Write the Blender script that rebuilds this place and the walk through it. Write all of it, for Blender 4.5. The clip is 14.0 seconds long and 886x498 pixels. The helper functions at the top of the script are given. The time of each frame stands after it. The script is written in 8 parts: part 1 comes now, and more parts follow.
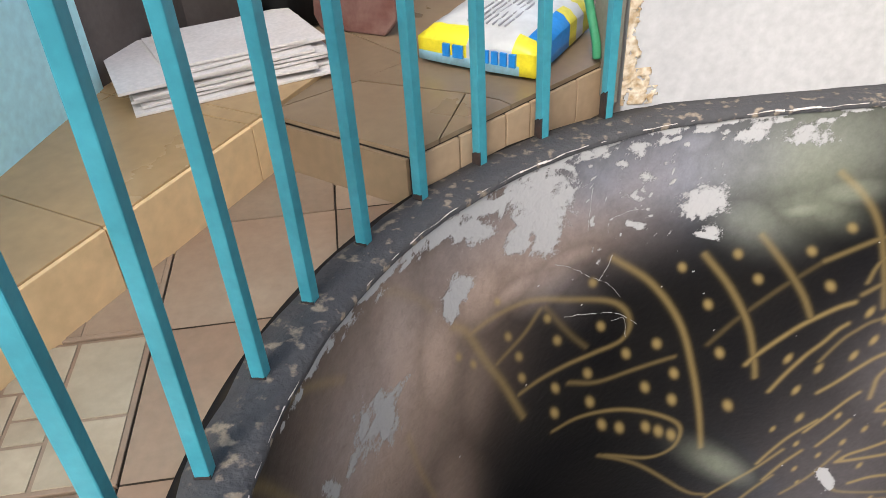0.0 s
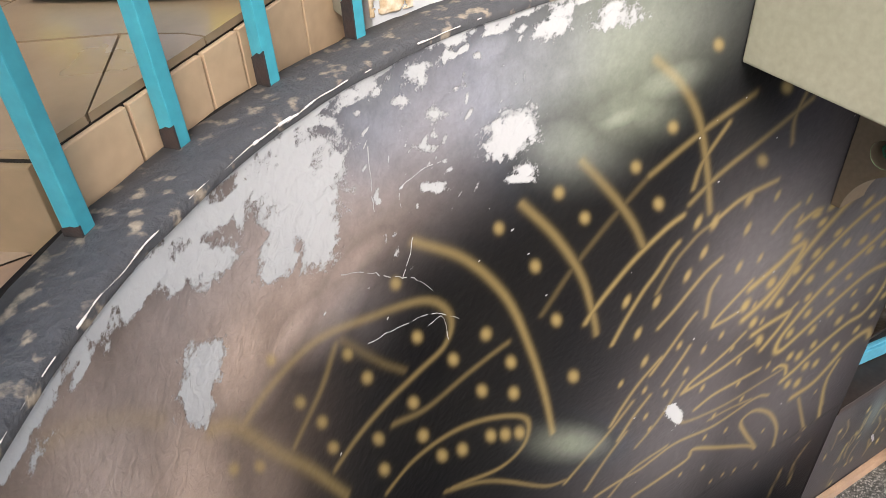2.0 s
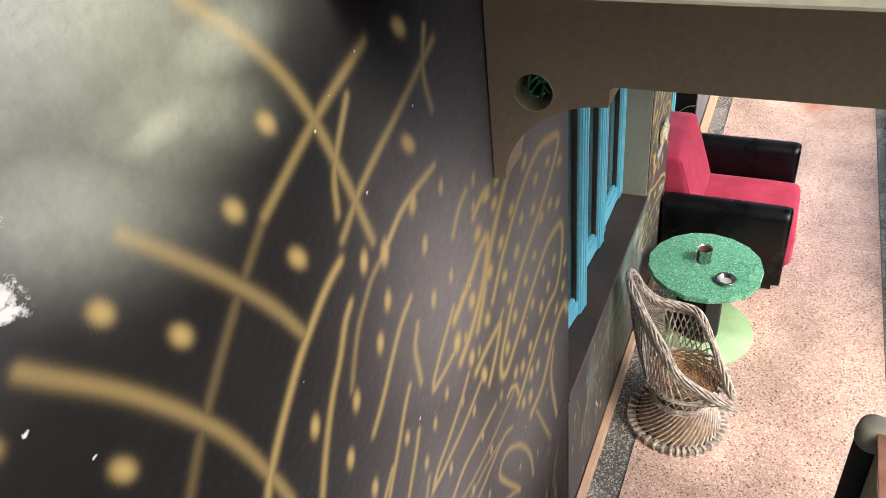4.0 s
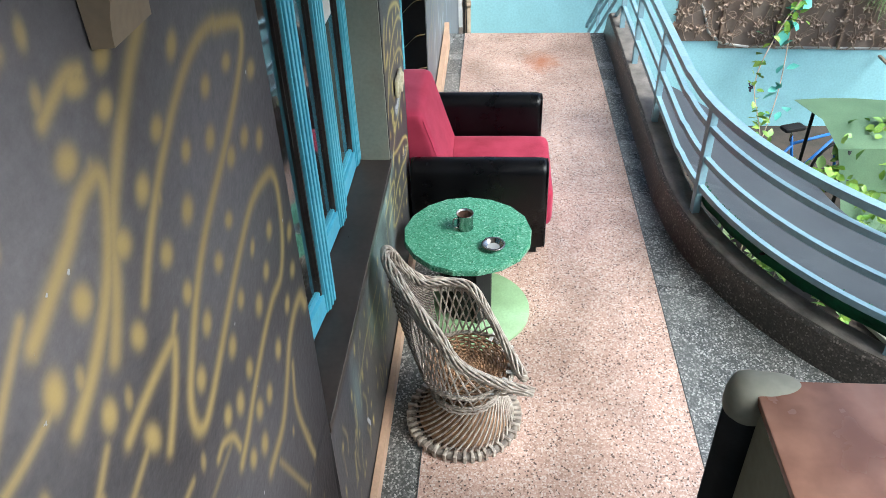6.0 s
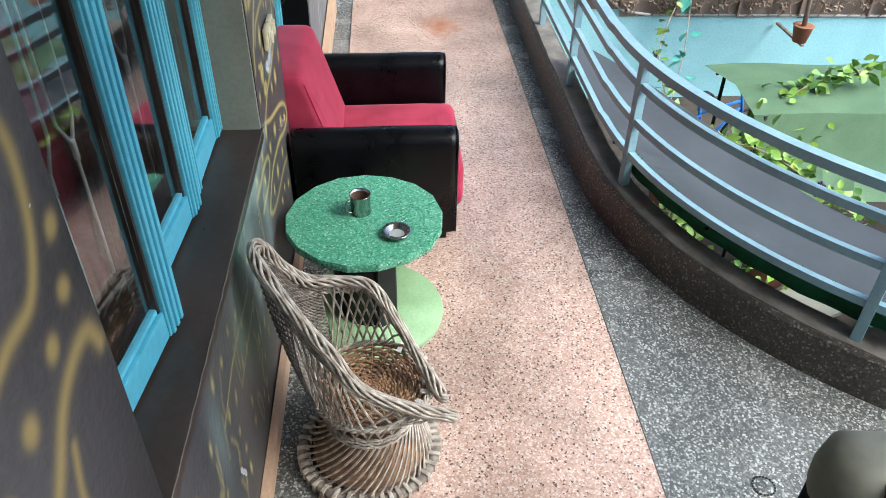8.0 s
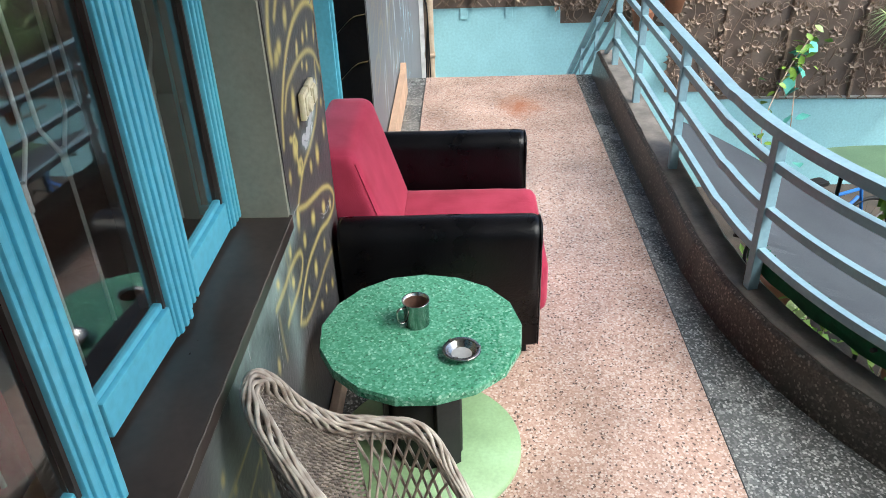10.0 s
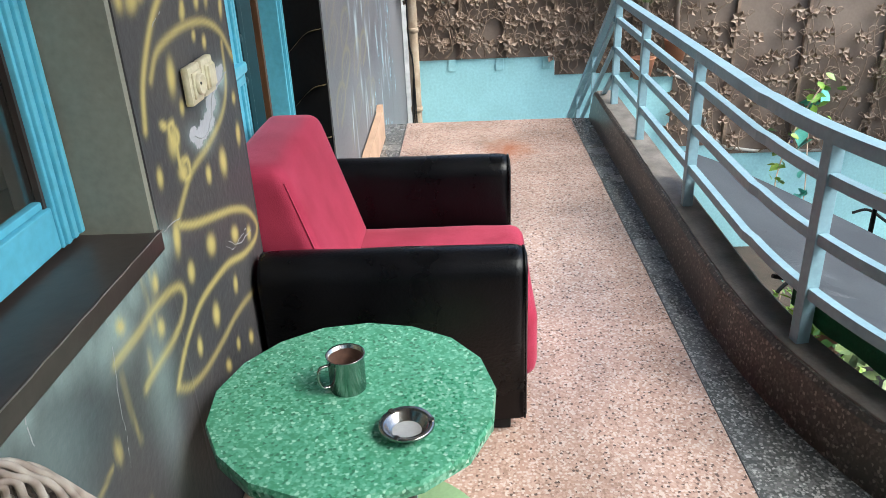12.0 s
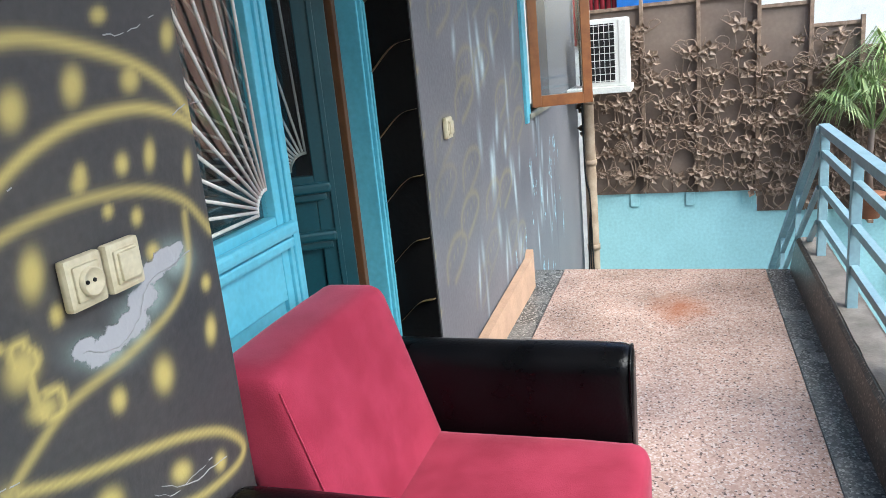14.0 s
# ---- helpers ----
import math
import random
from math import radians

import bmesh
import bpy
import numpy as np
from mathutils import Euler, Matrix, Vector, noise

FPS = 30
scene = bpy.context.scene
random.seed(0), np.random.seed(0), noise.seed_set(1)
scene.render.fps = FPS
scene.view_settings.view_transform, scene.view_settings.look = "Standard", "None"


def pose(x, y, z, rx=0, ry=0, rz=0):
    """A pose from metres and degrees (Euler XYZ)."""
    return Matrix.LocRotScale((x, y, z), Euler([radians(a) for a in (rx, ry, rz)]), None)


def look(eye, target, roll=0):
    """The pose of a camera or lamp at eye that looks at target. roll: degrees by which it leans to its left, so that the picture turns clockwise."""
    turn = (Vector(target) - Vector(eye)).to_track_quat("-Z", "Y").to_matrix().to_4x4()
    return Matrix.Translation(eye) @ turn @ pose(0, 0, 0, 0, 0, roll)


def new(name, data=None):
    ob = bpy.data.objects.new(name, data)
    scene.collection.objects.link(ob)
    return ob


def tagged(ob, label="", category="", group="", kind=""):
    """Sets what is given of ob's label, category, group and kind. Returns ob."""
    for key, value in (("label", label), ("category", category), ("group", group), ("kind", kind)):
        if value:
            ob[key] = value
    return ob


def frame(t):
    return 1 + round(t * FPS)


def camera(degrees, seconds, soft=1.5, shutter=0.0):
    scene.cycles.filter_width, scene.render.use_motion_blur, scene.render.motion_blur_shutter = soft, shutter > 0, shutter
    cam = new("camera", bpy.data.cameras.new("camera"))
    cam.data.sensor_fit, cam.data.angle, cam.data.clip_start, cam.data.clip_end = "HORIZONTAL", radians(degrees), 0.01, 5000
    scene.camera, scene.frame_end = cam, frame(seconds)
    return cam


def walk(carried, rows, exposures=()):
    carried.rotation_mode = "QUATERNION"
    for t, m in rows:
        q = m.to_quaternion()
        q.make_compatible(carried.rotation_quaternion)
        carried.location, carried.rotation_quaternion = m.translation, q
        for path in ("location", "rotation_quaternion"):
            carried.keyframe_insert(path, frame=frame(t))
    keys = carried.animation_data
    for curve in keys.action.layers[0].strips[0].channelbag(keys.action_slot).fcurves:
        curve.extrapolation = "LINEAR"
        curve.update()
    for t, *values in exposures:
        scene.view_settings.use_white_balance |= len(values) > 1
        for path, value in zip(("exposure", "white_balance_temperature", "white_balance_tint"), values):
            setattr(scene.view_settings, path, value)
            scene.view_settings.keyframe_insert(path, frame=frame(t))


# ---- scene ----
cam = camera(60.4, 14.0, soft=0.8)
PATH = [
    (0, (0.315, 0.34, 4.282), (0.42, 1.94, 3.087), -3.2),
    (0.5, (0.285, 0.48, 4.272), (0.431, 2.07, 3.067), -3.9),
    (1, (0.369, 0.64, 4.128), (0.662, 2.179, 2.885), -3.2),
    (1.5, (0.405, 0.8, 3.966), (0.927, 2.251, 2.692), -2.8),
    (2, (0.391, 0.94, 3.882), (1.135, 2.305, 2.623), -3.5),
    (2.5, (0.466, 1.052, 3.826), (1.376, 2.337, 2.592), -5.5),
    (3, (0.617, 1.197, 3.654), (1.732, 2.333, 2.443), -5.7),
    (3.5, (0.741, 1.326, 3.491), (2.059, 2.257, 2.309), -6.7),
    (4, (0.9, 1.419, 3.382), (2.337, 2.169, 2.21), -6.9),
    (4.2, (0.956, 1.427, 3.285), (2.451, 2.115, 2.148), -7.4),
    (6.3, (1.627, 1.608, 2.729), (3.215, 1.676, 1.515), -1.4),
    (6.5, (1.682, 1.647, 2.716), (3.26, 1.678, 1.488), -1.4),
    (7, (1.795, 1.655, 2.659), (3.348, 1.627, 1.399), -1.5),
    (7.5, (1.921, 1.583, 2.508), (3.463, 1.52, 1.236), -0.5),
    (8, (2.11, 1.551, 2.34), (3.69, 1.427, 1.119), 1.0),
    (8.5, (2.281, 1.592, 2.268), (3.879, 1.512, 1.069), -0.0),
    (9, (2.428, 1.548, 2.096), (4.054, 1.547, 0.932), -0.6),
    (9.2, (2.478, 1.533, 2.116), (4.136, 1.537, 0.997), -0.6),
    (11.3, (3.079, 1.491, 1.68), (4.832, 1.597, 0.722), -3.1),
    (11.5, (3.102, 1.442, 1.66), (4.87, 1.522, 0.729), -2.9),
    (12, (3.276, 1.398, 1.549), (5.086, 1.474, 0.702), -2.6),
    (12.5, (3.478, 1.306, 1.468), (5.324, 1.509, 0.725), -2.4),
    (13, (3.636, 1.217, 1.441), (5.478, 1.646, 0.793), -3.3),
    (13.5, (3.853, 1.188, 1.497), (5.68, 1.776, 0.934), -4.6),
    (14, (4.053, 1.093, 1.489), (5.887, 1.704, 0.973), -5.6),
]
EXPOSURES = [(0, 1.2, 6500, 10), (1, 1.32, 6500, 10), (2, 1.62, 6500, 10), (3, 1.66, 6550, 10), (4, 1.70, 6650, 10), (6.3, 1.52, 5700, 0), (7, 1.50, 5700, 0), (9, 1.44, 5950, 3), (12.5, 1.48, 6000, 3), (13.5, 1.51, 5850, 3), (14, 1.40, 5800, 3)]
walk(cam, [(t, look(eye, target, roll)) for t, eye, target, roll in PATH], EXPOSURES)

# ---- world, sun, exposure ----
world = bpy.data.worlds.new("sky")
scene.world = world
world.use_nodes = True
wn = world.node_tree.nodes
sky = wn.new("ShaderNodeTexSky")
sky.sky_type = "NISHITA"
sky.sun_disc = False
sky.sun_elevation, sky.sun_rotation = radians(50), radians(210)
sky.air_density, sky.dust_density = 1.0, 4.0
wn["Background"].inputs["Strength"].default_value = 0.15
world.node_tree.links.new(sky.outputs[0], wn["Background"].inputs["Color"])
sun = new("sun", bpy.data.lights.new("sun", "SUN"))
sun.data.energy, sun.data.angle, sun.data.color = 1.5, radians(35), (1.0, 0.98, 0.94)
sun.matrix_world = look((0.5, -6, 9), (4.5, 1.0, 0))


# ---- materials ----
def material(name, base, other=None, scale=6.0, rough=0.6, metal=0.0, bump=0.1, fine=90.0, spec=0.5, mixlo=0.35, mixhi=0.65, coat=0.0, jitter=0.0):
    """Two tones blended by broad noise, fine grain in tone and relief."""
    m = bpy.data.materials.new(name)
    m.use_nodes = True
    n, l = m.node_tree.nodes, m.node_tree.links
    b = n["Principled BSDF"]
    tc = n.new("ShaderNodeTexCoord")
    n1 = n.new("ShaderNodeTexNoise")
    n1.inputs["Scale"].default_value, n1.inputs["Detail"].default_value = scale, 6
    n2 = n.new("ShaderNodeTexNoise")
    n2.inputs["Scale"].default_value, n2.inputs["Detail"].default_value = fine, 4
    for q in (n1, n2):
        l.new(tc.outputs["Object"], q.inputs["Vector"])
    mr = n.new("ShaderNodeMapRange")
    mr.inputs["From Min"].default_value, mr.inputs["From Max"].default_value = mixlo, mixhi
    l.new(n1.outputs["Fac"], mr.inputs["Value"])
    mx = n.new("ShaderNodeMix")
    mx.data_type = "RGBA"
    other = other or tuple(0.72 * c for c in base)
    mx.inputs["A"].default_value, mx.inputs["B"].default_value = (*base, 1), (*other, 1)
    l.new(mr.outputs["Result"], mx.inputs["Factor"])
    g = n.new("ShaderNodeHueSaturation")
    gm = n.new("ShaderNodeMapRange")
    gm.inputs["To Min"].default_value, gm.inputs["To Max"].default_value = 0.8, 1.2
    l.new(n2.outputs["Fac"], gm.inputs["Value"])
    if jitter:
        oi = n.new("ShaderNodeObjectInfo")
        jm = n.new("ShaderNodeMapRange")
        jm.inputs["To Min"].default_value, jm.inputs["To Max"].default_value = 1 - jitter, 1 + jitter
        l.new(oi.outputs["Random"], jm.inputs["Value"])
        mu = n.new("ShaderNodeMath")
        mu.operation = "MULTIPLY"
        l.new(gm.outputs["Result"], mu.inputs[0]), l.new(jm.outputs["Result"], mu.inputs[1])
        l.new(mu.outputs[0], g.inputs["Value"])
    else:
        l.new(gm.outputs["Result"], g.inputs["Value"])
    l.new(mx.outputs["Result"], g.inputs["Color"])
    l.new(g.outputs["Color"], b.inputs["Base Color"])
    rr = n.new("ShaderNodeMapRange")
    rr.inputs["To Min"].default_value, rr.inputs["To Max"].default_value = max(0.03, rough - 0.12), min(1, rough + 0.12)
    l.new(n1.outputs["Fac"], rr.inputs["Value"])
    l.new(rr.outputs["Result"], b.inputs["Roughness"])
    b.inputs["Metallic"].default_value = metal
    b.inputs["Specular IOR Level"].default_value = spec
    b.inputs["Coat Weight"].default_value = coat
    if bump:
        ad = n.new("ShaderNodeMath")
        ad.operation = "ADD"
        l.new(n1.outputs["Fac"], ad.inputs[0]), l.new(n2.outputs["Fac"], ad.inputs[1])
        bp = n.new("ShaderNodeBump")
        bp.inputs["Strength"].default_value, bp.inputs["Distance"].default_value = bump, 0.004
        l.new(ad.outputs[0], bp.inputs["Height"])
        l.new(bp.outputs["Normal"], b.inputs["Normal"])
    return m


def chips(name, ground, tones, scale=110.0, rough=0.3, stain=(0.7, 1.1)):
    """Terrazzo: stone chips of several tones in a ground, with broad stains."""
    m = bpy.data.materials.new(name)
    m.use_nodes = True
    n, l = m.node_tree.nodes, m.node_tree.links
    b = n["Principled BSDF"]
    tc = n.new("ShaderNodeTexCoord")
    wob = n.new("ShaderNodeTexNoise")
    wob.inputs["Scale"].default_value = scale * 0.8
    add = n.new("ShaderNodeVectorMath")
    add.operation = "MULTIPLY_ADD"
    add.inputs[1].default_value = (0.006, 0.006, 0.006)
    l.new(tc.outputs["Object"], wob.inputs["Vector"])
    l.new(wob.outputs["Color"], add.inputs[0]), l.new(tc.outputs["Object"], add.inputs[2])
    v = n.new("ShaderNodeTexVoronoi")
    v.inputs["Scale"].default_value = scale
    l.new(add.outputs[0], v.inputs["Vector"])
    sp = n.new("ShaderNodeSeparateColor")
    l.new(v.outputs["Color"], sp.inputs["Color"])
    r = n.new("ShaderNodeValToRGB")
    r.color_ramp.interpolation = "CONSTANT"
    while len(r.color_ramp.elements) < len(tones):
        r.color_ramp.elements.new(0.5)
    at = 0.0
    for e, (w, c) in zip(r.color_ramp.elements, tones):
        e.position, e.color = at, (*c, 1)
        at += w
    l.new(sp.outputs["Red"], r.inputs["Fac"])
    edge = n.new("ShaderNodeMapRange")
    edge.inputs["From Min"].default_value, edge.inputs["From Max"].default_value = 0.55, 0.8
    l.new(v.outputs["Distance"], edge.inputs["Value"])
    mx = n.new("ShaderNodeMix")
    mx.data_type = "RGBA"
    l.new(edge.outputs["Result"], mx.inputs["Factor"])
    l.new(r.outputs["Color"], mx.inputs["A"])
    mx.inputs["B"].default_value = (*ground, 1)
    big = n.new("ShaderNodeTexNoise")
    big.inputs["Scale"].default_value, big.inputs["Detail"].default_value = 2.2, 7
    l.new(tc.outputs["Object"], big.inputs["Vector"])
    bm_ = n.new("ShaderNodeMapRange")
    bm_.inputs["From Min"].default_value, bm_.inputs["From Max"].default_value = 0.3, 0.7
    bm_.inputs["To Min"].default_value, bm_.inputs["To Max"].default_value = stain
    l.new(big.outputs["Fac"], bm_.inputs["Value"])
    hs = n.new("ShaderNodeHueSaturation")
    l.new(mx.outputs["Result"], hs.inputs["Color"]), l.new(bm_.outputs["Result"], hs.inputs["Value"])
    l.new(hs.outputs["Color"], b.inputs["Base Color"])
    rm = n.new("ShaderNodeMapRange")
    rm.inputs["To Min"].default_value, rm.inputs["To Max"].default_value = rough - 0.1, rough + 0.15
    l.new(big.outputs["Fac"], rm.inputs["Value"])
    l.new(rm.outputs["Result"], b.inputs["Roughness"])
    bp = n.new("ShaderNodeBump")
    bp.inputs["Strength"].default_value, bp.inputs["Distance"].default_value = 0.15, 0.002
    l.new(v.outputs["Distance"], bp.inputs["Height"])
    l.new(bp.outputs["Normal"], b.inputs["Normal"])
    return m


def mural_material(name, charcoal, charcoal2, gold, plaster, mist, spec=0.16):
    """Painted plaster: the paint layers are read from the mesh's colour layer (r gold spray, g bare plaster, b pale
    spray and painted light).
    """
    m = material(name, charcoal, charcoal2, scale=2.5, rough=0.48, bump=0.4, fine=50, mixlo=0.3, mixhi=0.7, spec=spec)
    n, l = m.node_tree.nodes, m.node_tree.links
    b = n["Principled BSDF"]
    src = b.inputs["Base Color"].links[0].from_socket
    at = n.new("ShaderNodeAttribute")
    at.attribute_name = "paint"
    sp = n.new("ShaderNodeSeparateColor")
    l.new(at.outputs["Color"], sp.inputs["Color"])
    tc = n.new("ShaderNodeTexCoord")
    nz = n.new("ShaderNodeTexNoise")
    nz.inputs["Scale"].default_value, nz.inputs["Detail"].default_value, nz.inputs["Roughness"].default_value = 26, 12, 0.78
    l.new(tc.outputs["Object"], nz.inputs["Vector"])
    for ch, col, lo, hi, amt in (("Blue", mist, 0.0, 1.0, 0.55), ("Red", gold, 0.0, 1.0, 0.12), ("Green", plaster, 0.44, 0.57, 1.3)):
        ad = n.new("ShaderNodeMath")
        ad.operation = "MULTIPLY_ADD"
        sh = n.new("ShaderNodeMath")
        sh.operation = "SUBTRACT"
        l.new(nz.outputs["Fac"], sh.inputs[0])
        sh.inputs[1].default_value = 0.5
        ga = n.new("ShaderNodeMath")
        ga.operation = "MULTIPLY"
        l.new(sh.outputs[0], ga.inputs[0])
        if ch == "Green":
            ga.inputs[1].default_value = 1.0
        else:
            l.new(sp.outputs[ch], ga.inputs[1])
        l.new(ga.outputs[0], ad.inputs[0])
        ad.inputs[1].default_value = amt * 1.6
        l.new(sp.outputs[ch], ad.inputs[2])
        mr = n.new("ShaderNodeMapRange")
        mr.inputs["From Min"].default_value, mr.inputs["From Max"].default_value = lo, hi
        l.new(ad.outputs[0], mr.inputs["Value"])
        mx = n.new("ShaderNodeMix")
        mx.data_type = "RGBA"
        l.new(mr.outputs["Result"], mx.inputs["Factor"])
        l.new(src, mx.inputs["A"])
        mx.inputs["B"].default_value = (*col, 1)
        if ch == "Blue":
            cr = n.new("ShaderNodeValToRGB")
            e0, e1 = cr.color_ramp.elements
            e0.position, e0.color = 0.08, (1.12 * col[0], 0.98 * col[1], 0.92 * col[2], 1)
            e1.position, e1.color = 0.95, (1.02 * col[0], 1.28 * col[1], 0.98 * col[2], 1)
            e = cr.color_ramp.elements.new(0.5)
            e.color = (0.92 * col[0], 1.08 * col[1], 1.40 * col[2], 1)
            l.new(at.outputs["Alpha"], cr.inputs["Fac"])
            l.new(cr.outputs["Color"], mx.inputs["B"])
        src = mx.outputs["Result"]
        last = mr
    l.new(src, b.inputs["Base Color"])
    # crumpled plaster under the pale spray
    cz = n.new("ShaderNodeTexNoise")
    cz.inputs["Scale"].default_value, cz.inputs["Detail"].default_value, cz.inputs["Distortion"].default_value = 38, 6, 1.2
    l.new(tc.outputs["Object"], cz.inputs["Vector"])
    cm = n.new("ShaderNodeMath")
    cm.operation = "MULTIPLY"
    l.new(cz.outputs["Fac"], cm.inputs[0]), l.new(sp.outputs["Blue"], cm.inputs[1])
    bp3 = n.new("ShaderNodeBump")
    bp3.inputs["Strength"].default_value, bp3.inputs["Distance"].default_value = 0.55, 0.006
    l.new(cm.outputs[0], bp3.inputs["Height"])
    l.new(b.inputs["Normal"].links[0].from_socket, bp3.inputs["Normal"])
    l.new(bp3.outputs["Normal"], b.inputs["Normal"])
    # flaked patches lie a little deeper than the paint
    bp2 = n.new("ShaderNodeBump")
    bp2.inputs["Strength"].default_value, bp2.inputs["Distance"].default_value = 0.6, 0.004
    bp2.invert = True
    l.new(last.outputs["Result"], bp2.inputs["Height"])
    l.new(b.inputs["Normal"].links[0].from_socket, bp2.inputs["Normal"])
    l.new(bp2.outputs["Normal"], b.inputs["Normal"])
    return m


def glass_material(name, tint=(0.9, 0.95, 0.95), rough=0.02):
    m = bpy.data.materials.new(name)
    m.use_nodes = True
    b = m.node_tree.nodes["Principled BSDF"]
    b.inputs["Base Color"].default_value = (*tint, 1)
    b.inputs["Transmission Weight"].default_value = 1
    b.inputs["Roughness"].default_value = rough
    b.inputs["IOR"].default_value = 1.5
    return m


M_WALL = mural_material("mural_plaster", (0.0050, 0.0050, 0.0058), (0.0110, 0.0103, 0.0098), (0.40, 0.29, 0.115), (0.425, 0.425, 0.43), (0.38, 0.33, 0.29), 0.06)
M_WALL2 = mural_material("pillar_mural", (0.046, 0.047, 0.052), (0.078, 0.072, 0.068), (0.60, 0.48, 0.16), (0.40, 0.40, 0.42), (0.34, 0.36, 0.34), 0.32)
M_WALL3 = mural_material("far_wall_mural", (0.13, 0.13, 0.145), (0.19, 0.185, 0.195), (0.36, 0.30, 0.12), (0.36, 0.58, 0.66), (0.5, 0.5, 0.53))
M_LEDGE = material("worn_dark_cement", (0.042, 0.042, 0.046), (0.22, 0.18, 0.135), scale=34, rough=0.7, bump=1.0, fine=75, mixlo=0.575, mixhi=0.68)
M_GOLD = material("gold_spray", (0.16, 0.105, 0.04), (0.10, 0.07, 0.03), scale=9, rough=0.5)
M_WHITE = material("white_plaster", (0.43, 0.43, 0.435), (0.39, 0.39, 0.395), scale=3, rough=0.85, bump=0.15, fine=40)
M_BARE = material("crumbled_plaster", (0.34, 0.235, 0.125), (0.62, 0.55, 0.44), scale=38, rough=0.95, bump=0.9, fine=70)
M_CREAM = material("cream_paint", (0.31, 0.29, 0.215), (0.27, 0.255, 0.185), scale=3, rough=0.7, bump=0.12, fine=50)
M_BEAM = material("brown_beam_paint", (0.25, 0.185, 0.12), (0.20, 0.15, 0.10), scale=2, rough=0.65, bump=0.08, fine=60)
M_JAMB = material("olive_grey_paint", (0.27, 0.255, 0.20), (0.22, 0.21, 0.165), scale=4, rough=0.6, bump=0.1, fine=60)
M_SILL = material("dark_brown_gloss_paint", (0.036, 0.027, 0.023), (0.055, 0.041, 0.035), scale=5, rough=0.33, bump=0.08, fine=40, spec=0.3)
M_BLUE = material("sky_blue_gloss_paint", (0.15, 0.50, 0.63), (0.12, 0.43, 0.56), scale=4, rough=0.38, bump=0.1, fine=45)
M_BAR = material("turquoise_gloss_paint", (0.05, 0.29, 0.36), (0.035, 0.23, 0.29), scale=7, rough=0.35, bump=0.12, fine=60)
# darker door blue holding the open leaf's shade; also serves a hinge
M_TEAL = material("shaded_leaf_and_hinge_teal", (0.010, 0.065, 0.085), (0.008, 0.05, 0.065), scale=5, rough=0.4, bump=0.08)
M_RAIL = material("pale_steel_blue_paint", (0.22, 0.345, 0.395), (0.185, 0.295, 0.345), scale=6, rough=0.42, bump=0.1, fine=50)
M_PINK = chips("pink_terrazzo", (0.42, 0.275, 0.22), ((0.32, (0.50, 0.345, 0.28)), (0.26, (0.43, 0.28, 0.22)), (0.24, (0.58, 0.46, 0.395)), (0.11, (0.33, 0.215, 0.17)), (0.07, (0.13, 0.09, 0.075))), scale=128, rough=0.20, stain=(0.68, 1.14))
M_GREY = chips("grey_terrazzo", (0.105, 0.103, 0.096), ((0.40, (0.09, 0.092, 0.087)), (0.28, (0.165, 0.163, 0.155)), (0.18, (0.28, 0.28, 0.26)), (0.14, (0.44, 0.43, 0.40))), scale=120, rough=0.24, stain=(0.62, 1.12))
M_KERB = chips("brown_terrazzo", (0.055, 0.046, 0.038), ((0.5, (0.05, 0.042, 0.035)), (0.3, (0.09, 0.075, 0.063)), (0.1, (0.20, 0.17, 0.145)), (0.1, (0.035, 0.029, 0.026))), scale=110, rough=0.36, stain=(0.55, 1.45))
M_STRIP = material("dark_divider", (0.05, 0.05, 0.05), rough=0.4)
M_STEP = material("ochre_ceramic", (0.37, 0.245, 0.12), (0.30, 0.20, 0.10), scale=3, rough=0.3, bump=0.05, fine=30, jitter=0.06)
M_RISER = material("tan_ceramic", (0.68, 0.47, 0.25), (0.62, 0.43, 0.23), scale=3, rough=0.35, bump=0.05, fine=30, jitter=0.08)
M_JOINT = material("dirty_joint", (0.035, 0.026, 0.018), (0.02, 0.015, 0.011), scale=20, rough=0.9, bump=0.4)
# darker copies of the step tiles; the block's weaker light is in their colour
M_BLOCK = material("dimmed_ochre_ceramic", (0.215, 0.155, 0.095), (0.185, 0.13, 0.08), scale=3, rough=0.3, bump=0.05, fine=30, jitter=0.06)
M_BLOCKSIDE = material("dimmed_tan_ceramic", (0.42, 0.30, 0.19), (0.37, 0.265, 0.17), scale=3, rough=0.35, bump=0.05, fine=30, jitter=0.08)
M_TILE = material("worn_floor_tile", (0.23, 0.175, 0.125), (0.18, 0.11, 0.07), scale=2.4, rough=0.35, bump=0.15, fine=45, jitter=0.18)
M_GROUT = material("dirty_grout", (0.06, 0.045, 0.03), (0.035, 0.026, 0.018), scale=12, rough=0.9, bump=0.3)
M_TURQ = material("turquoise_plaster", (0.33, 0.60, 0.645), (0.30, 0.55, 0.59), scale=3, rough=0.7, bump=0.1, fine=40)
M_DKBROWN = material("dark_brown_board", (0.085, 0.065, 0.055), (0.12, 0.095, 0.08), scale=6, rough=0.75, bump=0.25, fine=60)
M_PINKFAB = material("crimson_upholstery", (0.33, 0.030, 0.065), (0.25, 0.018, 0.043), scale=7, rough=0.85, bump=0.25, fine=260, spec=0.2)
M_LEATHER = material("black_leatherette", (0.0022, 0.0022, 0.0028), (0.004, 0.004, 0.005), scale=8, rough=0.30, bump=0.28, fine=110, spec=0.16)
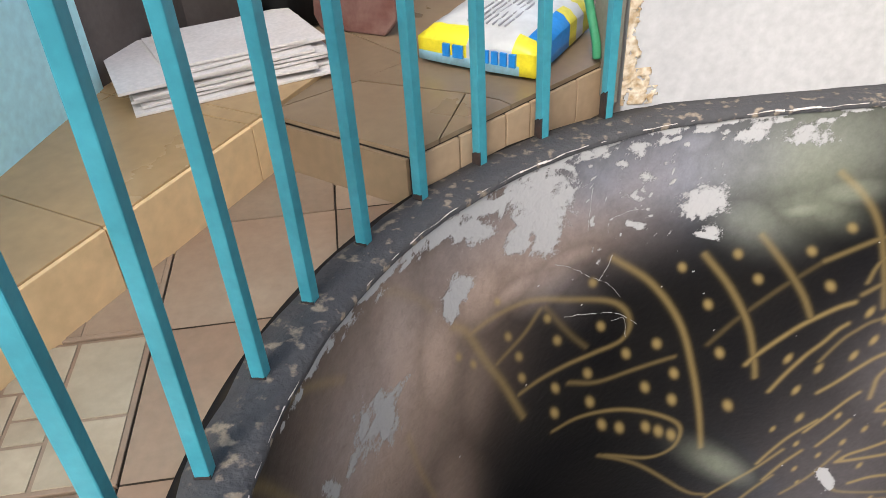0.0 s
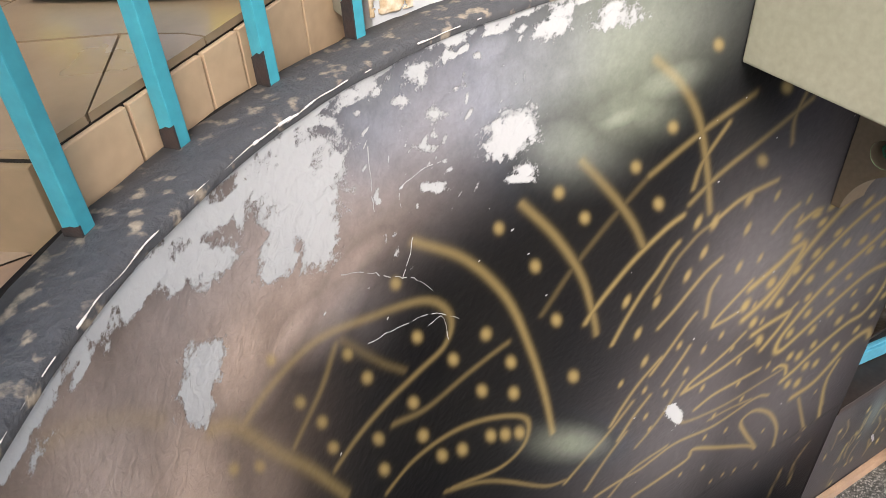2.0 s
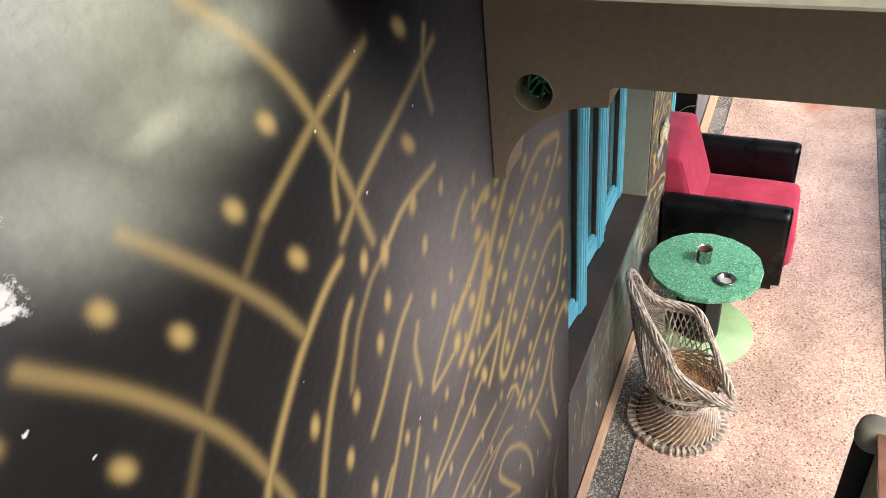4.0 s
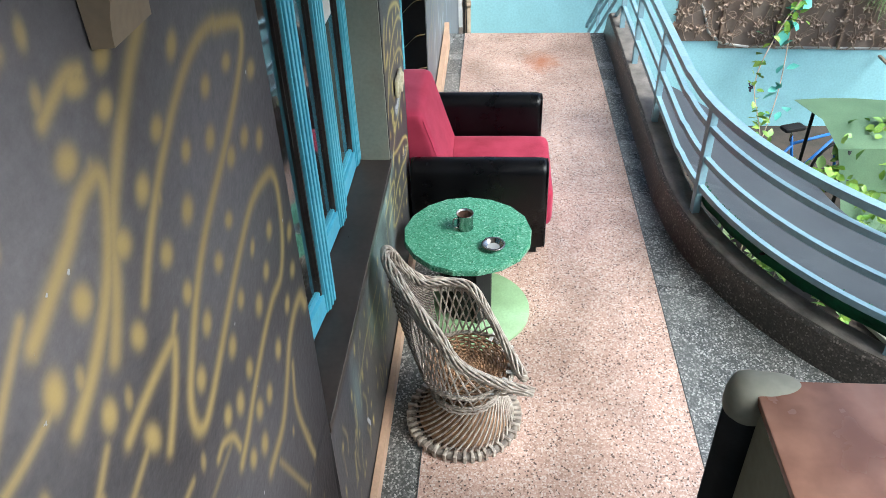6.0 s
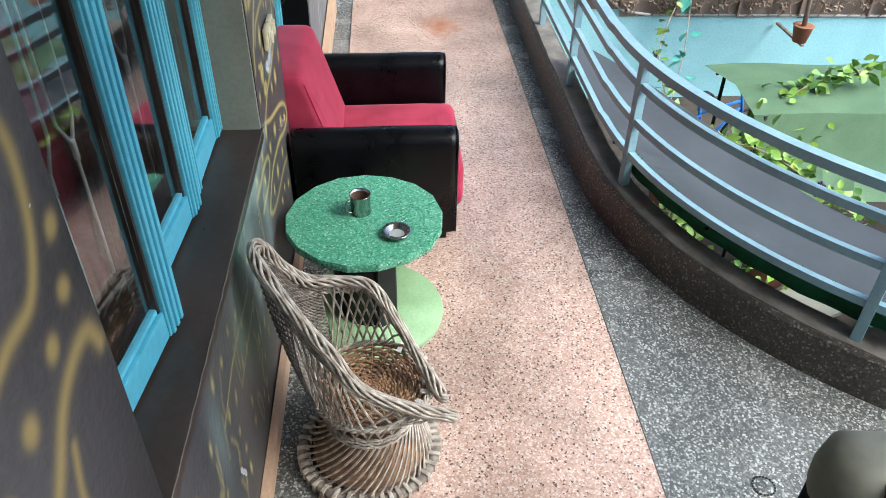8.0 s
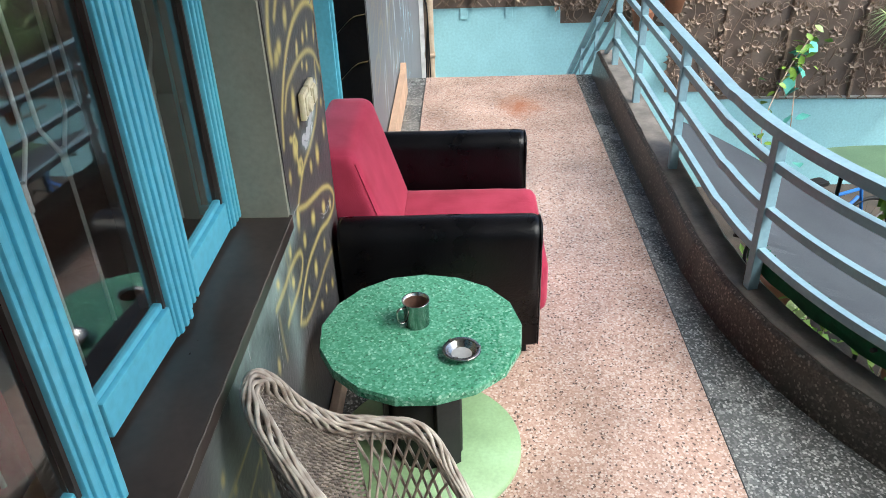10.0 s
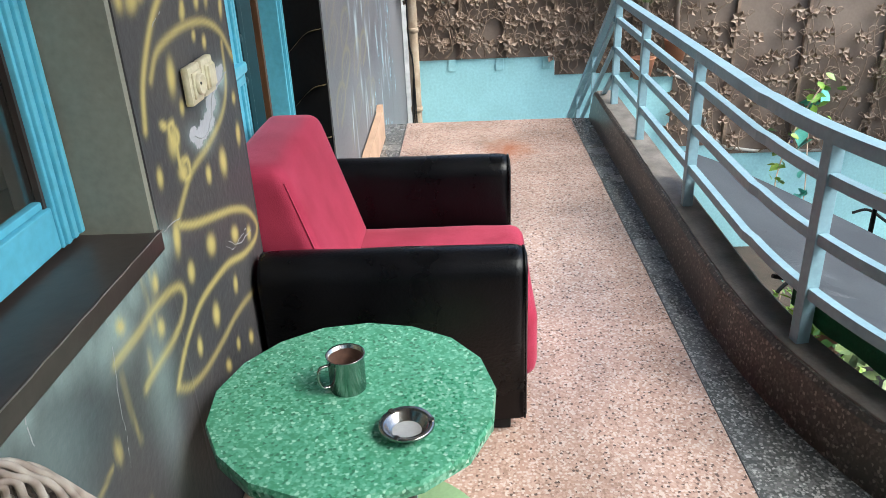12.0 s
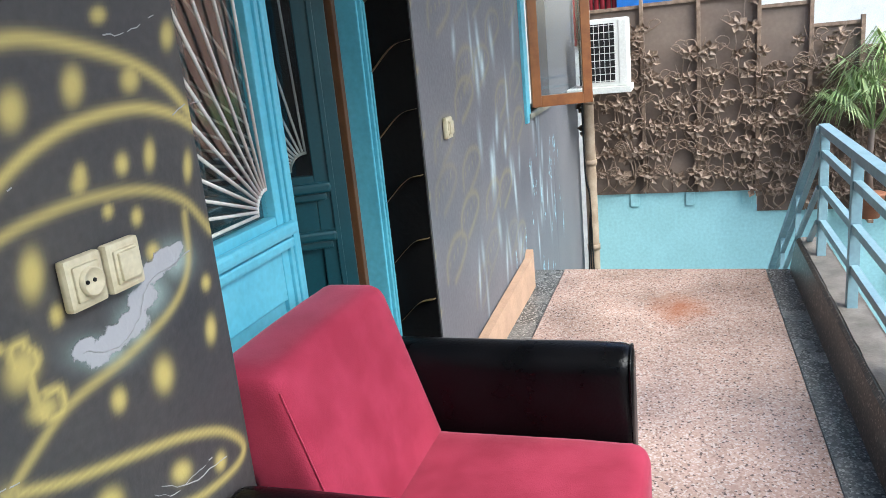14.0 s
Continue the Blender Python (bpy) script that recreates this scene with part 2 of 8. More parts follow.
M_GREENTOP = chips("green_flecked_vinyl", (0.07, 0.27, 0.155), ((0.30, (0.055, 0.24, 0.13)), (0.30, (0.10, 0.32, 0.20)), (0.26, (0.17, 0.40, 0.275)), (0.06, (0.33, 0.54, 0.42)), (0.08, (0.03, 0.15, 0.08))), scale=135, rough=0.28, stain=(0.88, 1.08))
M_PALEGREEN = material("pale_green_paint", (0.29, 0.43, 0.23), (0.20, 0.30, 0.15), scale=4, rough=0.45, bump=0.08)
M_BLACK = material("matt_black", (0.012, 0.012, 0.012), (0.02, 0.02, 0.02), scale=8, rough=0.5, bump=0.1, spec=0.15)
M_STEEL = material("stainless_steel", (0.40, 0.39, 0.37), (0.33, 0.32, 0.31), scale=20, rough=0.2, metal=1.0, bump=0.03)
M_COFFEE = material("coffee_residue", (0.10, 0.055, 0.04), (0.16, 0.09, 0.065), scale=40, rough=0.4)
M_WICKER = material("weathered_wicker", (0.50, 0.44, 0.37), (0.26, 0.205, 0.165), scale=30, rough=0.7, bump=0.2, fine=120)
# darker wicker copy; shade among the canes is put into its colour
M_WICKERSHADE = material("shaded_grey_wicker", (0.26, 0.22, 0.18), (0.12, 0.095, 0.08), scale=30, rough=0.75, bump=0.2, fine=120)
M_WICKERDK = material("brown_wicker", (0.33, 0.19, 0.10), (0.20, 0.11, 0.062), scale=18, rough=0.6, bump=0.2, fine=120)
M_PEACH = material("peach_skirting", (0.55, 0.36, 0.24), (0.46, 0.30, 0.20), scale=6, rough=0.6, bump=0.1)
M_IVORY = material("aged_ivory_plastic", (0.62, 0.56, 0.40), (0.52, 0.45, 0.30), scale=25, rough=0.4, bump=0.03)
M_WOOD = material("orange_varnished_wood", (0.32, 0.12, 0.035), (0.22, 0.075, 0.02), scale=9, rough=0.35, bump=0.1)
M_RUSTY = material("flaking_rust", (0.016, 0.012, 0.012), (0.035, 0.02, 0.016), scale=40, rough=0.85, bump=0.6, fine=120)
# lighter copy of the turquoise plaster; brighter light is in its colour
M_LOBBYWALL = material("lit_turquoise_plaster", (0.55, 0.87, 0.88), (0.51, 0.83, 0.85), scale=3, rough=0.7, bump=0.1, fine=40)
M_TILEPALE = material("pale_block_tile", (0.32, 0.275, 0.20), (0.25, 0.205, 0.145), scale=5, rough=0.35, bump=0.15, fine=45, jitter=0.15)
M_PALE = material("pale_filler", (0.40, 0.40, 0.40), (0.34, 0.34, 0.335), scale=20, rough=0.9)
# pale for the sky's light on the kerb top and a sill highlight
M_KERBTOP = material("worn_lit_top", (0.20, 0.175, 0.15), (0.11, 0.095, 0.08), scale=9, rough=0.5, bump=0.4, fine=90)
M_WOODDK = material("dark_varnished_wood", (0.13, 0.06, 0.025), (0.09, 0.04, 0.018), scale=9, rough=0.35, bump=0.1)
M_RUST = material("brown_fence_sheet", (0.15, 0.108, 0.085), (0.19, 0.145, 0.115), scale=2.5, rough=0.6, bump=0.15, fine=35)
M_VINE = material("wrought_brown_iron", (0.28, 0.20, 0.145), (0.17, 0.115, 0.08), scale=20, rough=0.5, bump=0.2)
M_IRONLEAF = material("rusty_iron_leaf", (0.16, 0.105, 0.072), (0.29, 0.215, 0.16), scale=14, rough=0.55, bump=0.25)
M_LEAF = material("fresh_leaf", (0.10, 0.24, 0.035), (0.26, 0.38, 0.04), scale=6, rough=0.45, bump=0.05)
M_PALM = material("palm_leaf", (0.16, 0.25, 0.07), (0.36, 0.44, 0.20), scale=4, rough=0.5, bump=0.05)
M_GRAPE = material("purple_plastic", (0.03, 0.015, 0.05), (0.05, 0.02, 0.07), scale=20, rough=0.3)
M_AQUA = material("aqua_leaf_ornament", (0.14, 0.50, 0.40), (0.10, 0.36, 0.29), scale=6, rough=0.5)
M_AWN = material("grey_awning_cloth", (0.115, 0.13, 0.145), (0.10, 0.11, 0.125), scale=2, rough=0.75, bump=0.06, fine=160)
M_AWNGREEN = material("green_awning_trim", (0.008, 0.085, 0.038), (0.014, 0.14, 0.06), scale=9, rough=0.8, bump=0.4)
M_CANOPY = material("pale_green_canvas", (0.20, 0.32, 0.18), (0.17, 0.28, 0.16), scale=3, rough=0.8, bump=0.05)
M_SOIL = material("garden_soil", (0.085, 0.06, 0.045), (0.05, 0.04, 0.03), scale=4, rough=0.95, bump=0.8)
M_MARBLE = material("brown_marble", (0.30, 0.155, 0.105), (0.17, 0.075, 0.048), scale=9, rough=0.25, bump=0.03, fine=14)
M_REDSTONE = material("dark_red_stone", (0.13, 0.05, 0.04), (0.22, 0.13, 0.11), scale=12, rough=0.4, bump=0.1)
M_BOARD = material("whitewashed_board", (0.60, 0.56, 0.53), (0.54, 0.49, 0.45), scale=5, rough=0.8, bump=0.05, jitter=0.06)
M_BAG = material("plastic_sack_white", (0.60, 0.60, 0.58), (0.47, 0.47, 0.46), scale=9, rough=0.35, bump=0.35, fine=20)
M_YELLOW = material("yellow_print", (0.78, 0.66, 0.03), rough=0.4)
M_BLUEPRINT = material("blue_print", (0.01, 0.22, 0.62), rough=0.4)
M_PALEBLUE = material("light_blue_print", (0.35, 0.62, 0.75), rough=0.4)
M_GREYPRINT = material("grey_print", (0.36, 0.36, 0.36), rough=0.5)
M_HOSE = material("green_hose", (0.05, 0.27, 0.13), rough=0.4)
M_CURTAIN = material("maroon_curtain", (0.52, 0.06, 0.11), (0.36, 0.04, 0.075), scale=6, rough=0.85, bump=0.2)
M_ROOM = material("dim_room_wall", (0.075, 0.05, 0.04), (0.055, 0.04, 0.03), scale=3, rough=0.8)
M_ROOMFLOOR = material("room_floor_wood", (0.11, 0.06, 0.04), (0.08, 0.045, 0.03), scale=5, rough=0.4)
M_PAPER = material("white_paper", (0.72, 0.70, 0.62), rough=0.8)
M_CABLE = material("pale_cable", (0.45, 0.55, 0.55), rough=0.5)
M_PIPE = material("weathered_beige_pipe", (0.42, 0.33, 0.24), (0.30, 0.22, 0.15), scale=9, rough=0.6, bump=0.3)
M_AC = material("white_enamel", (0.70, 0.70, 0.67), (0.62, 0.62, 0.59), scale=5, rough=0.4)
M_GRILLE = material("white_iron_bar", (0.76, 0.74, 0.68), rough=0.5)
M_TERRA = material("terracotta", (0.36, 0.15, 0.08), rough=0.75, bump=0.2)
M_CEIL = material("ceiling_plaster", (0.62, 0.60, 0.54), (0.56, 0.54, 0.48), scale=3, rough=0.85)
M_HOUSE = material("salmon_render", (0.50, 0.30, 0.22), (0.44, 0.26, 0.19), scale=2, rough=0.85)
M_HOUSEW = material("pale_render", (0.60, 0.58, 0.54), rough=0.85)
M_BLUECLOTH = material("blue_sheet_metal", (0.02, 0.15, 0.50), rough=0.5)
M_REDCLOTH = material("red_corrugated_sheet", (0.36, 0.03, 0.04), rough=0.5)
for cloth_ in (M_PINKFAB,):
    q = cloth_.node_tree.nodes["Principled BSDF"]
    q.inputs["Sheen Weight"].default_value, q.inputs["Sheen Roughness"].default_value = 0.35, 0.4
    q.inputs["Sheen Tint"].default_value = (1.0, 0.45, 0.55, 1)
# rust stain on the pink terrazzo
n, l = M_PINK.node_tree.nodes, M_PINK.node_tree.links
b = n["Principled BSDF"]
tc = n.new("ShaderNodeTexCoord")
mp = n.new("ShaderNodeMapping")
mp.vector_type = "TEXTURE"
mp.inputs["Location"].default_value, mp.inputs["Scale"].default_value = (8.1, 1.13, 0), (0.28, 0.20, 1)
wob = n.new("ShaderNodeTexNoise")
wob.inputs["Scale"].default_value, wob.inputs["Detail"].default_value = 9, 8
ln = n.new("ShaderNodeVectorMath")
ln.operation = "LENGTH"
su = n.new("ShaderNodeMath")
su.operation = "ADD"
mr = n.new("ShaderNodeMapRange")
mr.inputs["From Min"].default_value, mr.inputs["From Max"].default_value = 1.5, 0.6
mr.inputs["To Max"].default_value = 0.75
mx = n.new("ShaderNodeMix")
mx.data_type = "RGBA"
mx.inputs["B"].default_value = (0.36, 0.12, 0.045, 1)
l.new(tc.outputs["Object"], mp.inputs["Vector"]), l.new(tc.outputs["Object"], wob.inputs["Vector"])
l.new(mp.outputs["Vector"], ln.inputs[0]), l.new(ln.outputs["Value"], su.inputs[0]), l.new(wob.outputs["Fac"], su.inputs[1])
l.new(su.outputs[0], mr.inputs["Value"]), l.new(mr.outputs["Result"], mx.inputs["Factor"])
l.new(b.inputs["Base Color"].links[0].from_socket, mx.inputs["A"])
l.new(mx.outputs["Result"], b.inputs["Base Color"])
M_GLASS = glass_material("window_glass")
M_GLASS.node_tree.nodes["Principled BSDF"].inputs["IOR"].default_value = 1.7
M_PANE = glass_material("clear_pane", (0.95, 0.97, 0.97))


# ---- mesh helpers ----
def mesh_object(name, bm, mat, smooth=False):
    me = bpy.data.meshes.new(name)
    bm.normal_update()
    bm.to_mesh(me)
    bm.free()
    for m in (mat if isinstance(mat, (list, tuple)) else (mat,)):
        me.materials.append(m)
    if smooth:
        me.polygons.foreach_set("use_smooth", [True] * len(me.polygons))
    return new(name, me)


def part(name, bm, mat, parent, label="", smooth=False):
    ob = mesh_object(name, bm, mat, smooth)
    ob.parent = parent
    if label:
        ob["label"] = label
    return ob


def structure(name, bm, mat, label="", smooth=False, category=""):
    return tagged(mesh_object(name, bm, mat, smooth), label, category, "", "structure")


def thing(name, at, label, category, group="", kind="", turn=0):
    ob = new(name)
    ob.matrix_basis = pose(*at, 0, 0, turn)
    ob.empty_display_size = 0.05
    return tagged(ob, label, category, group, kind)


def add_box(bm, lo, hi, bevel=0.0, m=None, mi=0):
    size = [b - a for a, b in zip(lo, hi)]
    mid = [(a + b) / 2 for a, b in zip(lo, hi)]
    r = bmesh.ops.create_cube(bm, size=1, matrix=Matrix.LocRotScale(mid, None, size))
    vs = r["verts"]
    if bevel:
        es = list({e for v in vs for e in v.link_edges})
        r = bmesh.ops.bevel(bm, geom=es, offset=bevel, segments=2, affect="EDGES", profile=0.6)
        vs = list({v for f in r["faces"] for v in f.verts} | {v for v in vs if v.is_valid})
    if m is not None:
        bmesh.ops.transform(bm, matrix=m, verts=vs)
    if mi:
        for f in {f for v in vs for f in v.link_faces}:
            f.material_index = mi
    return vs


def box(lo, hi, bevel=0.0, m=None):
    bm = bmesh.new()
    add_box(bm, lo, hi, bevel, m)
    return bm


def add_tube(bm, pts, r, sides=8, closed=False, cap=True, taper=None, twist=0.0, flat=1.0):
    """A tube along points; r may shrink to taper at the end; flat squashes it."""
    pts = [Vector(p) for p in pts]
    n = len(pts)
    rings = []
    ref = None
    for i, p in enumerate(pts):
        a = pts[(i - 1) % n] if closed or i else p
        b = pts[(i + 1) % n] if closed or i < n - 1 else p
        d = (b - a).normalized() if (b - a).length > 1e-9 else Vector((0, 0, 1))
        if ref is None:
            ref = Vector((0, 0, 1)) if abs(d.z) < 0.9 else Vector((1, 0, 0))
        u = d.cross(ref)
        u = u.normalized() if u.length > 1e-6 else d.orthogonal().normalized()
        w = u.cross(d).normalized()
        ref = w
        rad = r if taper is None else r + (taper - r) * i / max(1, n - 1)
        ring = []
        for k in range(sides):
            a2 = 2 * math.pi * k / sides + twist
            ring.append(bm.verts.new(p + u * math.cos(a2) * rad + w * math.sin(a2) * rad * flat))
        rings.append(ring)
    m = n if closed else n - 1
    for i in range(m):
        A, B = rings[i], rings[(i + 1) % n]
        for k in range(sides):
            bm.faces.new((A[k], A[(k + 1) % sides], B[(k + 1) % sides], B[k])).smooth = sides > 5
    if cap and not closed:
        bm.faces.new(rings[0][::-1])
        bm.faces.new(rings[-1])


def tube(pts, r, **k):
    bm = bmesh.new()
    add_tube(bm, pts, r, **k)
    return bm


def add_lathe(bm, profile, sides=32, at=(0, 0, 0)):
    """Turns (radius, height) pairs round the z axis."""
    rings = []
    for r, z in profile:
        if r < 1e-6:
            rings.append([bm.verts.new((at[0], at[1], at[2] + z))])
        else:
            rings.append([bm.verts.new((at[0] + r * math.cos(2 * math.pi * k / sides), at[1] + r * math.sin(2 * math.pi * k / sides), at[2] + z)) for k in range(sides)])
    for A, B in zip(rings, rings[1:]):
        for k in range(sides):
            k2 = (k + 1) % sides
            if len(A) == 1 and len(B) == 1:
                continue
            if len(A) == 1:
                bm.faces.new((A[0], B[k], B[k2])).smooth = True
            elif len(B) == 1:
                bm.faces.new((A[k2], A[k], B[0])).smooth = True
            else:
                bm.faces.new((A[k2], A[k], B[k], B[k2])).smooth = True
    bmesh.ops.recalc_face_normals(bm, faces=bm.faces[:])


def lathe(profile, sides=32):
    bm = bmesh.new()
    add_lathe(bm, profile, sides)
    return bm


def prism(outline, lo, hi, axis="z"):
    """A solid from a flat outline, pushed out along an axis."""
    bm = bmesh.new()
    put = {"z": lambda a, b, c: (a, b, c), "x": lambda a, b, c: (c, a, b), "y": lambda a, b, c: (a, c, b)}[axis]
    A = [bm.verts.new(put(a, b, lo)) for a, b in outline]
    B = [bm.verts.new(put(a, b, hi)) for a, b in outline]
    bm.faces.new(A), bm.faces.new(B)
    for i in range(len(A)):
        j = (i + 1) % len(A)
        bm.faces.new((A[i], A[j], B[j], B[i]))
    bmesh.ops.recalc_face_normals(bm, faces=bm.faces[:])
    return bm


def bezier(pts, n=24):
    """A smooth line through points (Catmull-Rom)."""
    P = [Vector(p) for p in pts]
    P = [2 * P[0] - P[1]] + P + [2 * P[-1] - P[-2]]
    out = []
    segs = len(P) - 3
    for s in range(segs):
        a, b, c, d = P[s:s + 4]
        for k in range(n if s == segs - 1 else n):
            t = k / n
            out.append(0.5 * (2 * b + (c - a) * t + (2 * a - 5 * b + 4 * c - d) * t * t + (3 * b - a - 3 * c + d) * t ** 3))
    out.append(P[-2])
    return out


# ---- the painted wall: straight along y = 2.04, rounded where the stair winds ----
WY, CX, CY, RAD = 2.04, 1.25, 0.83, 1.21
BX, BY = 1.25, 0.89
TURN_END = CX - RAD * math.pi / 2


def wall_point(s, out=0.0):
    """Plan position at length s along the wall; out: metres behind its face."""
    if s >= CX:
        return s, WY + out
    if s >= TURN_END:
        a = math.pi / 2 + (CX - s) / RAD
        return CX + (RAD + out) * math.cos(a), CY + (RAD + out) * math.sin(a)
    return CX - RAD - out, CY - (TURN_END - s)


class Paint:
    """Spray strokes and patches on the wall's (s, z) plane."""

    def __init__(self):
        self.strokes, self.dots, self.flakes, self.mists, self.hues = [], [], [], [], []

    def stroke(self, width, strength, *pts):
        fine = bezier([(a, b, 0) for a, b in pts], 8)
        self.strokes.append((width, strength, np.array([(p.x, p.y) for p in fine])))

    def dot(self, s, z, rs, rz, strength=1.0, lean=0.0):
        self.dots.append((s, z, rs, rz, strength, lean))

    def flake(self, s, z, rs, rz, strength=1.0, lean=0.0):
        self.flakes.append((s, z, rs, rz, strength, lean))

    def mist(self, s, z, rs, rz, strength=0.5, lean=0.0, hue=None):
        """Pale spray, also painted light and sheen; hue 0 pinkish brown, 0.5 blue-grey, 1 pale green."""
        hue = float(np.interp(s, (0.5, 0.85, 1.2, 1.38, 1.9, 2.1), (0.05, 0.5, 0.55, 0.9, 0.9, 0.75))) if hue is None else hue
        self.mists.append((s, z, rs, rz, strength, lean))
        self.hues.append(hue)

    def layers(self, S, Z):
        gold, bare, pale = np.zeros_like(S), np.zeros_like(S), np.zeros_like(S)
        tint, sum_ = np.full_like(S, 0.01), np.full_like(S, 0.02)
        for w, k, P in self.strokes:
            lo, hi = P.min(0) - 3 * w, P.max(0) + 3 * w
            pick = np.nonzero((S > lo[0]) & (S < hi[0]) & (Z > lo[1]) & (Z < hi[1]))[0]
            if not len(pick):
                continue
            s, z = S[pick], Z[pick]
            best = np.full(len(pick), 9.0)
            for a, b in zip(P, P[1:]):
                d = b - a
                t = np.clip(((s - a[0]) * d[0] + (z - a[1]) * d[1]) / max(1e-9, d @ d), 0, 1)
                best = np.minimum(best, np.hypot(s - a[0] - t * d[0], z - a[1] - t * d[1]))
            gold[pick] = np.maximum(gold[pick], k * np.exp(-(best / w) ** 2.0))
        for kind, lay, p in ((self.dots, gold, 3.0), (self.flakes, bare, 2.0), (self.mists, pale, 2.0)):
            for n_, (s0, z0, rs, rz, k, lean) in enumerate(kind):
                m = 2.2 * max(rs, rz)
                pick = np.nonzero((abs(S - s0) < m) & (abs(Z - z0) < m))[0]
                if not len(pick):
                    continue
                c, n = math.cos(radians(lean)), math.sin(radians(lean))
                u, v = S[pick] - s0, Z[pick] - z0
                d = np.hypot((u * c + v * n) / rs, (v * c - u * n) / rz)
                add_ = k * np.exp(-d ** p * 0.9)
                lay[pick] = np.maximum(lay[pick], add_)
                if kind is self.mists:
                    tint[pick] += self.hues[n_] * add_
                    sum_[pick] += add_
        return gold, bare, pale, tint / sum_


PAINT = Paint()
PAINT.stroke(0.011, 0.40, (0.891, 2.966), (1.038, 2.825), (1.156, 2.637), (1.233, 2.413), (1.289, 2.196), (1.326, 2.005))
PAINT.stroke(0.011, 0.37, (1.193, 2.903), (1.296, 2.762), (1.387, 2.593), (1.440, 2.425), (1.458, 2.350))
PAINT.stroke(0.011, 0.33, (1.356, 2.952), (1.462, 2.817), (1.541, 2.699), (1.590, 2.603))
PAINT.stroke(0.011, 0.35, (1.541, 3.144), (1.634, 3.056), (1.713, 2.943), (1.781, 2.771), (1.828, 2.615))
PAINT.stroke(0.011, 0.33, (1.905, 2.952), (1.732, 2.897), (1.577, 2.831))
PAINT.stroke(0.011, 0.14, (1.577, 2.831), (1.462, 2.741), (1.347, 2.631), (1.265, 2.529))
PAINT.stroke(0.011, 0.35, (2.150, 2.860), (1.984, 2.794), (1.831, 2.735), (1.741, 2.679))
PAINT.stroke(0.01, 0.35, (0.395, 2.951), (0.482, 2.952), (0.612, 2.933), (0.753, 2.868), (0.917, 2.790), (0.980, 2.695), (0.958, 2.622), (0.863, 2.606), (0.768, 2.603), (0.668, 2.598), (0.583, 2.587))
PAINT.stroke(0.013, 0.35, (0.334, 3.021), (0.383, 2.965), (0.451, 2.814), (0.522, 2.667), (0.600, 2.475))
PAINT.stroke(0.01, 0.16, (0.669, 2.881), (0.767, 2.728), (0.830, 2.646))
PAINT.stroke(0.01, 0.28, (0.652, 2.881), (0.592, 2.819), (0.495, 2.773))
PAINT.stroke(0.009, 0.35, (0.725, 2.320), (0.836, 2.327), (0.999, 2.287), (1.160, 2.201), (1.232, 2.123), (1.215, 2.018), (1.119, 1.988), (0.947, 2.068))
PAINT.stroke(0.009, 0.28, (0.925, 2.080), (1.097, 1.953), (1.299, 1.750), (1.393, 1.706))
PAINT.stroke(0.01, 0.24, (1.157, 2.491), (1.026, 2.472), (0.889, 2.466), (0.776, 2.518))
PAINT.stroke(0.013, 0.16, (0.103, 3.296), (0.154, 3.258), (0.229, 3.177), (0.260, 3.132))
PAINT.stroke(0.013, 0.24, (-0.494, 3.414), (-0.402, 3.317), (-0.309, 3.142))
PAINT.stroke(0.011, 0.24, (-0.311, 3.378), (-0.187, 3.305), (-0.070, 3.207))
PAINT.stroke(0.011, 0.24, (0.133, 2.816), (0.166, 2.649), (0.217, 2.468))
PAINT.stroke(0.009, 0.37, (2.119, 2.896), (2.096, 2.819), (2.114, 2.732))
PAINT.stroke(0.009, 0.37, (1.829, 2.893), (1.759, 2.802), (1.742, 2.727))
PAINT.dot(1.129, 2.866, 0.020, 0.012, 0.58, 119)
PAINT.dot(1.237, 2.702, 0.023, 0.013, 0.58, 116)
PAINT.dot(1.379, 2.785, 0.022, 0.013, 0.58, 121)
PAINT.dot(1.525, 2.874, 0.022, 0.013, 0.58, 127)
PAINT.dot(1.296, 2.891, 0.020, 0.013, 0.58, 120)
PAINT.dot(1.622, 2.727, 0.026, 0.014, 0.58, 126)
PAINT.dot(0.834, 2.896, 0.020, 0.012, 0.58, 121)
PAINT.dot(0.878, 2.711, 0.023, 0.012, 0.58, 118)
PAINT.dot(0.982, 2.556, 0.026, 0.013, 0.58, 115)
PAINT.dot(1.088, 2.566, 0.025, 0.014, 0.58, 115)
PAINT.dot(0.721, 2.726, 0.023, 0.012, 0.58, 118)
PAINT.dot(0.680, 2.833, 0.021, 0.011, 0.58, 119)
PAINT.dot(0.536, 2.848, 0.021, 0.010, 0.58, 118)
PAINT.dot(0.578, 2.745, 0.023, 0.011, 0.58, 117)
PAINT.dot(0.592, 2.650, 0.025, 0.011, 0.58, 116)
PAINT.dot(0.496, 2.997, 0.017, 0.009, 0.58, 121)
PAINT.dot(1.168, 2.412, 0.028, 0.014, 0.58, 113)
PAINT.dot(1.071, 2.372, 0.029, 0.014, 0.58, 113)
PAINT.dot(1.179, 2.282, 0.030, 0.015, 0.58, 111)
PAINT.dot(0.846, 2.524, 0.027, 0.013, 0.58, 115)
PAINT.dot(1.312, 2.483, 0.027, 0.014, 0.58, 114)
PAINT.dot(1.388, 2.218, 0.032, 0.016, 0.58, 114)
PAINT.dot(2.002, 2.717, 0.030, 0.015, 0.58, 134)
PAINT.dot(1.629, 2.947, 0.022, 0.013, 0.58, 131)
PAINT.dot(1.734, 3.125, 0.021, 0.012, 0.58, 138)
PAINT.dot(2.025, 2.931, 0.027, 0.014, 0.85, 139)
PAINT.dot(0.728, 2.407, 0.030, 0.013, 0.58, 113)
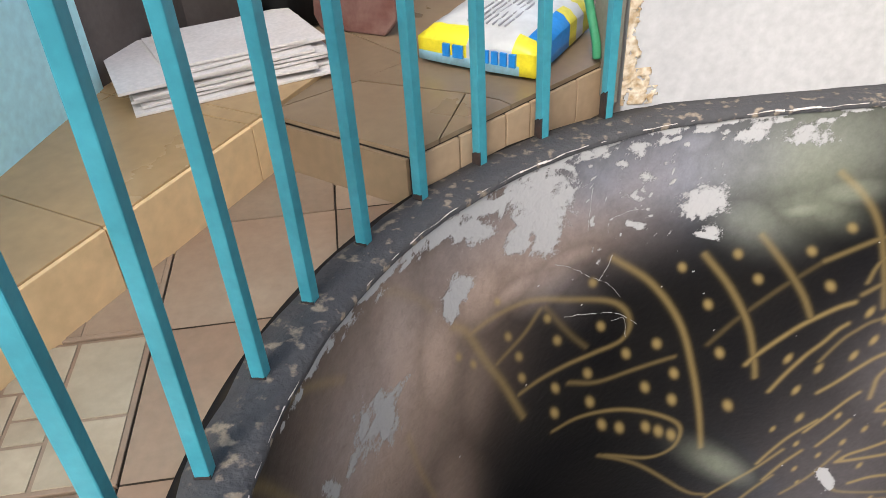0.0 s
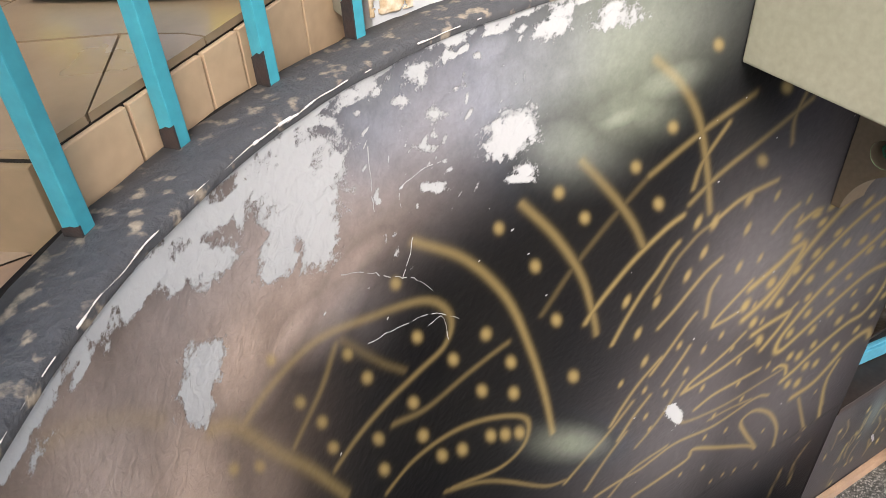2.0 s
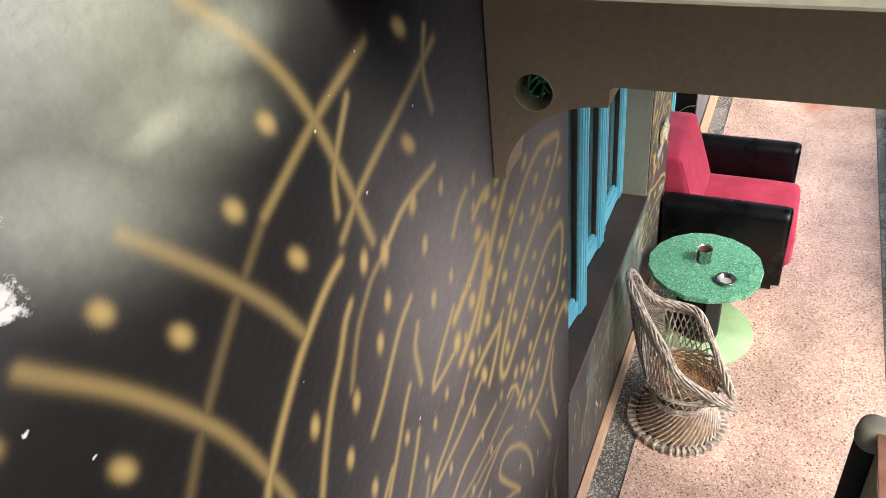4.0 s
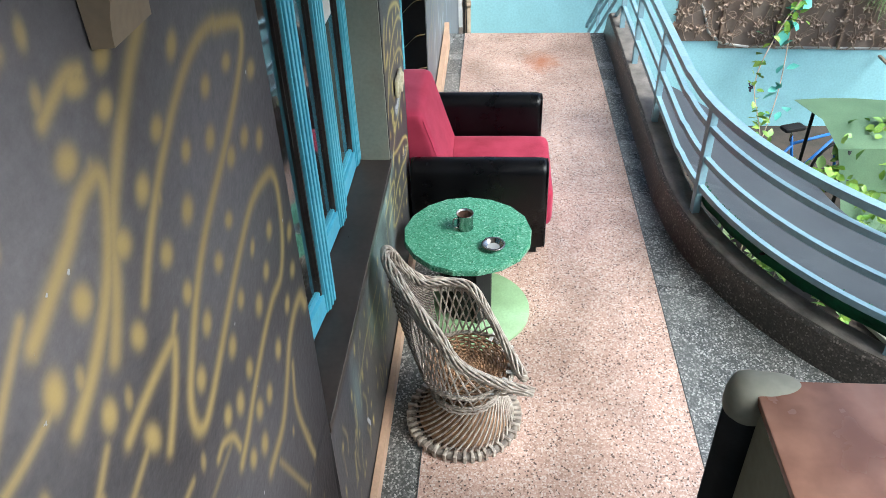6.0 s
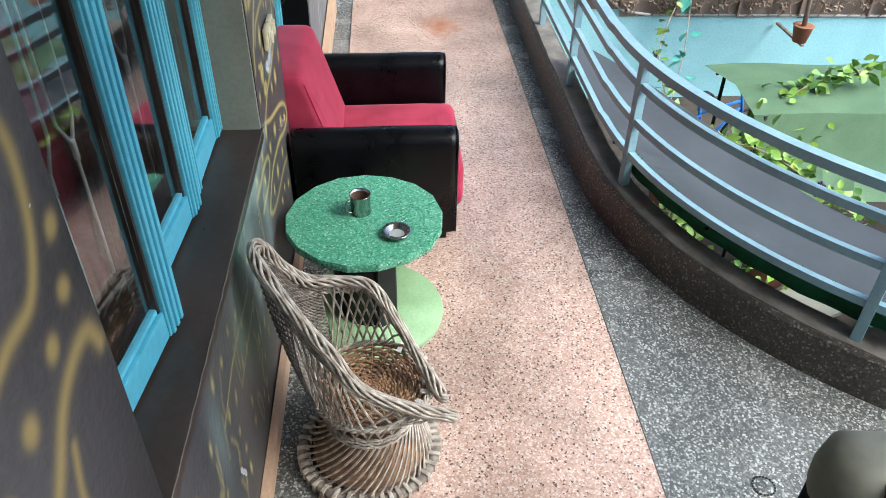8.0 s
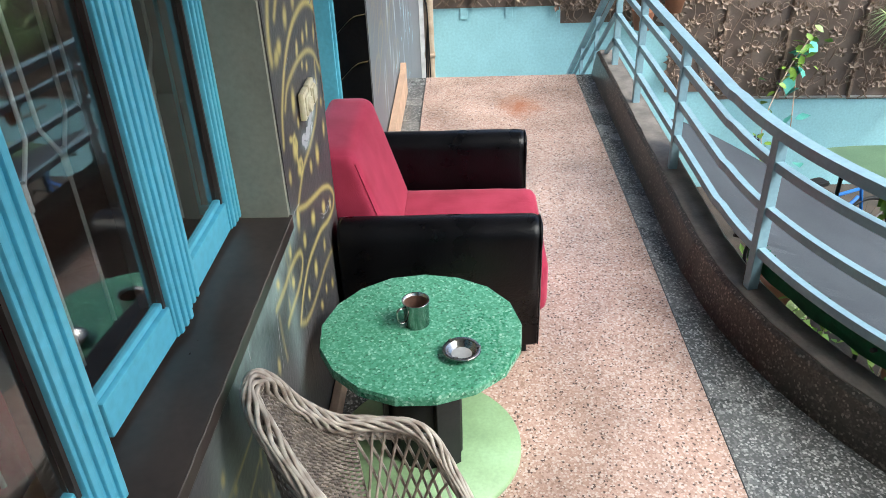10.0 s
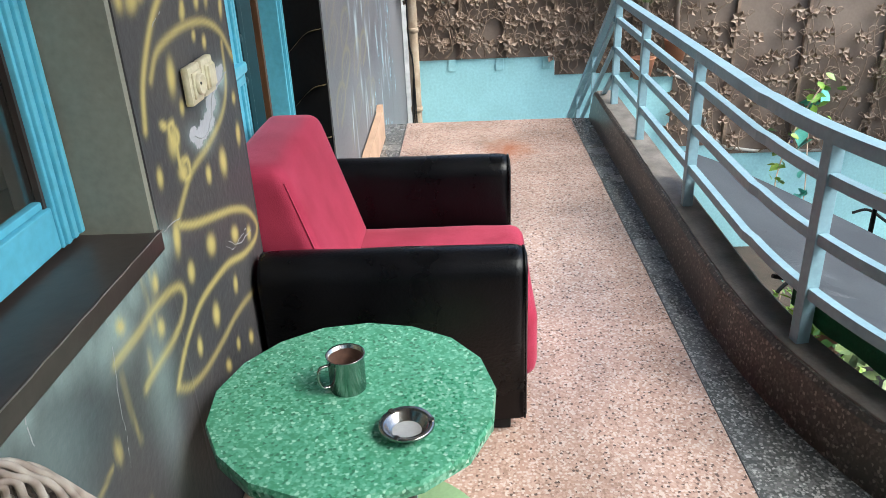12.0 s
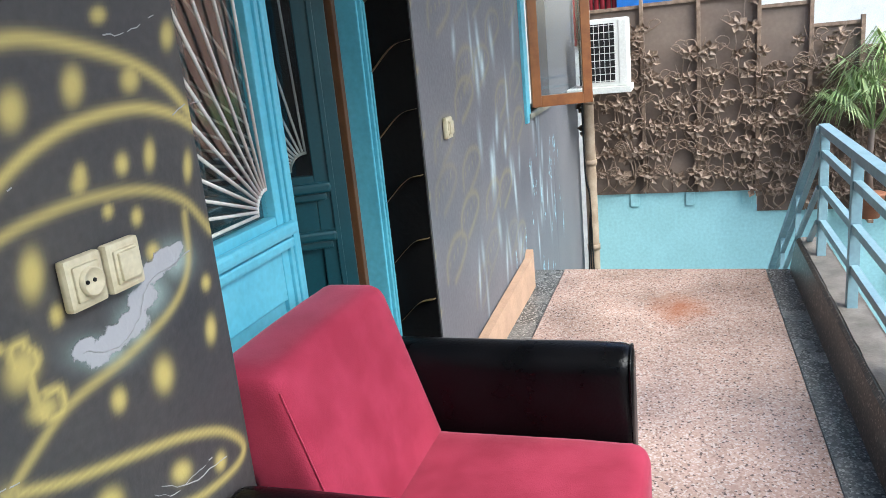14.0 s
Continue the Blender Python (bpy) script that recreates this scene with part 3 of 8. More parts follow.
PAINT.dot(0.404, 2.838, 0.021, 0.009, 0.58, 116)
PAINT.dot(0.349, 2.906, 0.019, 0.009, 0.58, 117)
PAINT.dot(1.099, 2.163, 0.033, 0.015, 0.58, 111)
PAINT.dot(1.151, 2.126, 0.034, 0.016, 0.58, 110)
PAINT.dot(1.203, 2.093, 0.034, 0.016, 0.58, 110)
PAINT.dot(0.996, 2.196, 0.033, 0.015, 0.58, 111)
PAINT.dot(0.924, 2.243, 0.033, 0.014, 0.58, 112)
PAINT.dot(0.866, 2.383, 0.030, 0.014, 0.58, 113)
PAINT.dot(0.134, 3.339, 0.009, 0.009, 0.58, 124)
PAINT.dot(0.725, 2.523, 0.028, 0.012, 0.58, 115)
PAINT.flake(0.625, 3.276, 0.107, 0.062, 0.7, 141)
PAINT.flake(0.717, 3.255, 0.061, 0.043, 0.7, 132)
PAINT.flake(0.322, 3.365, 0.048, 0.028, 0.7, 138)
PAINT.flake(0.354, 3.128, 0.056, 0.039, 0.7, 97)
PAINT.flake(1.173, 3.088, 0.063, 0.035, 0.7, 148)
PAINT.flake(1.198, 2.989, 0.059, 0.023, 0.7, 154)
PAINT.flake(0.937, 3.291, 0.033, 0.023, 0.7, 140)
PAINT.flake(0.972, 3.210, 0.035, 0.022, 0.7, 142)
PAINT.flake(0.893, 3.266, 0.027, 0.017, 0.7, 144)
PAINT.flake(1.080, 3.283, 0.018, 0.010, 0.7, 153)
PAINT.flake(0.516, 3.272, 0.034, 0.025, 0.7, 90)
PAINT.flake(0.210, 3.358, 0.027, 0.011, 0.7, 55)
PAINT.flake(0.414, 3.363, 0.035, 0.017, 0.7, 143)
PAINT.flake(1.263, 3.314, 0.047, 0.032, 0.7, 111)
PAINT.flake(1.444, 3.269, 0.066, 0.033, 0.7, 158)
PAINT.flake(1.880, 1.708, 0.078, 0.031, 1, 117)
PAINT.flake(0.133, 3.378, 0.015, 0.005, 0.7, 50)
PAINT.flake(0.600, 3.133, 0.026, 0.017, 0.7, 122)
PAINT.flake(0.947, 3.151, 0.048, 0.013, 0.7, 153)
PAINT.flake(0.954, 3.059, 0.059, 0.014, 0.7, 151)
PAINT.flake(0.792, 3.290, 0.015, 0.009, 0.7, 144)
PAINT.flake(0.528, 3.378, 0.030, 0.009, 0.7, 150)
PAINT.flake(0.691, 3.324, 0.081, 0.012, 0.7, 153)
PAINT.flake(3.592, 0.348, 0.071, 0.012, 1, 119)
PAINT.flake(-0.018, 2.996, 0.111, 0.058, 0.7, 105)
PAINT.flake(-0.180, 3.006, 0.079, 0.029, 0.7, 121)
PAINT.flake(1.849, 1.752, 0.056, 0.029, 1, 116)
PAINT.mist(0.246, 3.054, 0.105, 0.069, 0.4, 103)
PAINT.mist(0.253, 3.237, 0.075, 0.048, 0.4, 121)
PAINT.mist(0.679, 3.011, 0.165, 0.070, 0.35, 136)
PAINT.mist(1.509, 3.038, 0.116, 0.058, 0.4, 152)
PAINT.mist(1.475, 3.156, 0.118, 0.076, 0.4, 136)
PAINT.mist(0.900, 3.263, 0.304, 0.094, 0.45, 155)
PAINT.mist(0.550, 3.293, 0.266, 0.071, 0.45, 147)
PAINT.mist(1.122, 3.236, 0.194, 0.081, 0.45, 157)
PAINT.mist(1.303, 3.021, 0.157, 0.077, 0.45, 152)
PAINT.mist(1.426, 1.877, 0.188, 0.062, 0.4, 137)
PAINT.mist(0.722, 2.893, 0.110, 0.060, 0.15, 121)
PAINT.mist(0.244, 3.326, 0.095, 0.041, 0.4, 134)
PAINT.mist(0.803, 3.270, 0.088, 0.042, 0.55, 149)
PAINT.mist(1.235, 3.200, 0.102, 0.072, 0.55, 131)
PAINT.stroke(0.011, 0.5, (1.722, 2.647), (1.675, 2.633), (1.615, 2.601), (1.562, 2.567), (1.511, 2.523), (1.468, 2.482), (1.435, 2.447), (1.414, 2.416))
PAINT.stroke(0.01, 0.48, (1.725, 2.555), (1.697, 2.531), (1.662, 2.481), (1.622, 2.436), (1.587, 2.385), (1.555, 2.331), (1.524, 2.270))
PAINT.stroke(0.009, 0.28, (1.854, 2.567), (1.803, 2.551), (1.763, 2.520), (1.732, 2.492), (1.701, 2.444), (1.673, 2.393))
PAINT.stroke(0.01, 0.55, (2.094, 2.618), (2.001, 2.615), (1.938, 2.606), (1.882, 2.582), (1.845, 2.564))
PAINT.stroke(0.01, 0.5, (1.924, 2.407), (1.872, 2.381), (1.824, 2.340), (1.763, 2.280), (1.707, 2.235))
PAINT.stroke(0.009, 0.52, (1.864, 2.212), (1.830, 2.177), (1.784, 2.117), (1.748, 2.072), (1.710, 2.026))
PAINT.stroke(0.009, 0.52, (1.870, 2.064), (1.844, 2.022), (1.812, 1.979), (1.779, 1.935))
PAINT.stroke(0.01, 0.45, (1.935, 2.326), (1.911, 2.282), (1.911, 2.225), (1.913, 2.175))
PAINT.stroke(0.011, 0.6, (2.233, 2.473), (2.190, 2.454), (2.146, 2.410))
PAINT.stroke(0.0095, 0.62, (2.105, 2.229), (2.036, 2.180), (1.972, 2.129), (1.961, 2.102))
PAINT.stroke(0.0095, 0.6, (1.965, 2.099), (2.028, 2.100), (2.110, 2.110))
PAINT.stroke(0.0095, 0.6, (2.147, 1.971), (2.071, 1.921), (1.987, 1.883), (1.921, 1.858), (1.884, 1.822))
PAINT.stroke(0.0095, 0.6, (1.884, 1.822), (1.961, 1.825), (2.093, 1.839), (2.241, 1.880))
PAINT.stroke(0.0095, 0.6, (1.976, 1.675), (2.063, 1.700), (2.177, 1.697), (2.302, 1.693))
PAINT.stroke(0.008, 0.35, (2.074, 1.547), (2.179, 1.541), (2.307, 1.515))
PAINT.stroke(0.009, 0.5, (1.744, 2.084), (1.660, 2.011), (1.600, 1.929), (1.565, 1.868))
PAINT.stroke(0.009, 0.5, (1.725, 1.916), (1.663, 1.846), (1.609, 1.763))
PAINT.stroke(0.009, 0.4, (1.879, 1.884), (1.815, 1.776), (1.760, 1.709), (1.703, 1.657))
PAINT.stroke(0.009, 0.35, (2.478, 1.596), (2.326, 1.591), (2.183, 1.586), (2.046, 1.602), (1.928, 1.636), (1.895, 1.696))
PAINT.stroke(0.011, 0.55, (1.736, 1.329), (1.886, 1.340), (2.005, 1.357), (2.031, 1.402), (2.181, 1.302), (2.395, 1.156), (2.451, 1.102), (2.337, 1.288), (2.290, 1.386), (2.338, 1.416), (2.407, 1.381), (2.495, 1.288), (2.573, 1.144), (2.596, 1.007))
PAINT.stroke(0.009, 0.5, (1.541, 1.491), (1.633, 1.499), (1.744, 1.494), (1.807, 1.507), (1.919, 1.525), (2.118, 1.485), (2.332, 1.503), (2.419, 1.467))
PAINT.stroke(0.009, 0.42, (1.609, 1.434), (1.708, 1.522), (1.866, 1.544))
PAINT.stroke(0.009, 0.42, (1.393, 1.692), (1.472, 1.762), (1.562, 1.839), (1.649, 1.934))
PAINT.stroke(0.009, 0.42, (1.488, 1.576), (1.565, 1.691), (1.641, 1.783))
PAINT.stroke(0.01, 0.5, (2.660, 1.288), (2.754, 1.088), (2.805, 0.980))
PAINT.stroke(0.01, 0.5, (2.836, 1.329), (2.852, 1.208), (2.886, 1.093))
PAINT.stroke(0.009, 0.35, (2.750, 0.710), (2.722, 0.508))
PAINT.stroke(0.009, 0.35, (2.903, 0.808), (2.853, 0.685), (2.868, 0.505))
PAINT.dot(1.859, 2.568, 0.016, 0.026, 0.62, -12)
PAINT.dot(1.987, 2.597, 0.016, 0.026, 0.62, -12)
PAINT.dot(1.788, 2.598, 0.013, 0.022, 0.62, -12)
PAINT.dot(2.013, 2.477, 0.013, 0.022, 0.62, -12)
PAINT.dot(1.840, 2.467, 0.013, 0.022, 0.62, -12)
PAINT.dot(1.789, 2.403, 0.013, 0.022, 0.62, -12)
PAINT.dot(2.019, 2.327, 0.013, 0.022, 0.62, -12)
PAINT.dot(1.679, 2.358, 0.013, 0.022, 0.62, -12)
PAINT.dot(1.623, 2.260, 0.013, 0.022, 0.62, -12)
PAINT.dot(1.557, 2.422, 0.013, 0.022, 0.62, -12)
PAINT.dot(1.672, 2.110, 0.013, 0.022, 0.62, -12)
PAINT.dot(2.114, 2.556, 0.011, 0.018, 0.62, -12)
PAINT.dot(2.267, 2.407, 0.011, 0.018, 0.62, -12)
PAINT.dot(2.281, 2.476, 0.011, 0.018, 0.62, -12)
PAINT.dot(2.114, 2.319, 0.011, 0.018, 0.62, -12)
PAINT.dot(2.202, 2.234, 0.011, 0.018, 0.62, -12)
PAINT.dot(2.253, 2.138, 0.011, 0.018, 0.62, -12)
PAINT.dot(2.107, 2.190, 0.011, 0.018, 0.62, -12)
PAINT.dot(2.155, 2.092, 0.011, 0.018, 0.62, -12)
PAINT.dot(2.226, 1.981, 0.011, 0.018, 0.62, -12)
PAINT.dot(2.321, 2.284, 0.011, 0.018, 0.62, -12)
PAINT.dot(2.430, 2.301, 0.011, 0.018, 0.62, -12)
PAINT.dot(2.463, 2.161, 0.011, 0.018, 0.62, -12)
PAINT.dot(2.020, 2.029, 0.011, 0.018, 0.62, -12)
PAINT.dot(2.098, 1.924, 0.011, 0.018, 0.62, -12)
PAINT.dot(2.158, 1.821, 0.011, 0.018, 0.62, -12)
PAINT.dot(1.819, 2.096, 0.011, 0.018, 0.62, -12)
PAINT.dot(1.879, 1.939, 0.011, 0.018, 0.62, -12)
PAINT.dot(1.945, 2.004, 0.011, 0.018, 0.62, -12)
PAINT.dot(1.989, 1.783, 0.011, 0.018, 0.62, -12)
PAINT.dot(2.195, 1.680, 0.011, 0.018, 0.62, -12)
PAINT.dot(2.246, 1.558, 0.011, 0.018, 0.62, -12)
PAINT.dot(2.099, 1.553, 0.011, 0.018, 0.62, -12)
PAINT.dot(2.350, 1.684, 0.011, 0.018, 0.62, -12)
PAINT.dot(1.695, 1.961, 0.01, 0.016, 0.62, -12)
PAINT.dot(1.800, 1.877, 0.01, 0.016, 0.62, -12)
PAINT.dot(1.724, 1.809, 0.01, 0.016, 0.62, -12)
PAINT.dot(2.203, 1.397, 0.01, 0.016, 0.62, -12)
PAINT.dot(2.080, 1.439, 0.01, 0.016, 0.62, -12)
PAINT.dot(1.583, 2.062, 0.01, 0.016, 0.62, -12)
PAINT.dot(2.352, 1.016, 0.01, 0.016, 0.62, -12)
PAINT.dot(2.122, 1.211, 0.01, 0.016, 0.62, -12)
PAINT.dot(1.756, 1.720, 0.009, 0.014, 0.62, -12)
PAINT.dot(1.905, 1.836, 0.009, 0.014, 0.62, -12)
PAINT.dot(2.471, 1.204, 0.009, 0.014, 0.62, -12)
PAINT.dot(2.654, 1.063, 0.009, 0.014, 0.62, -12)
PAINT.dot(2.780, 0.923, 0.009, 0.014, 0.62, -12)
PAINT.dot(2.503, 0.928, 0.009, 0.014, 0.62, -12)
PAINT.dot(2.275, 1.044, 0.009, 0.014, 0.62, -12)
PAINT.dot(2.204, 1.052, 0.009, 0.014, 0.62, -12)
PAINT.dot(1.987, 1.271, 0.009, 0.014, 0.62, -12)
PAINT.dot(2.779, 1.255, 0.009, 0.014, 0.62, -12)
PAINT.stroke(0.0172, 0.75, (2.550, 2.393), (2.495, 2.358), (2.449, 2.321), (2.405, 2.285), (2.366, 2.247), (2.337, 2.216), (2.304, 2.161), (2.277, 2.114), (2.231, 2.055))
PAINT.stroke(0.0162, 0.80, (2.107, 2.192), (2.161, 2.214), (2.225, 2.241), (2.268, 2.267), (2.301, 2.278), (2.330, 2.277), (2.337, 2.254), (2.320, 2.216), (2.291, 2.172), (2.257, 2.134), (2.209, 2.096), (2.161, 2.069), (2.114, 2.049))
PAINT.stroke(0.0135, 0.80, (2.822, 2.293), (2.746, 2.296), (2.675, 2.282), (2.593, 2.249), (2.517, 2.206), (2.451, 2.162), (2.394, 2.115), (2.341, 2.060))
PAINT.stroke(0.0150, 0.85, (2.818, 2.287), (2.890, 2.268), (2.950, 2.243), (2.942, 2.204), (2.870, 2.148), (2.752, 2.085), (2.634, 2.034), (2.562, 1.997), (2.491, 1.945), (2.422, 1.876), (2.377, 1.823), (2.363, 1.775), (2.375, 1.741), (2.412, 1.734), (2.510, 1.779), (2.598, 1.824), (2.713, 1.877), (2.822, 1.914), (2.926, 1.910), (2.978, 1.889), (2.994, 1.832), (2.968, 1.726), (2.908, 1.656), (2.823, 1.651), (2.727, 1.624), (2.620, 1.578), (2.542, 1.536), (2.479, 1.511))
PAINT.stroke(0.0137, 0.80, (2.193, 1.932), (2.252, 1.942), (2.323, 1.948), (2.375, 1.947), (2.375, 1.928), (2.336, 1.874), (2.274, 1.813))
PAINT.stroke(0.0107, 0.70, (2.405, 1.971), (2.389, 1.959), (2.372, 1.941))
PAINT.stroke(0.0189, 0.80, (2.601, 1.332), (2.724, 1.344), (2.807, 1.406), (2.876, 1.471), (2.953, 1.502), (3.016, 1.498), (3.044, 1.449))
PAINT.stroke(0.0127, 0.70, (2.867, 1.403), (2.835, 1.290), (2.868, 1.119), (2.897, 1.011))
PAINT.stroke(0.0121, 0.80, (2.261, 2.382), (2.299, 2.396), (2.338, 2.406), (2.364, 2.399))
PAINT.stroke(0.0103, 0.80, (2.400, 1.628), (2.434, 1.630), (2.476, 1.597), (2.491, 1.548))
PAINT.dot(2.425, 2.393, 0.023, 0.017, 0.90, -163)
PAINT.dot(2.396, 2.337, 0.021, 0.017, 0.90, -171)
PAINT.dot(2.280, 2.323, 0.024, 0.020, 0.90, 171)
PAINT.dot(2.425, 2.195, 0.023, 0.021, 0.90, 24)
PAINT.dot(2.332, 2.166, 0.027, 0.021, 0.90, 141)
PAINT.dot(2.212, 2.167, 0.024, 0.021, 0.90, 110)
PAINT.dot(2.296, 2.032, 0.024, 0.019, 0.90, 116)
PAINT.dot(2.106, 2.119, 0.027, 0.021, 0.90, 77)
PAINT.dot(2.177, 2.002, 0.024, 0.019, 0.90, 86)
PAINT.dot(2.244, 1.876, 0.030, 0.019, 0.90, 111)
PAINT.dot(2.631, 2.325, 0.025, 0.017, 0.90, 31)
PAINT.dot(2.514, 2.244, 0.022, 0.018, 0.90, -174)
PAINT.dot(2.589, 2.165, 0.020, 0.017, 0.90, -171)
PAINT.dot(2.723, 2.216, 0.023, 0.018, 0.90, -176)
PAINT.dot(2.693, 2.132, 0.024, 0.020, 0.90, -172)
PAINT.dot(2.841, 2.210, 0.024, 0.016, 0.90, 175)
PAINT.dot(2.767, 2.053, 0.024, 0.020, 0.90, 168)
PAINT.dot(2.856, 2.047, 0.025, 0.020, 0.90, 180)
PAINT.dot(2.967, 2.142, 0.026, 0.018, 0.90, 176)
PAINT.dot(2.939, 1.998, 0.025, 0.021, 0.90, -168)
PAINT.dot(2.540, 2.083, 0.024, 0.022, 0.90, 13)
PAINT.dot(2.436, 2.071, 0.022, 0.020, 0.90, 140)
PAINT.dot(2.690, 1.961, 0.021, 0.016, 0.90, 151)
PAINT.dot(2.604, 1.927, 0.022, 0.018, 0.90, 141)
PAINT.dot(2.464, 1.972, 0.020, 0.018, 0.90, 106)
PAINT.dot(2.499, 1.873, 0.022, 0.020, 0.90, 70)
PAINT.dot(2.571, 1.748, 0.023, 0.021, 0.90, 84)
PAINT.dot(2.659, 1.792, 0.020, 0.019, 0.90, 105)
PAINT.dot(2.742, 1.706, 0.024, 0.023, 0.90, 99)
PAINT.dot(2.620, 1.639, 0.023, 0.019, 0.90, 106)
PAINT.dot(2.542, 1.622, 0.026, 0.021, 0.90, 94)
PAINT.dot(2.425, 1.811, 0.024, 0.020, 0.90, 95)
PAINT.dot(2.620, 1.515, 0.026, 0.020, 0.90, 108)
PAINT.dot(2.689, 1.489, 0.024, 0.020, 0.90, 91)
PAINT.dot(2.479, 1.655, 0.023, 0.019, 0.90, 98)
PAINT.dot(2.603, 1.423, 0.028, 0.022, 0.90, 99)
PAINT.dot(2.533, 1.460, 0.025, 0.019, 0.90, 102)
PAINT.dot(2.795, 1.525, 0.025, 0.022, 0.90, 100)
PAINT.dot(2.890, 1.797, 0.021, 0.020, 0.90, 166)
PAINT.dot(2.822, 1.735, 0.021, 0.020, 0.90, 144)
PAINT.dot(2.774, 1.834, 0.018, 0.014, 0.90, 46)
PAINT.dot(2.912, 1.562, 0.022, 0.021, 0.90, 62)
PAINT.dot(2.996, 1.603, 0.022, 0.020, 0.90, 147)
PAINT.dot(3.024, 1.698, 0.022, 0.020, 0.90, 26)
PAINT.dot(2.346, 2.390, 0.027, 0.015, 0.90, 162)
# pier
PAINT.stroke(0.0094, 0.75, (4.801, 0.910), (4.893, 0.875), (5.049, 0.833), (5.181, 0.794), (5.297, 0.741), (5.361, 0.674), (5.322, 0.643), (5.201, 0.651), (5.059, 0.689), (4.930, 0.699), (4.837, 0.697), (4.768, 0.680), (4.701, 0.654), (4.654, 0.625), (4.625, 0.604))
PAINT.stroke(0.0098, 0.65, (4.401, 0.813), (4.460, 0.812), (4.525, 0.811), (4.577, 0.817), (4.630, 0.814), (4.694, 0.806), (4.743, 0.788), (4.756, 0.755), (4.723, 0.725), (4.654, 0.708), (4.579, 0.706), (4.519, 0.704), (4.489, 0.699))
PAINT.stroke(0.0096, 0.50, (4.629, 0.601), (4.690, 0.562), (4.787, 0.538), (4.929, 0.533), (5.041, 0.538), (5.131, 0.532), (5.229, 0.518))
PAINT.dot(4.776, 0.892, 0.036, 0.018, 0.85, 74)
PAINT.dot(4.964, 0.789, 0.031, 0.024, 0.85, 145)
PAINT.dot(5.150, 0.734, 0.030, 0.021, 0.85, 149)
PAINT.dot(5.272, 0.684, 0.021, 0.019, 0.85, 115)
PAINT.dot(4.815, 0.789, 0.023, 0.019, 0.85, 96)
PAINT.dot(4.628, 0.858, 0.020, 0.013, 0.85, 81)
PAINT.dot(5.088, 0.613, 0.022, 0.017, 0.85, 89)
PAINT.dot(4.917, 0.618, 0.029, 0.022, 0.85, 100)
PAINT.dot(4.609, 0.765, 0.020, 0.016, 0.85, 118)
PAINT.dot(4.783, 0.609, 0.022, 0.015, 0.85, 93)
PAINT.dot(5.032, 0.460, 0.017, 0.013, 0.85, 101)
PAINT.dot(5.138, 0.416, 0.021, 0.016, 0.85, 125)
PAINT.dot(4.938, 0.452, 0.022, 0.014, 0.85, 133)
PAINT.dot(4.452, 0.861, 0.019, 0.013, 0.85, 137)
PAINT.stroke(0.0126, 0.8, (4.823, 1.485), (4.888, 1.535), (4.983, 1.558), (5.096, 1.547), (5.226, 1.514), (5.322, 1.466), (5.393, 1.392))
PAINT.stroke(0.0112, 0.8, (4.733, 1.145), (4.768, 1.232), (4.858, 1.326), (4.956, 1.386), (5.073, 1.422), (5.219, 1.432), (5.325, 1.410), (5.398, 1.373))
PAINT.stroke(0.0098, 0.65, (4.807, 1.228), (4.864, 1.273), (4.967, 1.293), (5.081, 1.298), (5.211, 1.283), (5.315, 1.239), (5.381, 1.163))
PAINT.stroke(0.0098, 0.6, (5.309, 1.217), (5.289, 1.114), (5.219, 1.051), (5.078, 1.012), (4.931, 0.990), (4.839, 0.946), (4.765, 0.901))
PAINT.stroke(0.0084, 0.85, (4.876, 1.114), (4.895, 1.087), (4.875, 1.071), (4.851, 1.091), (4.853, 1.118), (4.878, 1.120))
PAINT.stroke(0.0084, 0.85, (4.875, 1.071), (4.872, 1.038), (4.879, 0.995), (4.917, 0.987), (4.920, 1.021), (4.889, 1.030))
PAINT.dot(4.953, 1.457, 0.031, 0.023, 0.85, 59)
PAINT.dot(5.084, 1.482, 0.032, 0.022, 0.85, 62)
PAINT.dot(5.225, 1.483, 0.027, 0.021, 0.85, -149)
PAINT.dot(5.353, 1.557, 0.027, 0.018, 0.85, 59)
PAINT.dot(4.833, 1.401, 0.028, 0.022, 0.85, -175)
PAINT.dot(5.059, 1.340, 0.018, 0.014, 0.85, 63)
PAINT.dot(5.161, 1.340, 0.019, 0.016, 0.85, 58)
PAINT.dot(5.238, 1.344, 0.027, 0.015, 0.85, 70)
PAINT.dot(4.920, 1.212, 0.037, 0.022, 0.85, 74)
PAINT.dot(5.196, 1.169, 0.018, 0.016, 0.85, 171)
PAINT.dot(5.104, 1.268, 0.013, 0.012, 0.85, -154)
PAINT.dot(5.172, 1.242, 0.016, 0.014, 0.85, 61)
PAINT.dot(5.335, 1.062, 0.016, 0.015, 0.85, 78)
PAINT.dot(5.322, 0.964, 0.028, 0.018, 0.85, 77)
PAINT.dot(5.156, 0.938, 0.033, 0.027, 0.85, 90)
PAINT.dot(5.033, 0.947, 0.021, 0.018, 0.85, 94)
PAINT.dot(4.756, 1.037, 0.020, 0.015, 0.85, 89)
PAINT.dot(4.947, 1.136, 0.016, 0.013, 0.85, 80)
PAINT.dot(4.827, 1.128, 0.022, 0.010, 0.85, 157)
PAINT.dot(5.176, 1.593, 0.020, 0.013, 0.85, -163)
PAINT.dot(5.345, 1.304, 0.029, 0.013, 0.85, 72)
PAINT.dot(4.792, 1.387, 0.032, 0.022, 0.8, -166)
PAINT.dot(5.054, 1.328, 0.021, 0.016, 0.8, 41)
PAINT.dot(4.863, 1.082, 0.033, 0.029, 0.8, 41)
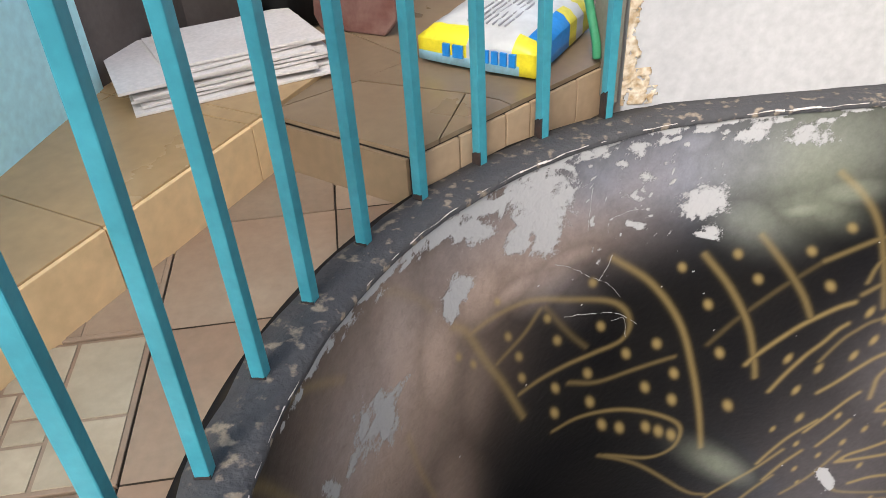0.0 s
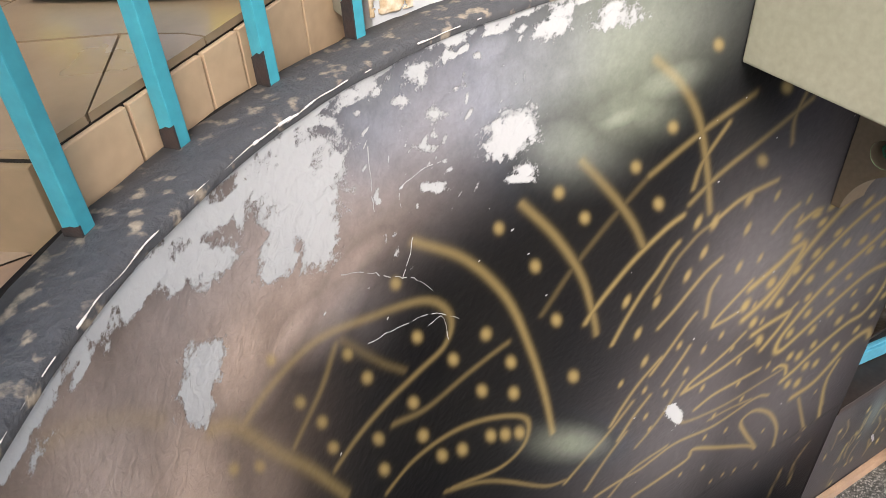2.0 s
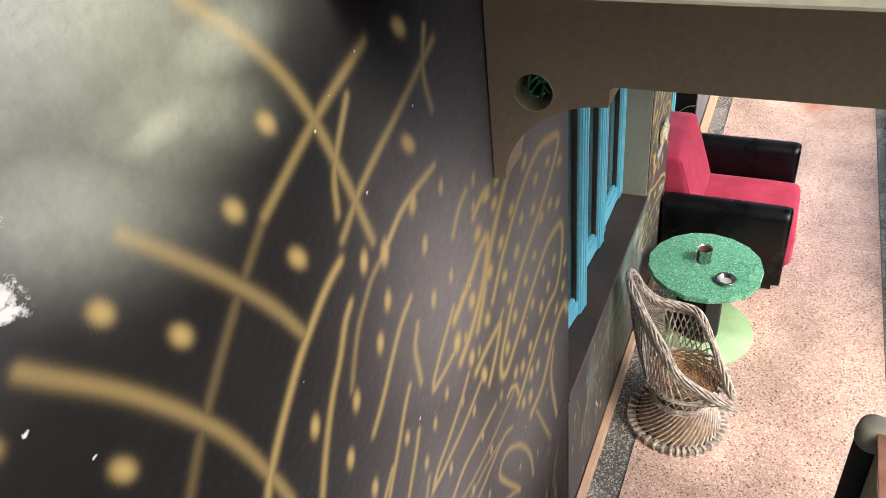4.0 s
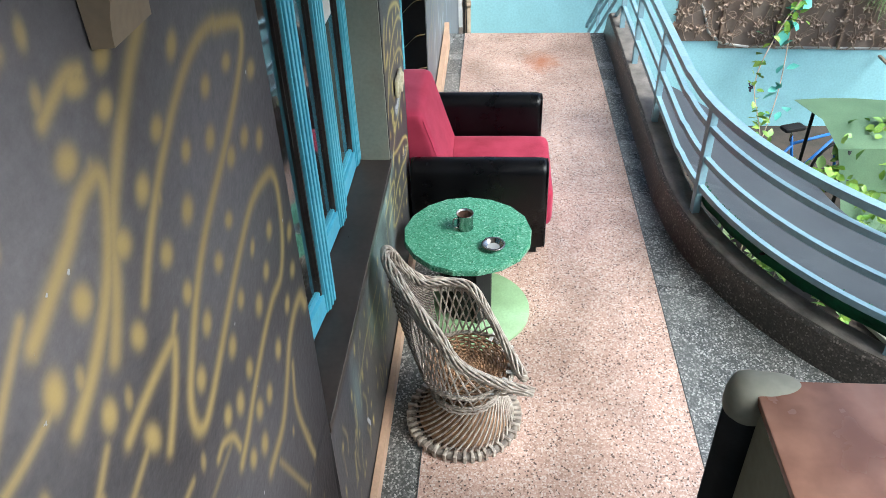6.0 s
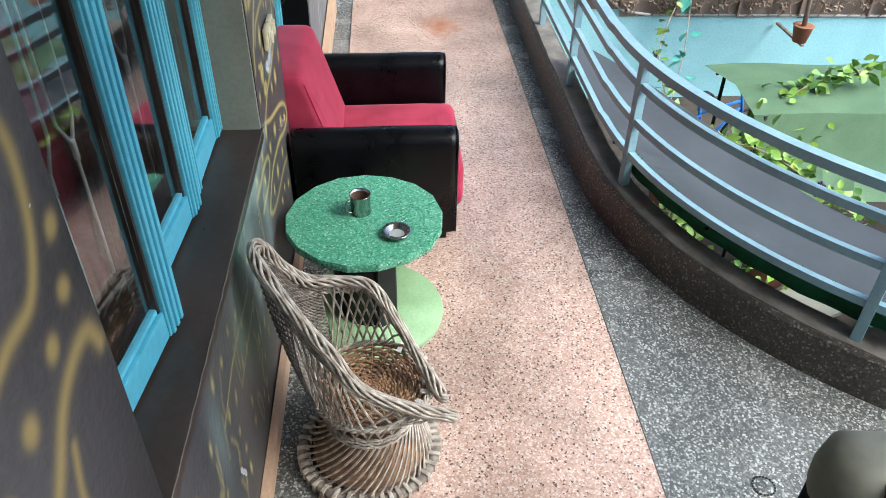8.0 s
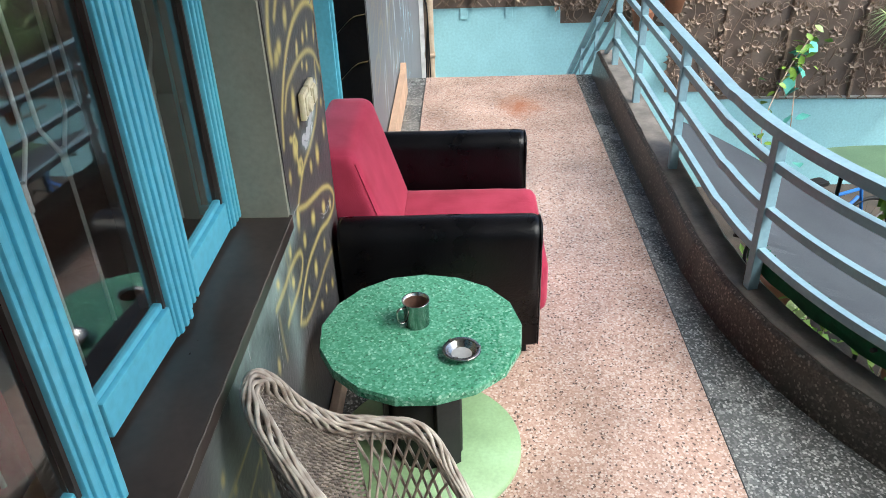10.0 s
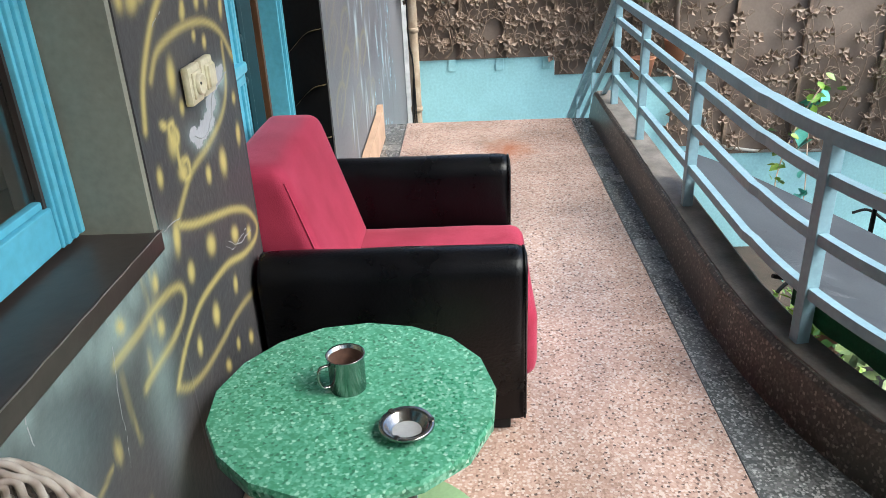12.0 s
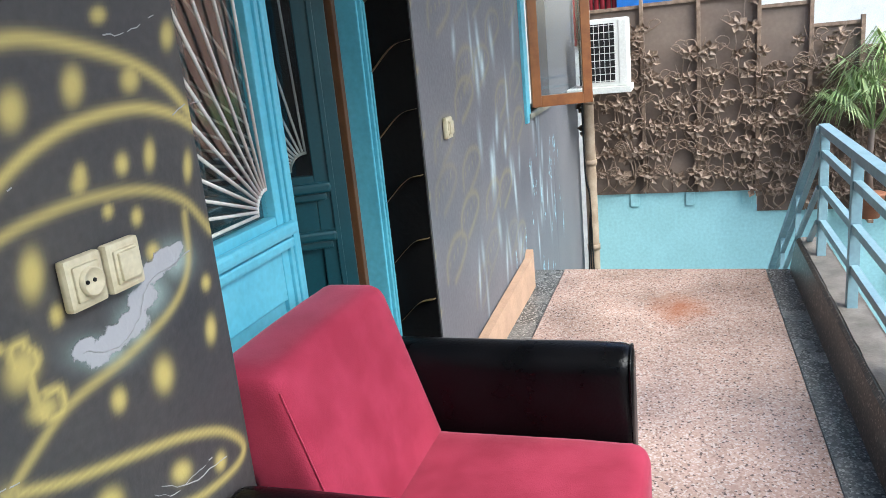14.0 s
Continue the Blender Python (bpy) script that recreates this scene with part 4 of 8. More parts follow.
PAINT.dot(4.882, 1.006, 0.028, 0.019, 0.8, 166)
for s, z, rs, rz in ((4.987, 1.062, 0.026, 0.016), (5.018, 1.045, 0.032, 0.020), (5.059, 1.053, 0.038, 0.022), (5.102, 1.062, 0.040, 0.023), (5.144, 1.096, 0.038, 0.021), (5.181, 1.133, 0.037, 0.018), (5.226, 1.146, 0.038, 0.020), (5.262, 1.155, 0.023, 0.012)):
    PAINT.flake(s, z, rs, rz, 1.5)
PAINT.mist(5.254, 1.136, 0.047, 0.032, 0.9, 165)
PAINT.mist(5.165, 1.099, 0.046, 0.039, 0.9, 158)
PAINT.mist(5.105, 1.057, 0.040, 0.035, 0.9, 146)
PAINT.mist(5.021, 1.041, 0.060, 0.024, 0.9, 157)
PAINT.stroke(0.017, 0.8, (4.800, 1.574), (4.764, 1.528), (4.738, 1.476), (4.729, 1.422), (4.732, 1.390))
# wall under the window
PAINT.mist(4.385, 0.863, 0.062, 0.058, 0.55, 121)
PAINT.mist(4.140, 0.901, 0.057, 0.041, 0.55, 72)
PAINT.mist(4.704, 0.920, 0.051, 0.021, 0.7, 156)
PAINT.mist(4.437, 0.872, 0.074, 0.060, 0.7, 132)
PAINT.stroke(0.006, 0.5, (4.049, 0.695), (3.743, 0.699), (3.515, 0.646))
PAINT.stroke(0.006, 0.4, (4.309, 0.657), (4.061, 0.598), (3.768, 0.547))
# small sprayed dots and flecks between the strokes
prng = random.Random(21)
for k in range(60):
    s, z = prng.gauss(0.92, 0.16), prng.gauss(3.14, 0.09)
    PAINT.flake(s, min(z, 3.33), prng.uniform(0.004, 0.020), prng.uniform(0.003, 0.010), prng.uniform(0.48, 0.8), prng.uniform(0, 90))
for k in range(40):
    s = prng.uniform(-0.3, 1.5)
    PAINT.flake(s, 3.34 - abs(prng.gauss(0, 0.03)), prng.uniform(0.01, 0.05), prng.uniform(0.005, 0.02), 0.6)
for k in range(60):
    PAINT.flake(prng.uniform(0.0, 3.0), prng.uniform(1.0, 3.3), 0.005, 0.004, 0.8)
# wall under the window: faint vertical wisps
for k in range(26):
    s, z = prng.uniform(3.1, 4.65), prng.uniform(0.1, 0.8)
    PAINT.stroke(0.006, prng.uniform(0.15, 0.4), (s, z), (s + prng.uniform(-0.02, 0.02), z + 0.07), (s + prng.uniform(-0.03, 0.03), z + 0.16))
for k in range(9):
    PAINT.mist(prng.uniform(3.1, 4.6), prng.uniform(0.5, 0.9), 0.06, 0.16, prng.uniform(0.15, 0.4), prng.uniform(-10, 10))
for k in range(44):
    PAINT.dot(prng.uniform(3.1, 4.62), prng.uniform(0.12, 0.84), prng.uniform(0.008, 0.013), prng.uniform(0.016, 0.028), prng.uniform(0.35, 0.7), prng.uniform(-15, 15))
# pale spray under the sill, with the glossy wall's sheen painted in
for k in range(16):
    PAINT.mist(4.02 + 0.046 * k, 0.905 - 0.012 * prng.random(), 0.05, prng.uniform(0.03, 0.06), prng.uniform(0.3, 0.6))
PAINT.mist(4.160, 0.800, 0.12, 0.14, 0.3)
# far wall: rows of sprayed loops with dots, pale drips lower down
for j in range(6):
    for i in range(5):
        s, z = 6.90 + 0.36 * i + prng.uniform(-0.12, 0.12), 0.35 + 0.26 * j + prng.uniform(-0.10, 0.10)
        if prng.random() < 0.3:
            continue
        PAINT.stroke(0.015, prng.uniform(0.15, 0.38), (s, z), (s + 0.02, z + 0.09), (s + 0.14, z + 0.15), (s + 0.27, z + 0.14), (s + 0.31, z + 0.08), (s + 0.22, z + 0.02), (s + 0.10, z - 0.03))
        for q in range(4):
            PAINT.dot(s + 0.05 + 0.06 * q, z + 0.06 + 0.015 * q, 0.009, 0.015, 0.35)
for k in range(46):
    s, z = prng.uniform(7.3, 9.6), prng.uniform(0.15, 1.5)
    PAINT.mist(s, z, prng.uniform(0.015, 0.035), prng.uniform(0.05, 0.13), prng.uniform(0.4, 0.9), prng.uniform(-12, 12))
for k in range(40):
    s, z = prng.gauss(9.2, 0.5), prng.uniform(-0.3, 0.75)
    PAINT.flake(s, z, prng.uniform(0.02, 0.05), prng.uniform(0.05, 0.14), prng.uniform(0.45, 0.62), prng.uniform(-12, 12))
# dark reveal beside the door
for k in range(9):
    PAINT.stroke(0.012, 0.5, (6.79, 0.2 + 0.24 * k), (6.80, 0.21 + 0.24 * k))

# large flaked patches and haze on the rounded part
for s, z, rs, rz, k, lean in ((0.308, 3.323, 0.16, 0.022, 1.1, -8), (0.433, 3.320, 0.09, 0.030, 1.1, -12), (0.626, 3.263, 0.085, 0.085, 1.25, 0), (0.558, 3.301, 0.07, 0.05, 1.0, 0), (0.705, 3.235, 0.07, 0.06, 1.1, 0), (0.646, 3.162, 0.05, 0.045, 1.0, 0), (1.160, 3.090, 0.075, 0.055, 1.3, -15), (0.938, 3.302, 0.04, 0.025, 1.0, 0), (0.356, 3.112, 0.062, 0.038, 1.3, 20), (0.034, 2.986, 0.11, 0.030, 1.2, 5), (-0.077, 2.975, 0.06, 0.024, 1.1, 5), (1.190, 2.970, 0.05, 0.014, 1.0, -20), (1.260, 3.290, 0.05, 0.03, 1.1, 0), (1.400, 3.280, 0.07, 0.035, 1.0, 0)):
    PAINT.flake(s, z, 1.1 * rs, 1.1 * rz, 0.74 * k, lean)
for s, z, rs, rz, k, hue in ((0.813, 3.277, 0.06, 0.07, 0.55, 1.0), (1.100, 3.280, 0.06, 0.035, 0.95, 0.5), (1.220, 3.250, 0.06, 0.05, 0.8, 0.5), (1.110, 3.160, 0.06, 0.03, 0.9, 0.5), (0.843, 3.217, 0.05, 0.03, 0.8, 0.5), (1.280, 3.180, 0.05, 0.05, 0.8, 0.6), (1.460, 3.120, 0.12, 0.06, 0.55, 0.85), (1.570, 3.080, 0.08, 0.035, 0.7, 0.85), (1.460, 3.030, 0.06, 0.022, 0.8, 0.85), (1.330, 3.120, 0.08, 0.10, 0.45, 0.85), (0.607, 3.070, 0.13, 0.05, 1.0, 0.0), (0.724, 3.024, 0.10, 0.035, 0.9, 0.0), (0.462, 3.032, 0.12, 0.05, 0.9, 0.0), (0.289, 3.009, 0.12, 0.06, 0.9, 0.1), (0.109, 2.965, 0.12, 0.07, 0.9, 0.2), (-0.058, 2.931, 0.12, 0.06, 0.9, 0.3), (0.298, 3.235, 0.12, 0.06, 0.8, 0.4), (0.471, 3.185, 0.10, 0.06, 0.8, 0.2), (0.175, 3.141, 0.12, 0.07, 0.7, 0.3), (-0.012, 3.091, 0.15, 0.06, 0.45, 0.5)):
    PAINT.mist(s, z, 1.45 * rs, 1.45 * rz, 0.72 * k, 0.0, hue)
# paler tone over the straight part: brighter light there is put into paint
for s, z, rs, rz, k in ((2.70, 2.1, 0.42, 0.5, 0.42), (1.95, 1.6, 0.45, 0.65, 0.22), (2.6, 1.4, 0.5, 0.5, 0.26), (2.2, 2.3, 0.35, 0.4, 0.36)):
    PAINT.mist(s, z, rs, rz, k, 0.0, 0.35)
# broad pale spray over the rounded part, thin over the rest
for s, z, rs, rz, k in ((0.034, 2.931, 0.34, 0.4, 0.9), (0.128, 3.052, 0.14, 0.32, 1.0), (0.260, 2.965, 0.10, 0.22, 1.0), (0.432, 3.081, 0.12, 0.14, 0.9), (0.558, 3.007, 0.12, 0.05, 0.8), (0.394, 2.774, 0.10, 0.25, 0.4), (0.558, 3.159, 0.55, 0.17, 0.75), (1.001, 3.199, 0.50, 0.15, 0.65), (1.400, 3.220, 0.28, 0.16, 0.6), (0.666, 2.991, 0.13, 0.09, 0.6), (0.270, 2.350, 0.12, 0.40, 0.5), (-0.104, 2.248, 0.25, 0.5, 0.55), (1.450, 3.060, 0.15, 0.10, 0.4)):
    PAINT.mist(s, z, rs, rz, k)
for k in range(120):
    PAINT.flake(prng.uniform(-0.3, 1.62), 3.352 - abs(prng.gauss(0, 0.018)), prng.uniform(0.01, 0.06), prng.uniform(0.005, 0.018), 0.78, prng.uniform(-8, 8))
for s, z, rs, rz, lean in ((0.636, 3.213, 0.11, 0.07, 140), (0.665, 3.143, 0.06, 0.09, 0), (0.568, 3.160, 0.05, 0.05, 0), (0.413, 3.263, 0.10, 0.035, 148), (0.317, 3.308, 0.08, 0.018, 0), (0.509, 3.299, 0.09, 0.022, 0), (0.328, 3.094, 0.055, 0.034, 97), (0.053, 2.966, 0.10, 0.05, 105)):
    PAINT.flake(s, z, rs, rz, 1.0, lean)



def wall_panel(name, s0, s1, z0, z1, step, thick, mat, label):
    """A solid stretch of the wall with a fine painted face."""
    ns, nz = max(1, round((s1 - s0) / step)), max(1, round((z1 - z0) / step))
    ss, zz = np.linspace(s0, s1, ns + 1), np.linspace(z0, z1, nz + 1)
    front = np.array([wall_point(s) for s in ss])
    back = np.array([wall_point(s, thick) for s in ss])
    S, Z = np.repeat(ss, nz + 1), np.tile(zz, ns + 1)
    n0 = len(S)
    rough = np.array([noise.noise((a * 2.3, b * 2.3, 7.7)) for a, b in zip(S[::1], Z[::1])]) * 0.004 if n0 < 60000 else np.zeros(n0)
    edge = (Z < z0 + 1e-6) | (Z > z1 - 1e-6) | (S < s0 + 1e-6) | (S > s1 - 1e-6)
    rough[edge] = 0
    v = np.column_stack((np.repeat(front[:, 0], nz + 1), np.repeat(front[:, 1], nz + 1) + rough, Z))
    bt = np.column_stack((back, np.full(ns + 1, z1)))
    bb = np.column_stack((back, np.full(ns + 1, z0)))
    verts = np.vstack((v, bt, bb))
    i, j = np.meshgrid(np.arange(ns), np.arange(nz), indexing="ij")
    a = (i * (nz + 1) + j).ravel()
    faces = np.column_stack((a, a + nz + 1, a + nz + 2, a + 1)).tolist()
    T, B = n0, n0 + ns + 1
    for k in range(ns):
        f0, f1 = k * (nz + 1), (k + 1) * (nz + 1)
        faces += [(f0 + nz, f1 + nz, T + k + 1, T + k), (f1, f0, B + k, B + k + 1), (T + k, T + k + 1, B + k + 1, B + k)]
    faces.append([*range(nz, -1, -1), B, T][0:nz + 1] + [B, T])
    last = ns * (nz + 1)
    faces.append([*range(last, last + nz + 1)] + [T + ns, B + ns])
    me = bpy.data.meshes.new(name)
    me.from_pydata(verts.tolist(), [], faces)
    g, b, p, h = PAINT.layers(S, Z)
    extra = 2 * (ns + 1)
    col = np.zeros((n0 + extra, 4), dtype=np.float32)
    col[:n0, 0], col[:n0, 1], col[:n0, 2], col[:n0, 3] = g, b, p, h
    at = me.attributes.new("paint", "FLOAT_COLOR", "POINT")
    at.data.foreach_set("color", col.ravel())
    me.materials.append(mat)
    me.validate()
    return tagged(new(name, me), label, "wall", "", "structure")


STAIR_LABEL = "charcoal plaster wall sprayed with gold lines and dots, flaking"
wall_panel("wall_stair_back", -2.4, -0.70, 0.0, 3.35, 0.04, 0.12, M_WALL, STAIR_LABEL)
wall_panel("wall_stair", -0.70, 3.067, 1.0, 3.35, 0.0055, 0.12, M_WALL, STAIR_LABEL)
wall_panel("wall_stair_foot", -0.70, 3.067, 0.0, 1.0, 0.02, 0.12, M_WALL, STAIR_LABEL)
wall_panel("wall_under_window", 3.067, 4.70, 0.0, 0.935, 0.010, 0.20, M_WALL2, "dark painted plaster wall below the window sill")
wall_panel("wall_over_window", 3.067, 4.70, 2.35, 3.06, 0.05, 0.20, M_WALL2, "dark painted plaster above the window")
wall_panel("wall_pillar", 4.70, 5.38, 0.0, 3.06, 0.008, 0.16, M_WALL2, "grey plaster pier with sprayed gold arcs and drops")
wall_panel("wall_over_door", 5.38, 6.79, 2.45, 3.06, 0.05, 0.16, M_WALL2, "dark painted plaster above the door")
wall_panel("wall_far", 6.79, 8.80, 0.0, 3.06, 0.014, 0.14, M_WALL3, "grey-violet plaster wall with faint gold loops and pale drips")
wall_panel("wall_far_under_window", 8.80, 9.70, -2.2, 1.02, 0.02, 0.14, M_WALL3, "grey-violet plaster wall with pale blue drips")
wall_panel("wall_far_over_window", 8.80, 9.70, 2.3, 3.06, 0.05, 0.14, M_WALL3, "grey plaster above the casement window")
wall_panel("wall_far_end", 9.70, 11.2, -2.2, 3.06, 0.03, 0.14, M_WALL3, "grey-violet plaster wall running on to the garden wall")

# cracks in the plaster, filled white
crack_mesh = bmesh.new()


def crack(*pts):
    fine = bezier([(a, b, 0) for a, b in pts], 6)
    way = [(*wall_point(p.x + 0.004 * noise.noise((p.x * 60, p.y * 60, 1)), -0.0005), p.y + 0.005 * noise.noise((p.x * 50, p.y * 50, 8))) for p in fine]
    for a, b in zip(way, way[1:]):
        if random.random() < 0.88:
            add_tube(crack_mesh, [a, b], (0.0004 if pts[0][0] < 3 else 0.0008) + 0.0007 * random.random(), sides=4, cap=False)


crack((0.698, 3.018), (0.764, 2.974), (0.822, 2.921), (0.884, 2.875), (0.933, 2.810))
crack((0.889, 2.977), (0.878, 2.934), (0.855, 2.897))
crack((0.736, 2.808), (0.839, 2.777), (0.925, 2.745), (1.006, 2.675))
crack((0.805, 3.221), (0.802, 3.144), (0.800, 3.090))
crack((0.869, 3.049), (0.872, 3.099), (0.937, 3.109), (0.996, 3.104))
crack((0.914, 2.719), (0.957, 2.713), (0.971, 2.632))
crack((5.297, 1.142), (5.232, 1.130), (5.162, 1.117), (5.119, 1.063), (5.059, 1.036), (4.980, 1.057))
crack((4.863, 1.325), (4.888, 1.337), (4.921, 1.348))
crack((5.067, 0.734), (5.116, 0.706), (5.178, 0.705), (5.246, 0.707))
crack((4.681, 0.936), (4.719, 0.930), (4.763, 0.931), (4.808, 0.924))
crack((5.174, 1.559), (5.241, 1.564), (5.321, 1.595))
crack((5.325, 1.410), (5.370, 1.423), (5.424, 1.424))
crack((4.410, 0.911), (4.411, 0.847), (4.386, 0.755), (4.379, 0.672), (4.366, 0.611))
crack((4.146, 0.927), (4.138, 0.883), (4.139, 0.846))
crack((5.089, 0.742), (5.174, 0.695), (5.293, 0.686))
structure("plaster_cracks", crack_mesh, M_PALE, "fine white cracks and peeling lines in the painted plaster", category="crack")

# ledge on top of the rounded wall
bm = bmesh.new()
rows = []
for k in range(90):
    s = -2.4 + k * (1.80 + 2.4) / 89
    w = 0.104 + 0.014 * noise.noise((s * 9, 3.3, 0))
    f = 0.004 * noise.noise((s * 25, 0.3, 1))
    rows.append([bm.verts.new((*wall_point(s, o), z)) for o, z in ((-0.004 + f, 3.342), (-0.004 + f, 3.358 + f), (0.02, 3.363 + 0.003 * noise.noise((s * 14, 1, 0))), (0.06, 3.36 + 0.004 * noise.noise((s * 20, 2, 0))), (w, 3.357), (w, 3.30))])
for A, B in zip(rows, rows[1:]):
    for k in range(5):
        bm.faces.new((A[k], A[k + 1], B[k + 1], B[k]))
bmesh.ops.recalc_face_normals(bm, faces=bm.faces[:])
structure("ledge", bm, M_LEDGE, "worn dark cement ledge with chipped pale edge", smooth=True, category="ledge")

# chipped white edge along the ledge
bm = bmesh.new()
for k in range(330):
    s = -0.9 + k * 0.0081
    keep = noise.noise((s * 4, 9, 0)) + 0.5 * noise.noise((s * 31, 2, 0))
    if keep < -0.12:
        continue
    r = 0.0006 + 0.0030 * abs(noise.noise((s * 27, 4, 0))) + (0.002 if keep > 0.4 else 0)
    dz = 0.004 * noise.noise((s * 19, 7, 0))
    a, b = wall_point(s, -0.004), wall_point(s + 0.009, -0.004)
    add_tube(bm, [(*a, 3.355 + dz), (*b, 3.355 + dz)], r, sides=5)
structure("ledge_edge", bm, M_BOARD, "broken white plaster edge of the ledge", category="ledge")

# white wall above the ledge, with a crumbled corner
structure("wall_white", box((0.925, 2.13, 3.30), (3.2, 2.32, 6.2), 0.006), M_WHITE, "bright white plastered wall above the ledge", category="wall")
bm = bmesh.new()
cells = {}


def crumb(i, k):
    """A corner of the eroded patch, uneven in depth."""
    if (i, k) not in cells:
        x, z = 0.921 + 0.003 * i, 3.362 + 0.003 * k
        cells[i, k] = bm.verts.new((x, 2.1290 - 0.004 * max(0.0, 0.7 * noise.noise((x * 60, z * 60, 3)) + 0.4 * noise.noise((x * 170, z * 170, 5)) + 0.15), z))
    return cells[i, k]


for i in range(38):
    for k in range(460):
        z = 0.003 * k
        wide = (0.095 if z < 0.05 else 0.075 if z < 0.10 else 0.03) + 0.03 * noise.noise((0.3, z * 18, 1.0)) + 0.014 * noise.noise((0.003 * i * 60, z * 60, 4.0)) + 0.006 * noise.noise((0.003 * i * 190, z * 190, 8.0))
        if 0.003 * i < wide and noise.noise((i * 0.11, k * 0.11, 9.0)) + 0.35 * noise.noise((i * 0.37, k * 0.37, 6.0)) > -0.42:
            bm.faces.new((crumb(i, k), crumb(i + 1, k), crumb(i + 1, k + 1), crumb(i, k + 1))).smooth = True
bmesh.ops.recalc_face_normals(bm, faces=bm.faces[:])
bmesh.ops.solidify(bm, geom=bm.faces[:], thickness=0.0015)
structure("plaster_damage", bm, M_BARE, "crumbling ochre plaster at the wall corner", category="plaster")

# ---- slab, beam and bracket over the stair ----
structure("landing_fascia", box((1.82, -1.5, 3.06), (2.10, 2.036, 4.9), 0.006), M_CREAM, "cream painted slab edge over the stair", category="slab")
hy, hz, hr = 1.928, 2.648, 0.044
hole = bmesh.new()
rim_ = [(2.036, 3.06), (2.036, 2.411), (2.006, 2.413)]
for k in range(1, 21):
    a = radians(90 * k / 20)
    rim_.append((1.760 + 0.246 * math.cos(a) ** 0.95, 2.413 + 0.214 * math.sin(a) ** 1.1))
rim_ += [(1.757, 2.668), (1.749, 2.676), (-1.5, 2.685), (-1.5, 3.06)]
ring = [(hy + hr * math.cos(2 * math.pi * k / 32), hz + hr * math.sin(2 * math.pi * k / 32)) for k in range(32)]
loops = []
for x in (2.4, 2.52):
    for way in (rim_, ring):
        vs = [hole.verts.new((x, *p)) for p in way]
        es = [hole.edges.new((vs[k], vs[(k + 1) % len(vs)])) for k in range(len(vs))]
        loops.append((vs, es))
for k in (0, 2):
    bmesh.ops.triangle_fill(hole, edges=loops[k][1] + loops[k + 1][1], use_beauty=True)
for A, B in ((loops[0][0], loops[2][0]), (loops[1][0], loops[3][0])):
    for k in range(len(A)):
        j = (k + 1) % len(A)
        hole.faces.new((A[k], A[j], B[j], B[k]))
bmesh.ops.recalc_face_normals(hole, faces=hole.faces[:])
structure("beam", hole, M_BEAM, "brown painted beam with a scalloped bracket and a round hole", category="beam")
structure("beam_hole_lining", tube([(2.397, hy, hz), (2.56, hy, hz)], 0.045, sides=24, cap=False), M_PALEGREEN, "pale lining of the round hole", category="beam")
bm = box((2.56, hy - 0.07, hz - 0.07), (2.565, hy + 0.07, hz + 0.07))
structure("beam_hole_back", bm, M_BLACK, "dark back of the round hole", category="beam")
bm = bmesh.new()
for k in range(7):
    a = k * 0.9
    add_tube(bm, bezier([(2.42, hy + 0.02 * math.cos(a), hz + 0.02 * math.sin(a)), (2.44, hy + 0.03 * math.cos(a + 1), hz + 0.03 * math.sin(a + 1)), (2.5, hy, hz)], 5), 0.003, sides=5)
tagged(mesh_object("cable_ends", bm, M_HOSE), "loose green cable ends inside the beam's hole", "cable")

# ---- floor of the gallery, kerb ----
KX, KY, KR = 5.8, -1.78, 2.31


def kerb_point(d, off=0.0):
    """Plan position at length d back from the far end of the kerb; off: metres outwards."""
    straight = 8.82 - KX
    if d <= straight:
        return 8.82 - d, 0.54 - off + 0.0
    a = math.pi / 2 + (d - straight) / KR
    return KX + (KR - off) * math.cos(a), KY + (KR - off) * math.sin(a)


KL = 8.82 - KX + KR * radians(100)
edge = [kerb_point(KL * k / 60, 0.10) for k in range(61)]
outline = [(8.82, WY + 0.1), (-0.2, WY + 0.1), (-0.2, -1.9)] + [(x, y) for x, y in reversed(edge)]
structure("floor", prism(outline, -0.25, -0.004), M_GREY, "grey speckled terrazzo gallery floor", category="floor")
structure("floor_inlay", prism([(8.818, 0.64), (8.818, 1.858), (2.0, 1.85), (2.0, 0.61)], -0.05, 0.0), M_PINK, "pink speckled terrazzo band along the gallery", category="floor")
bm = bmesh.new()
for y0, y1 in ((0.61, 0.64), (1.85, 1.858)):
    add_tube(bm, [(2.0, y0, -0.0015), (8.815, y1, -0.0015)], 0.0035, sides=6)
structure("floor_divider", bm, M_STRIP, "thin dark strip between the terrazzo bands", category="floor")
bm = bmesh.new()
rows = []
prof = ((0.030, -0.02), (0.062, 0.174), (0.076, 0.19), (0.205, 0.19), (0.22, 0.178), (0.22, -0.25))
for k in range(81):
    d = KL * k / 80
    rows.append([bm.verts.new((*kerb_point(d, o), z + (0.003 * noise.noise((d * 6, o * 9, 0)) if z > 0.1 else 0))) for o, z in prof])
for A, B in zip(rows, rows[1:]):
    for k in range(len(prof) - 1):
        bm.faces.new((A[k], A[k + 1], B[k + 1], B[k]))
for r in (rows[0], rows[-1]):
    bm.faces.new(r)
bmesh.ops.recalc_face_normals(bm, faces=bm.faces[:])
structure("kerb", bm, M_KERB, "brown terrazzo kerb curving along the gallery edge", category="kerb")
# top strip coloured paler: light from the sky is in its colour
bm = bmesh.new()
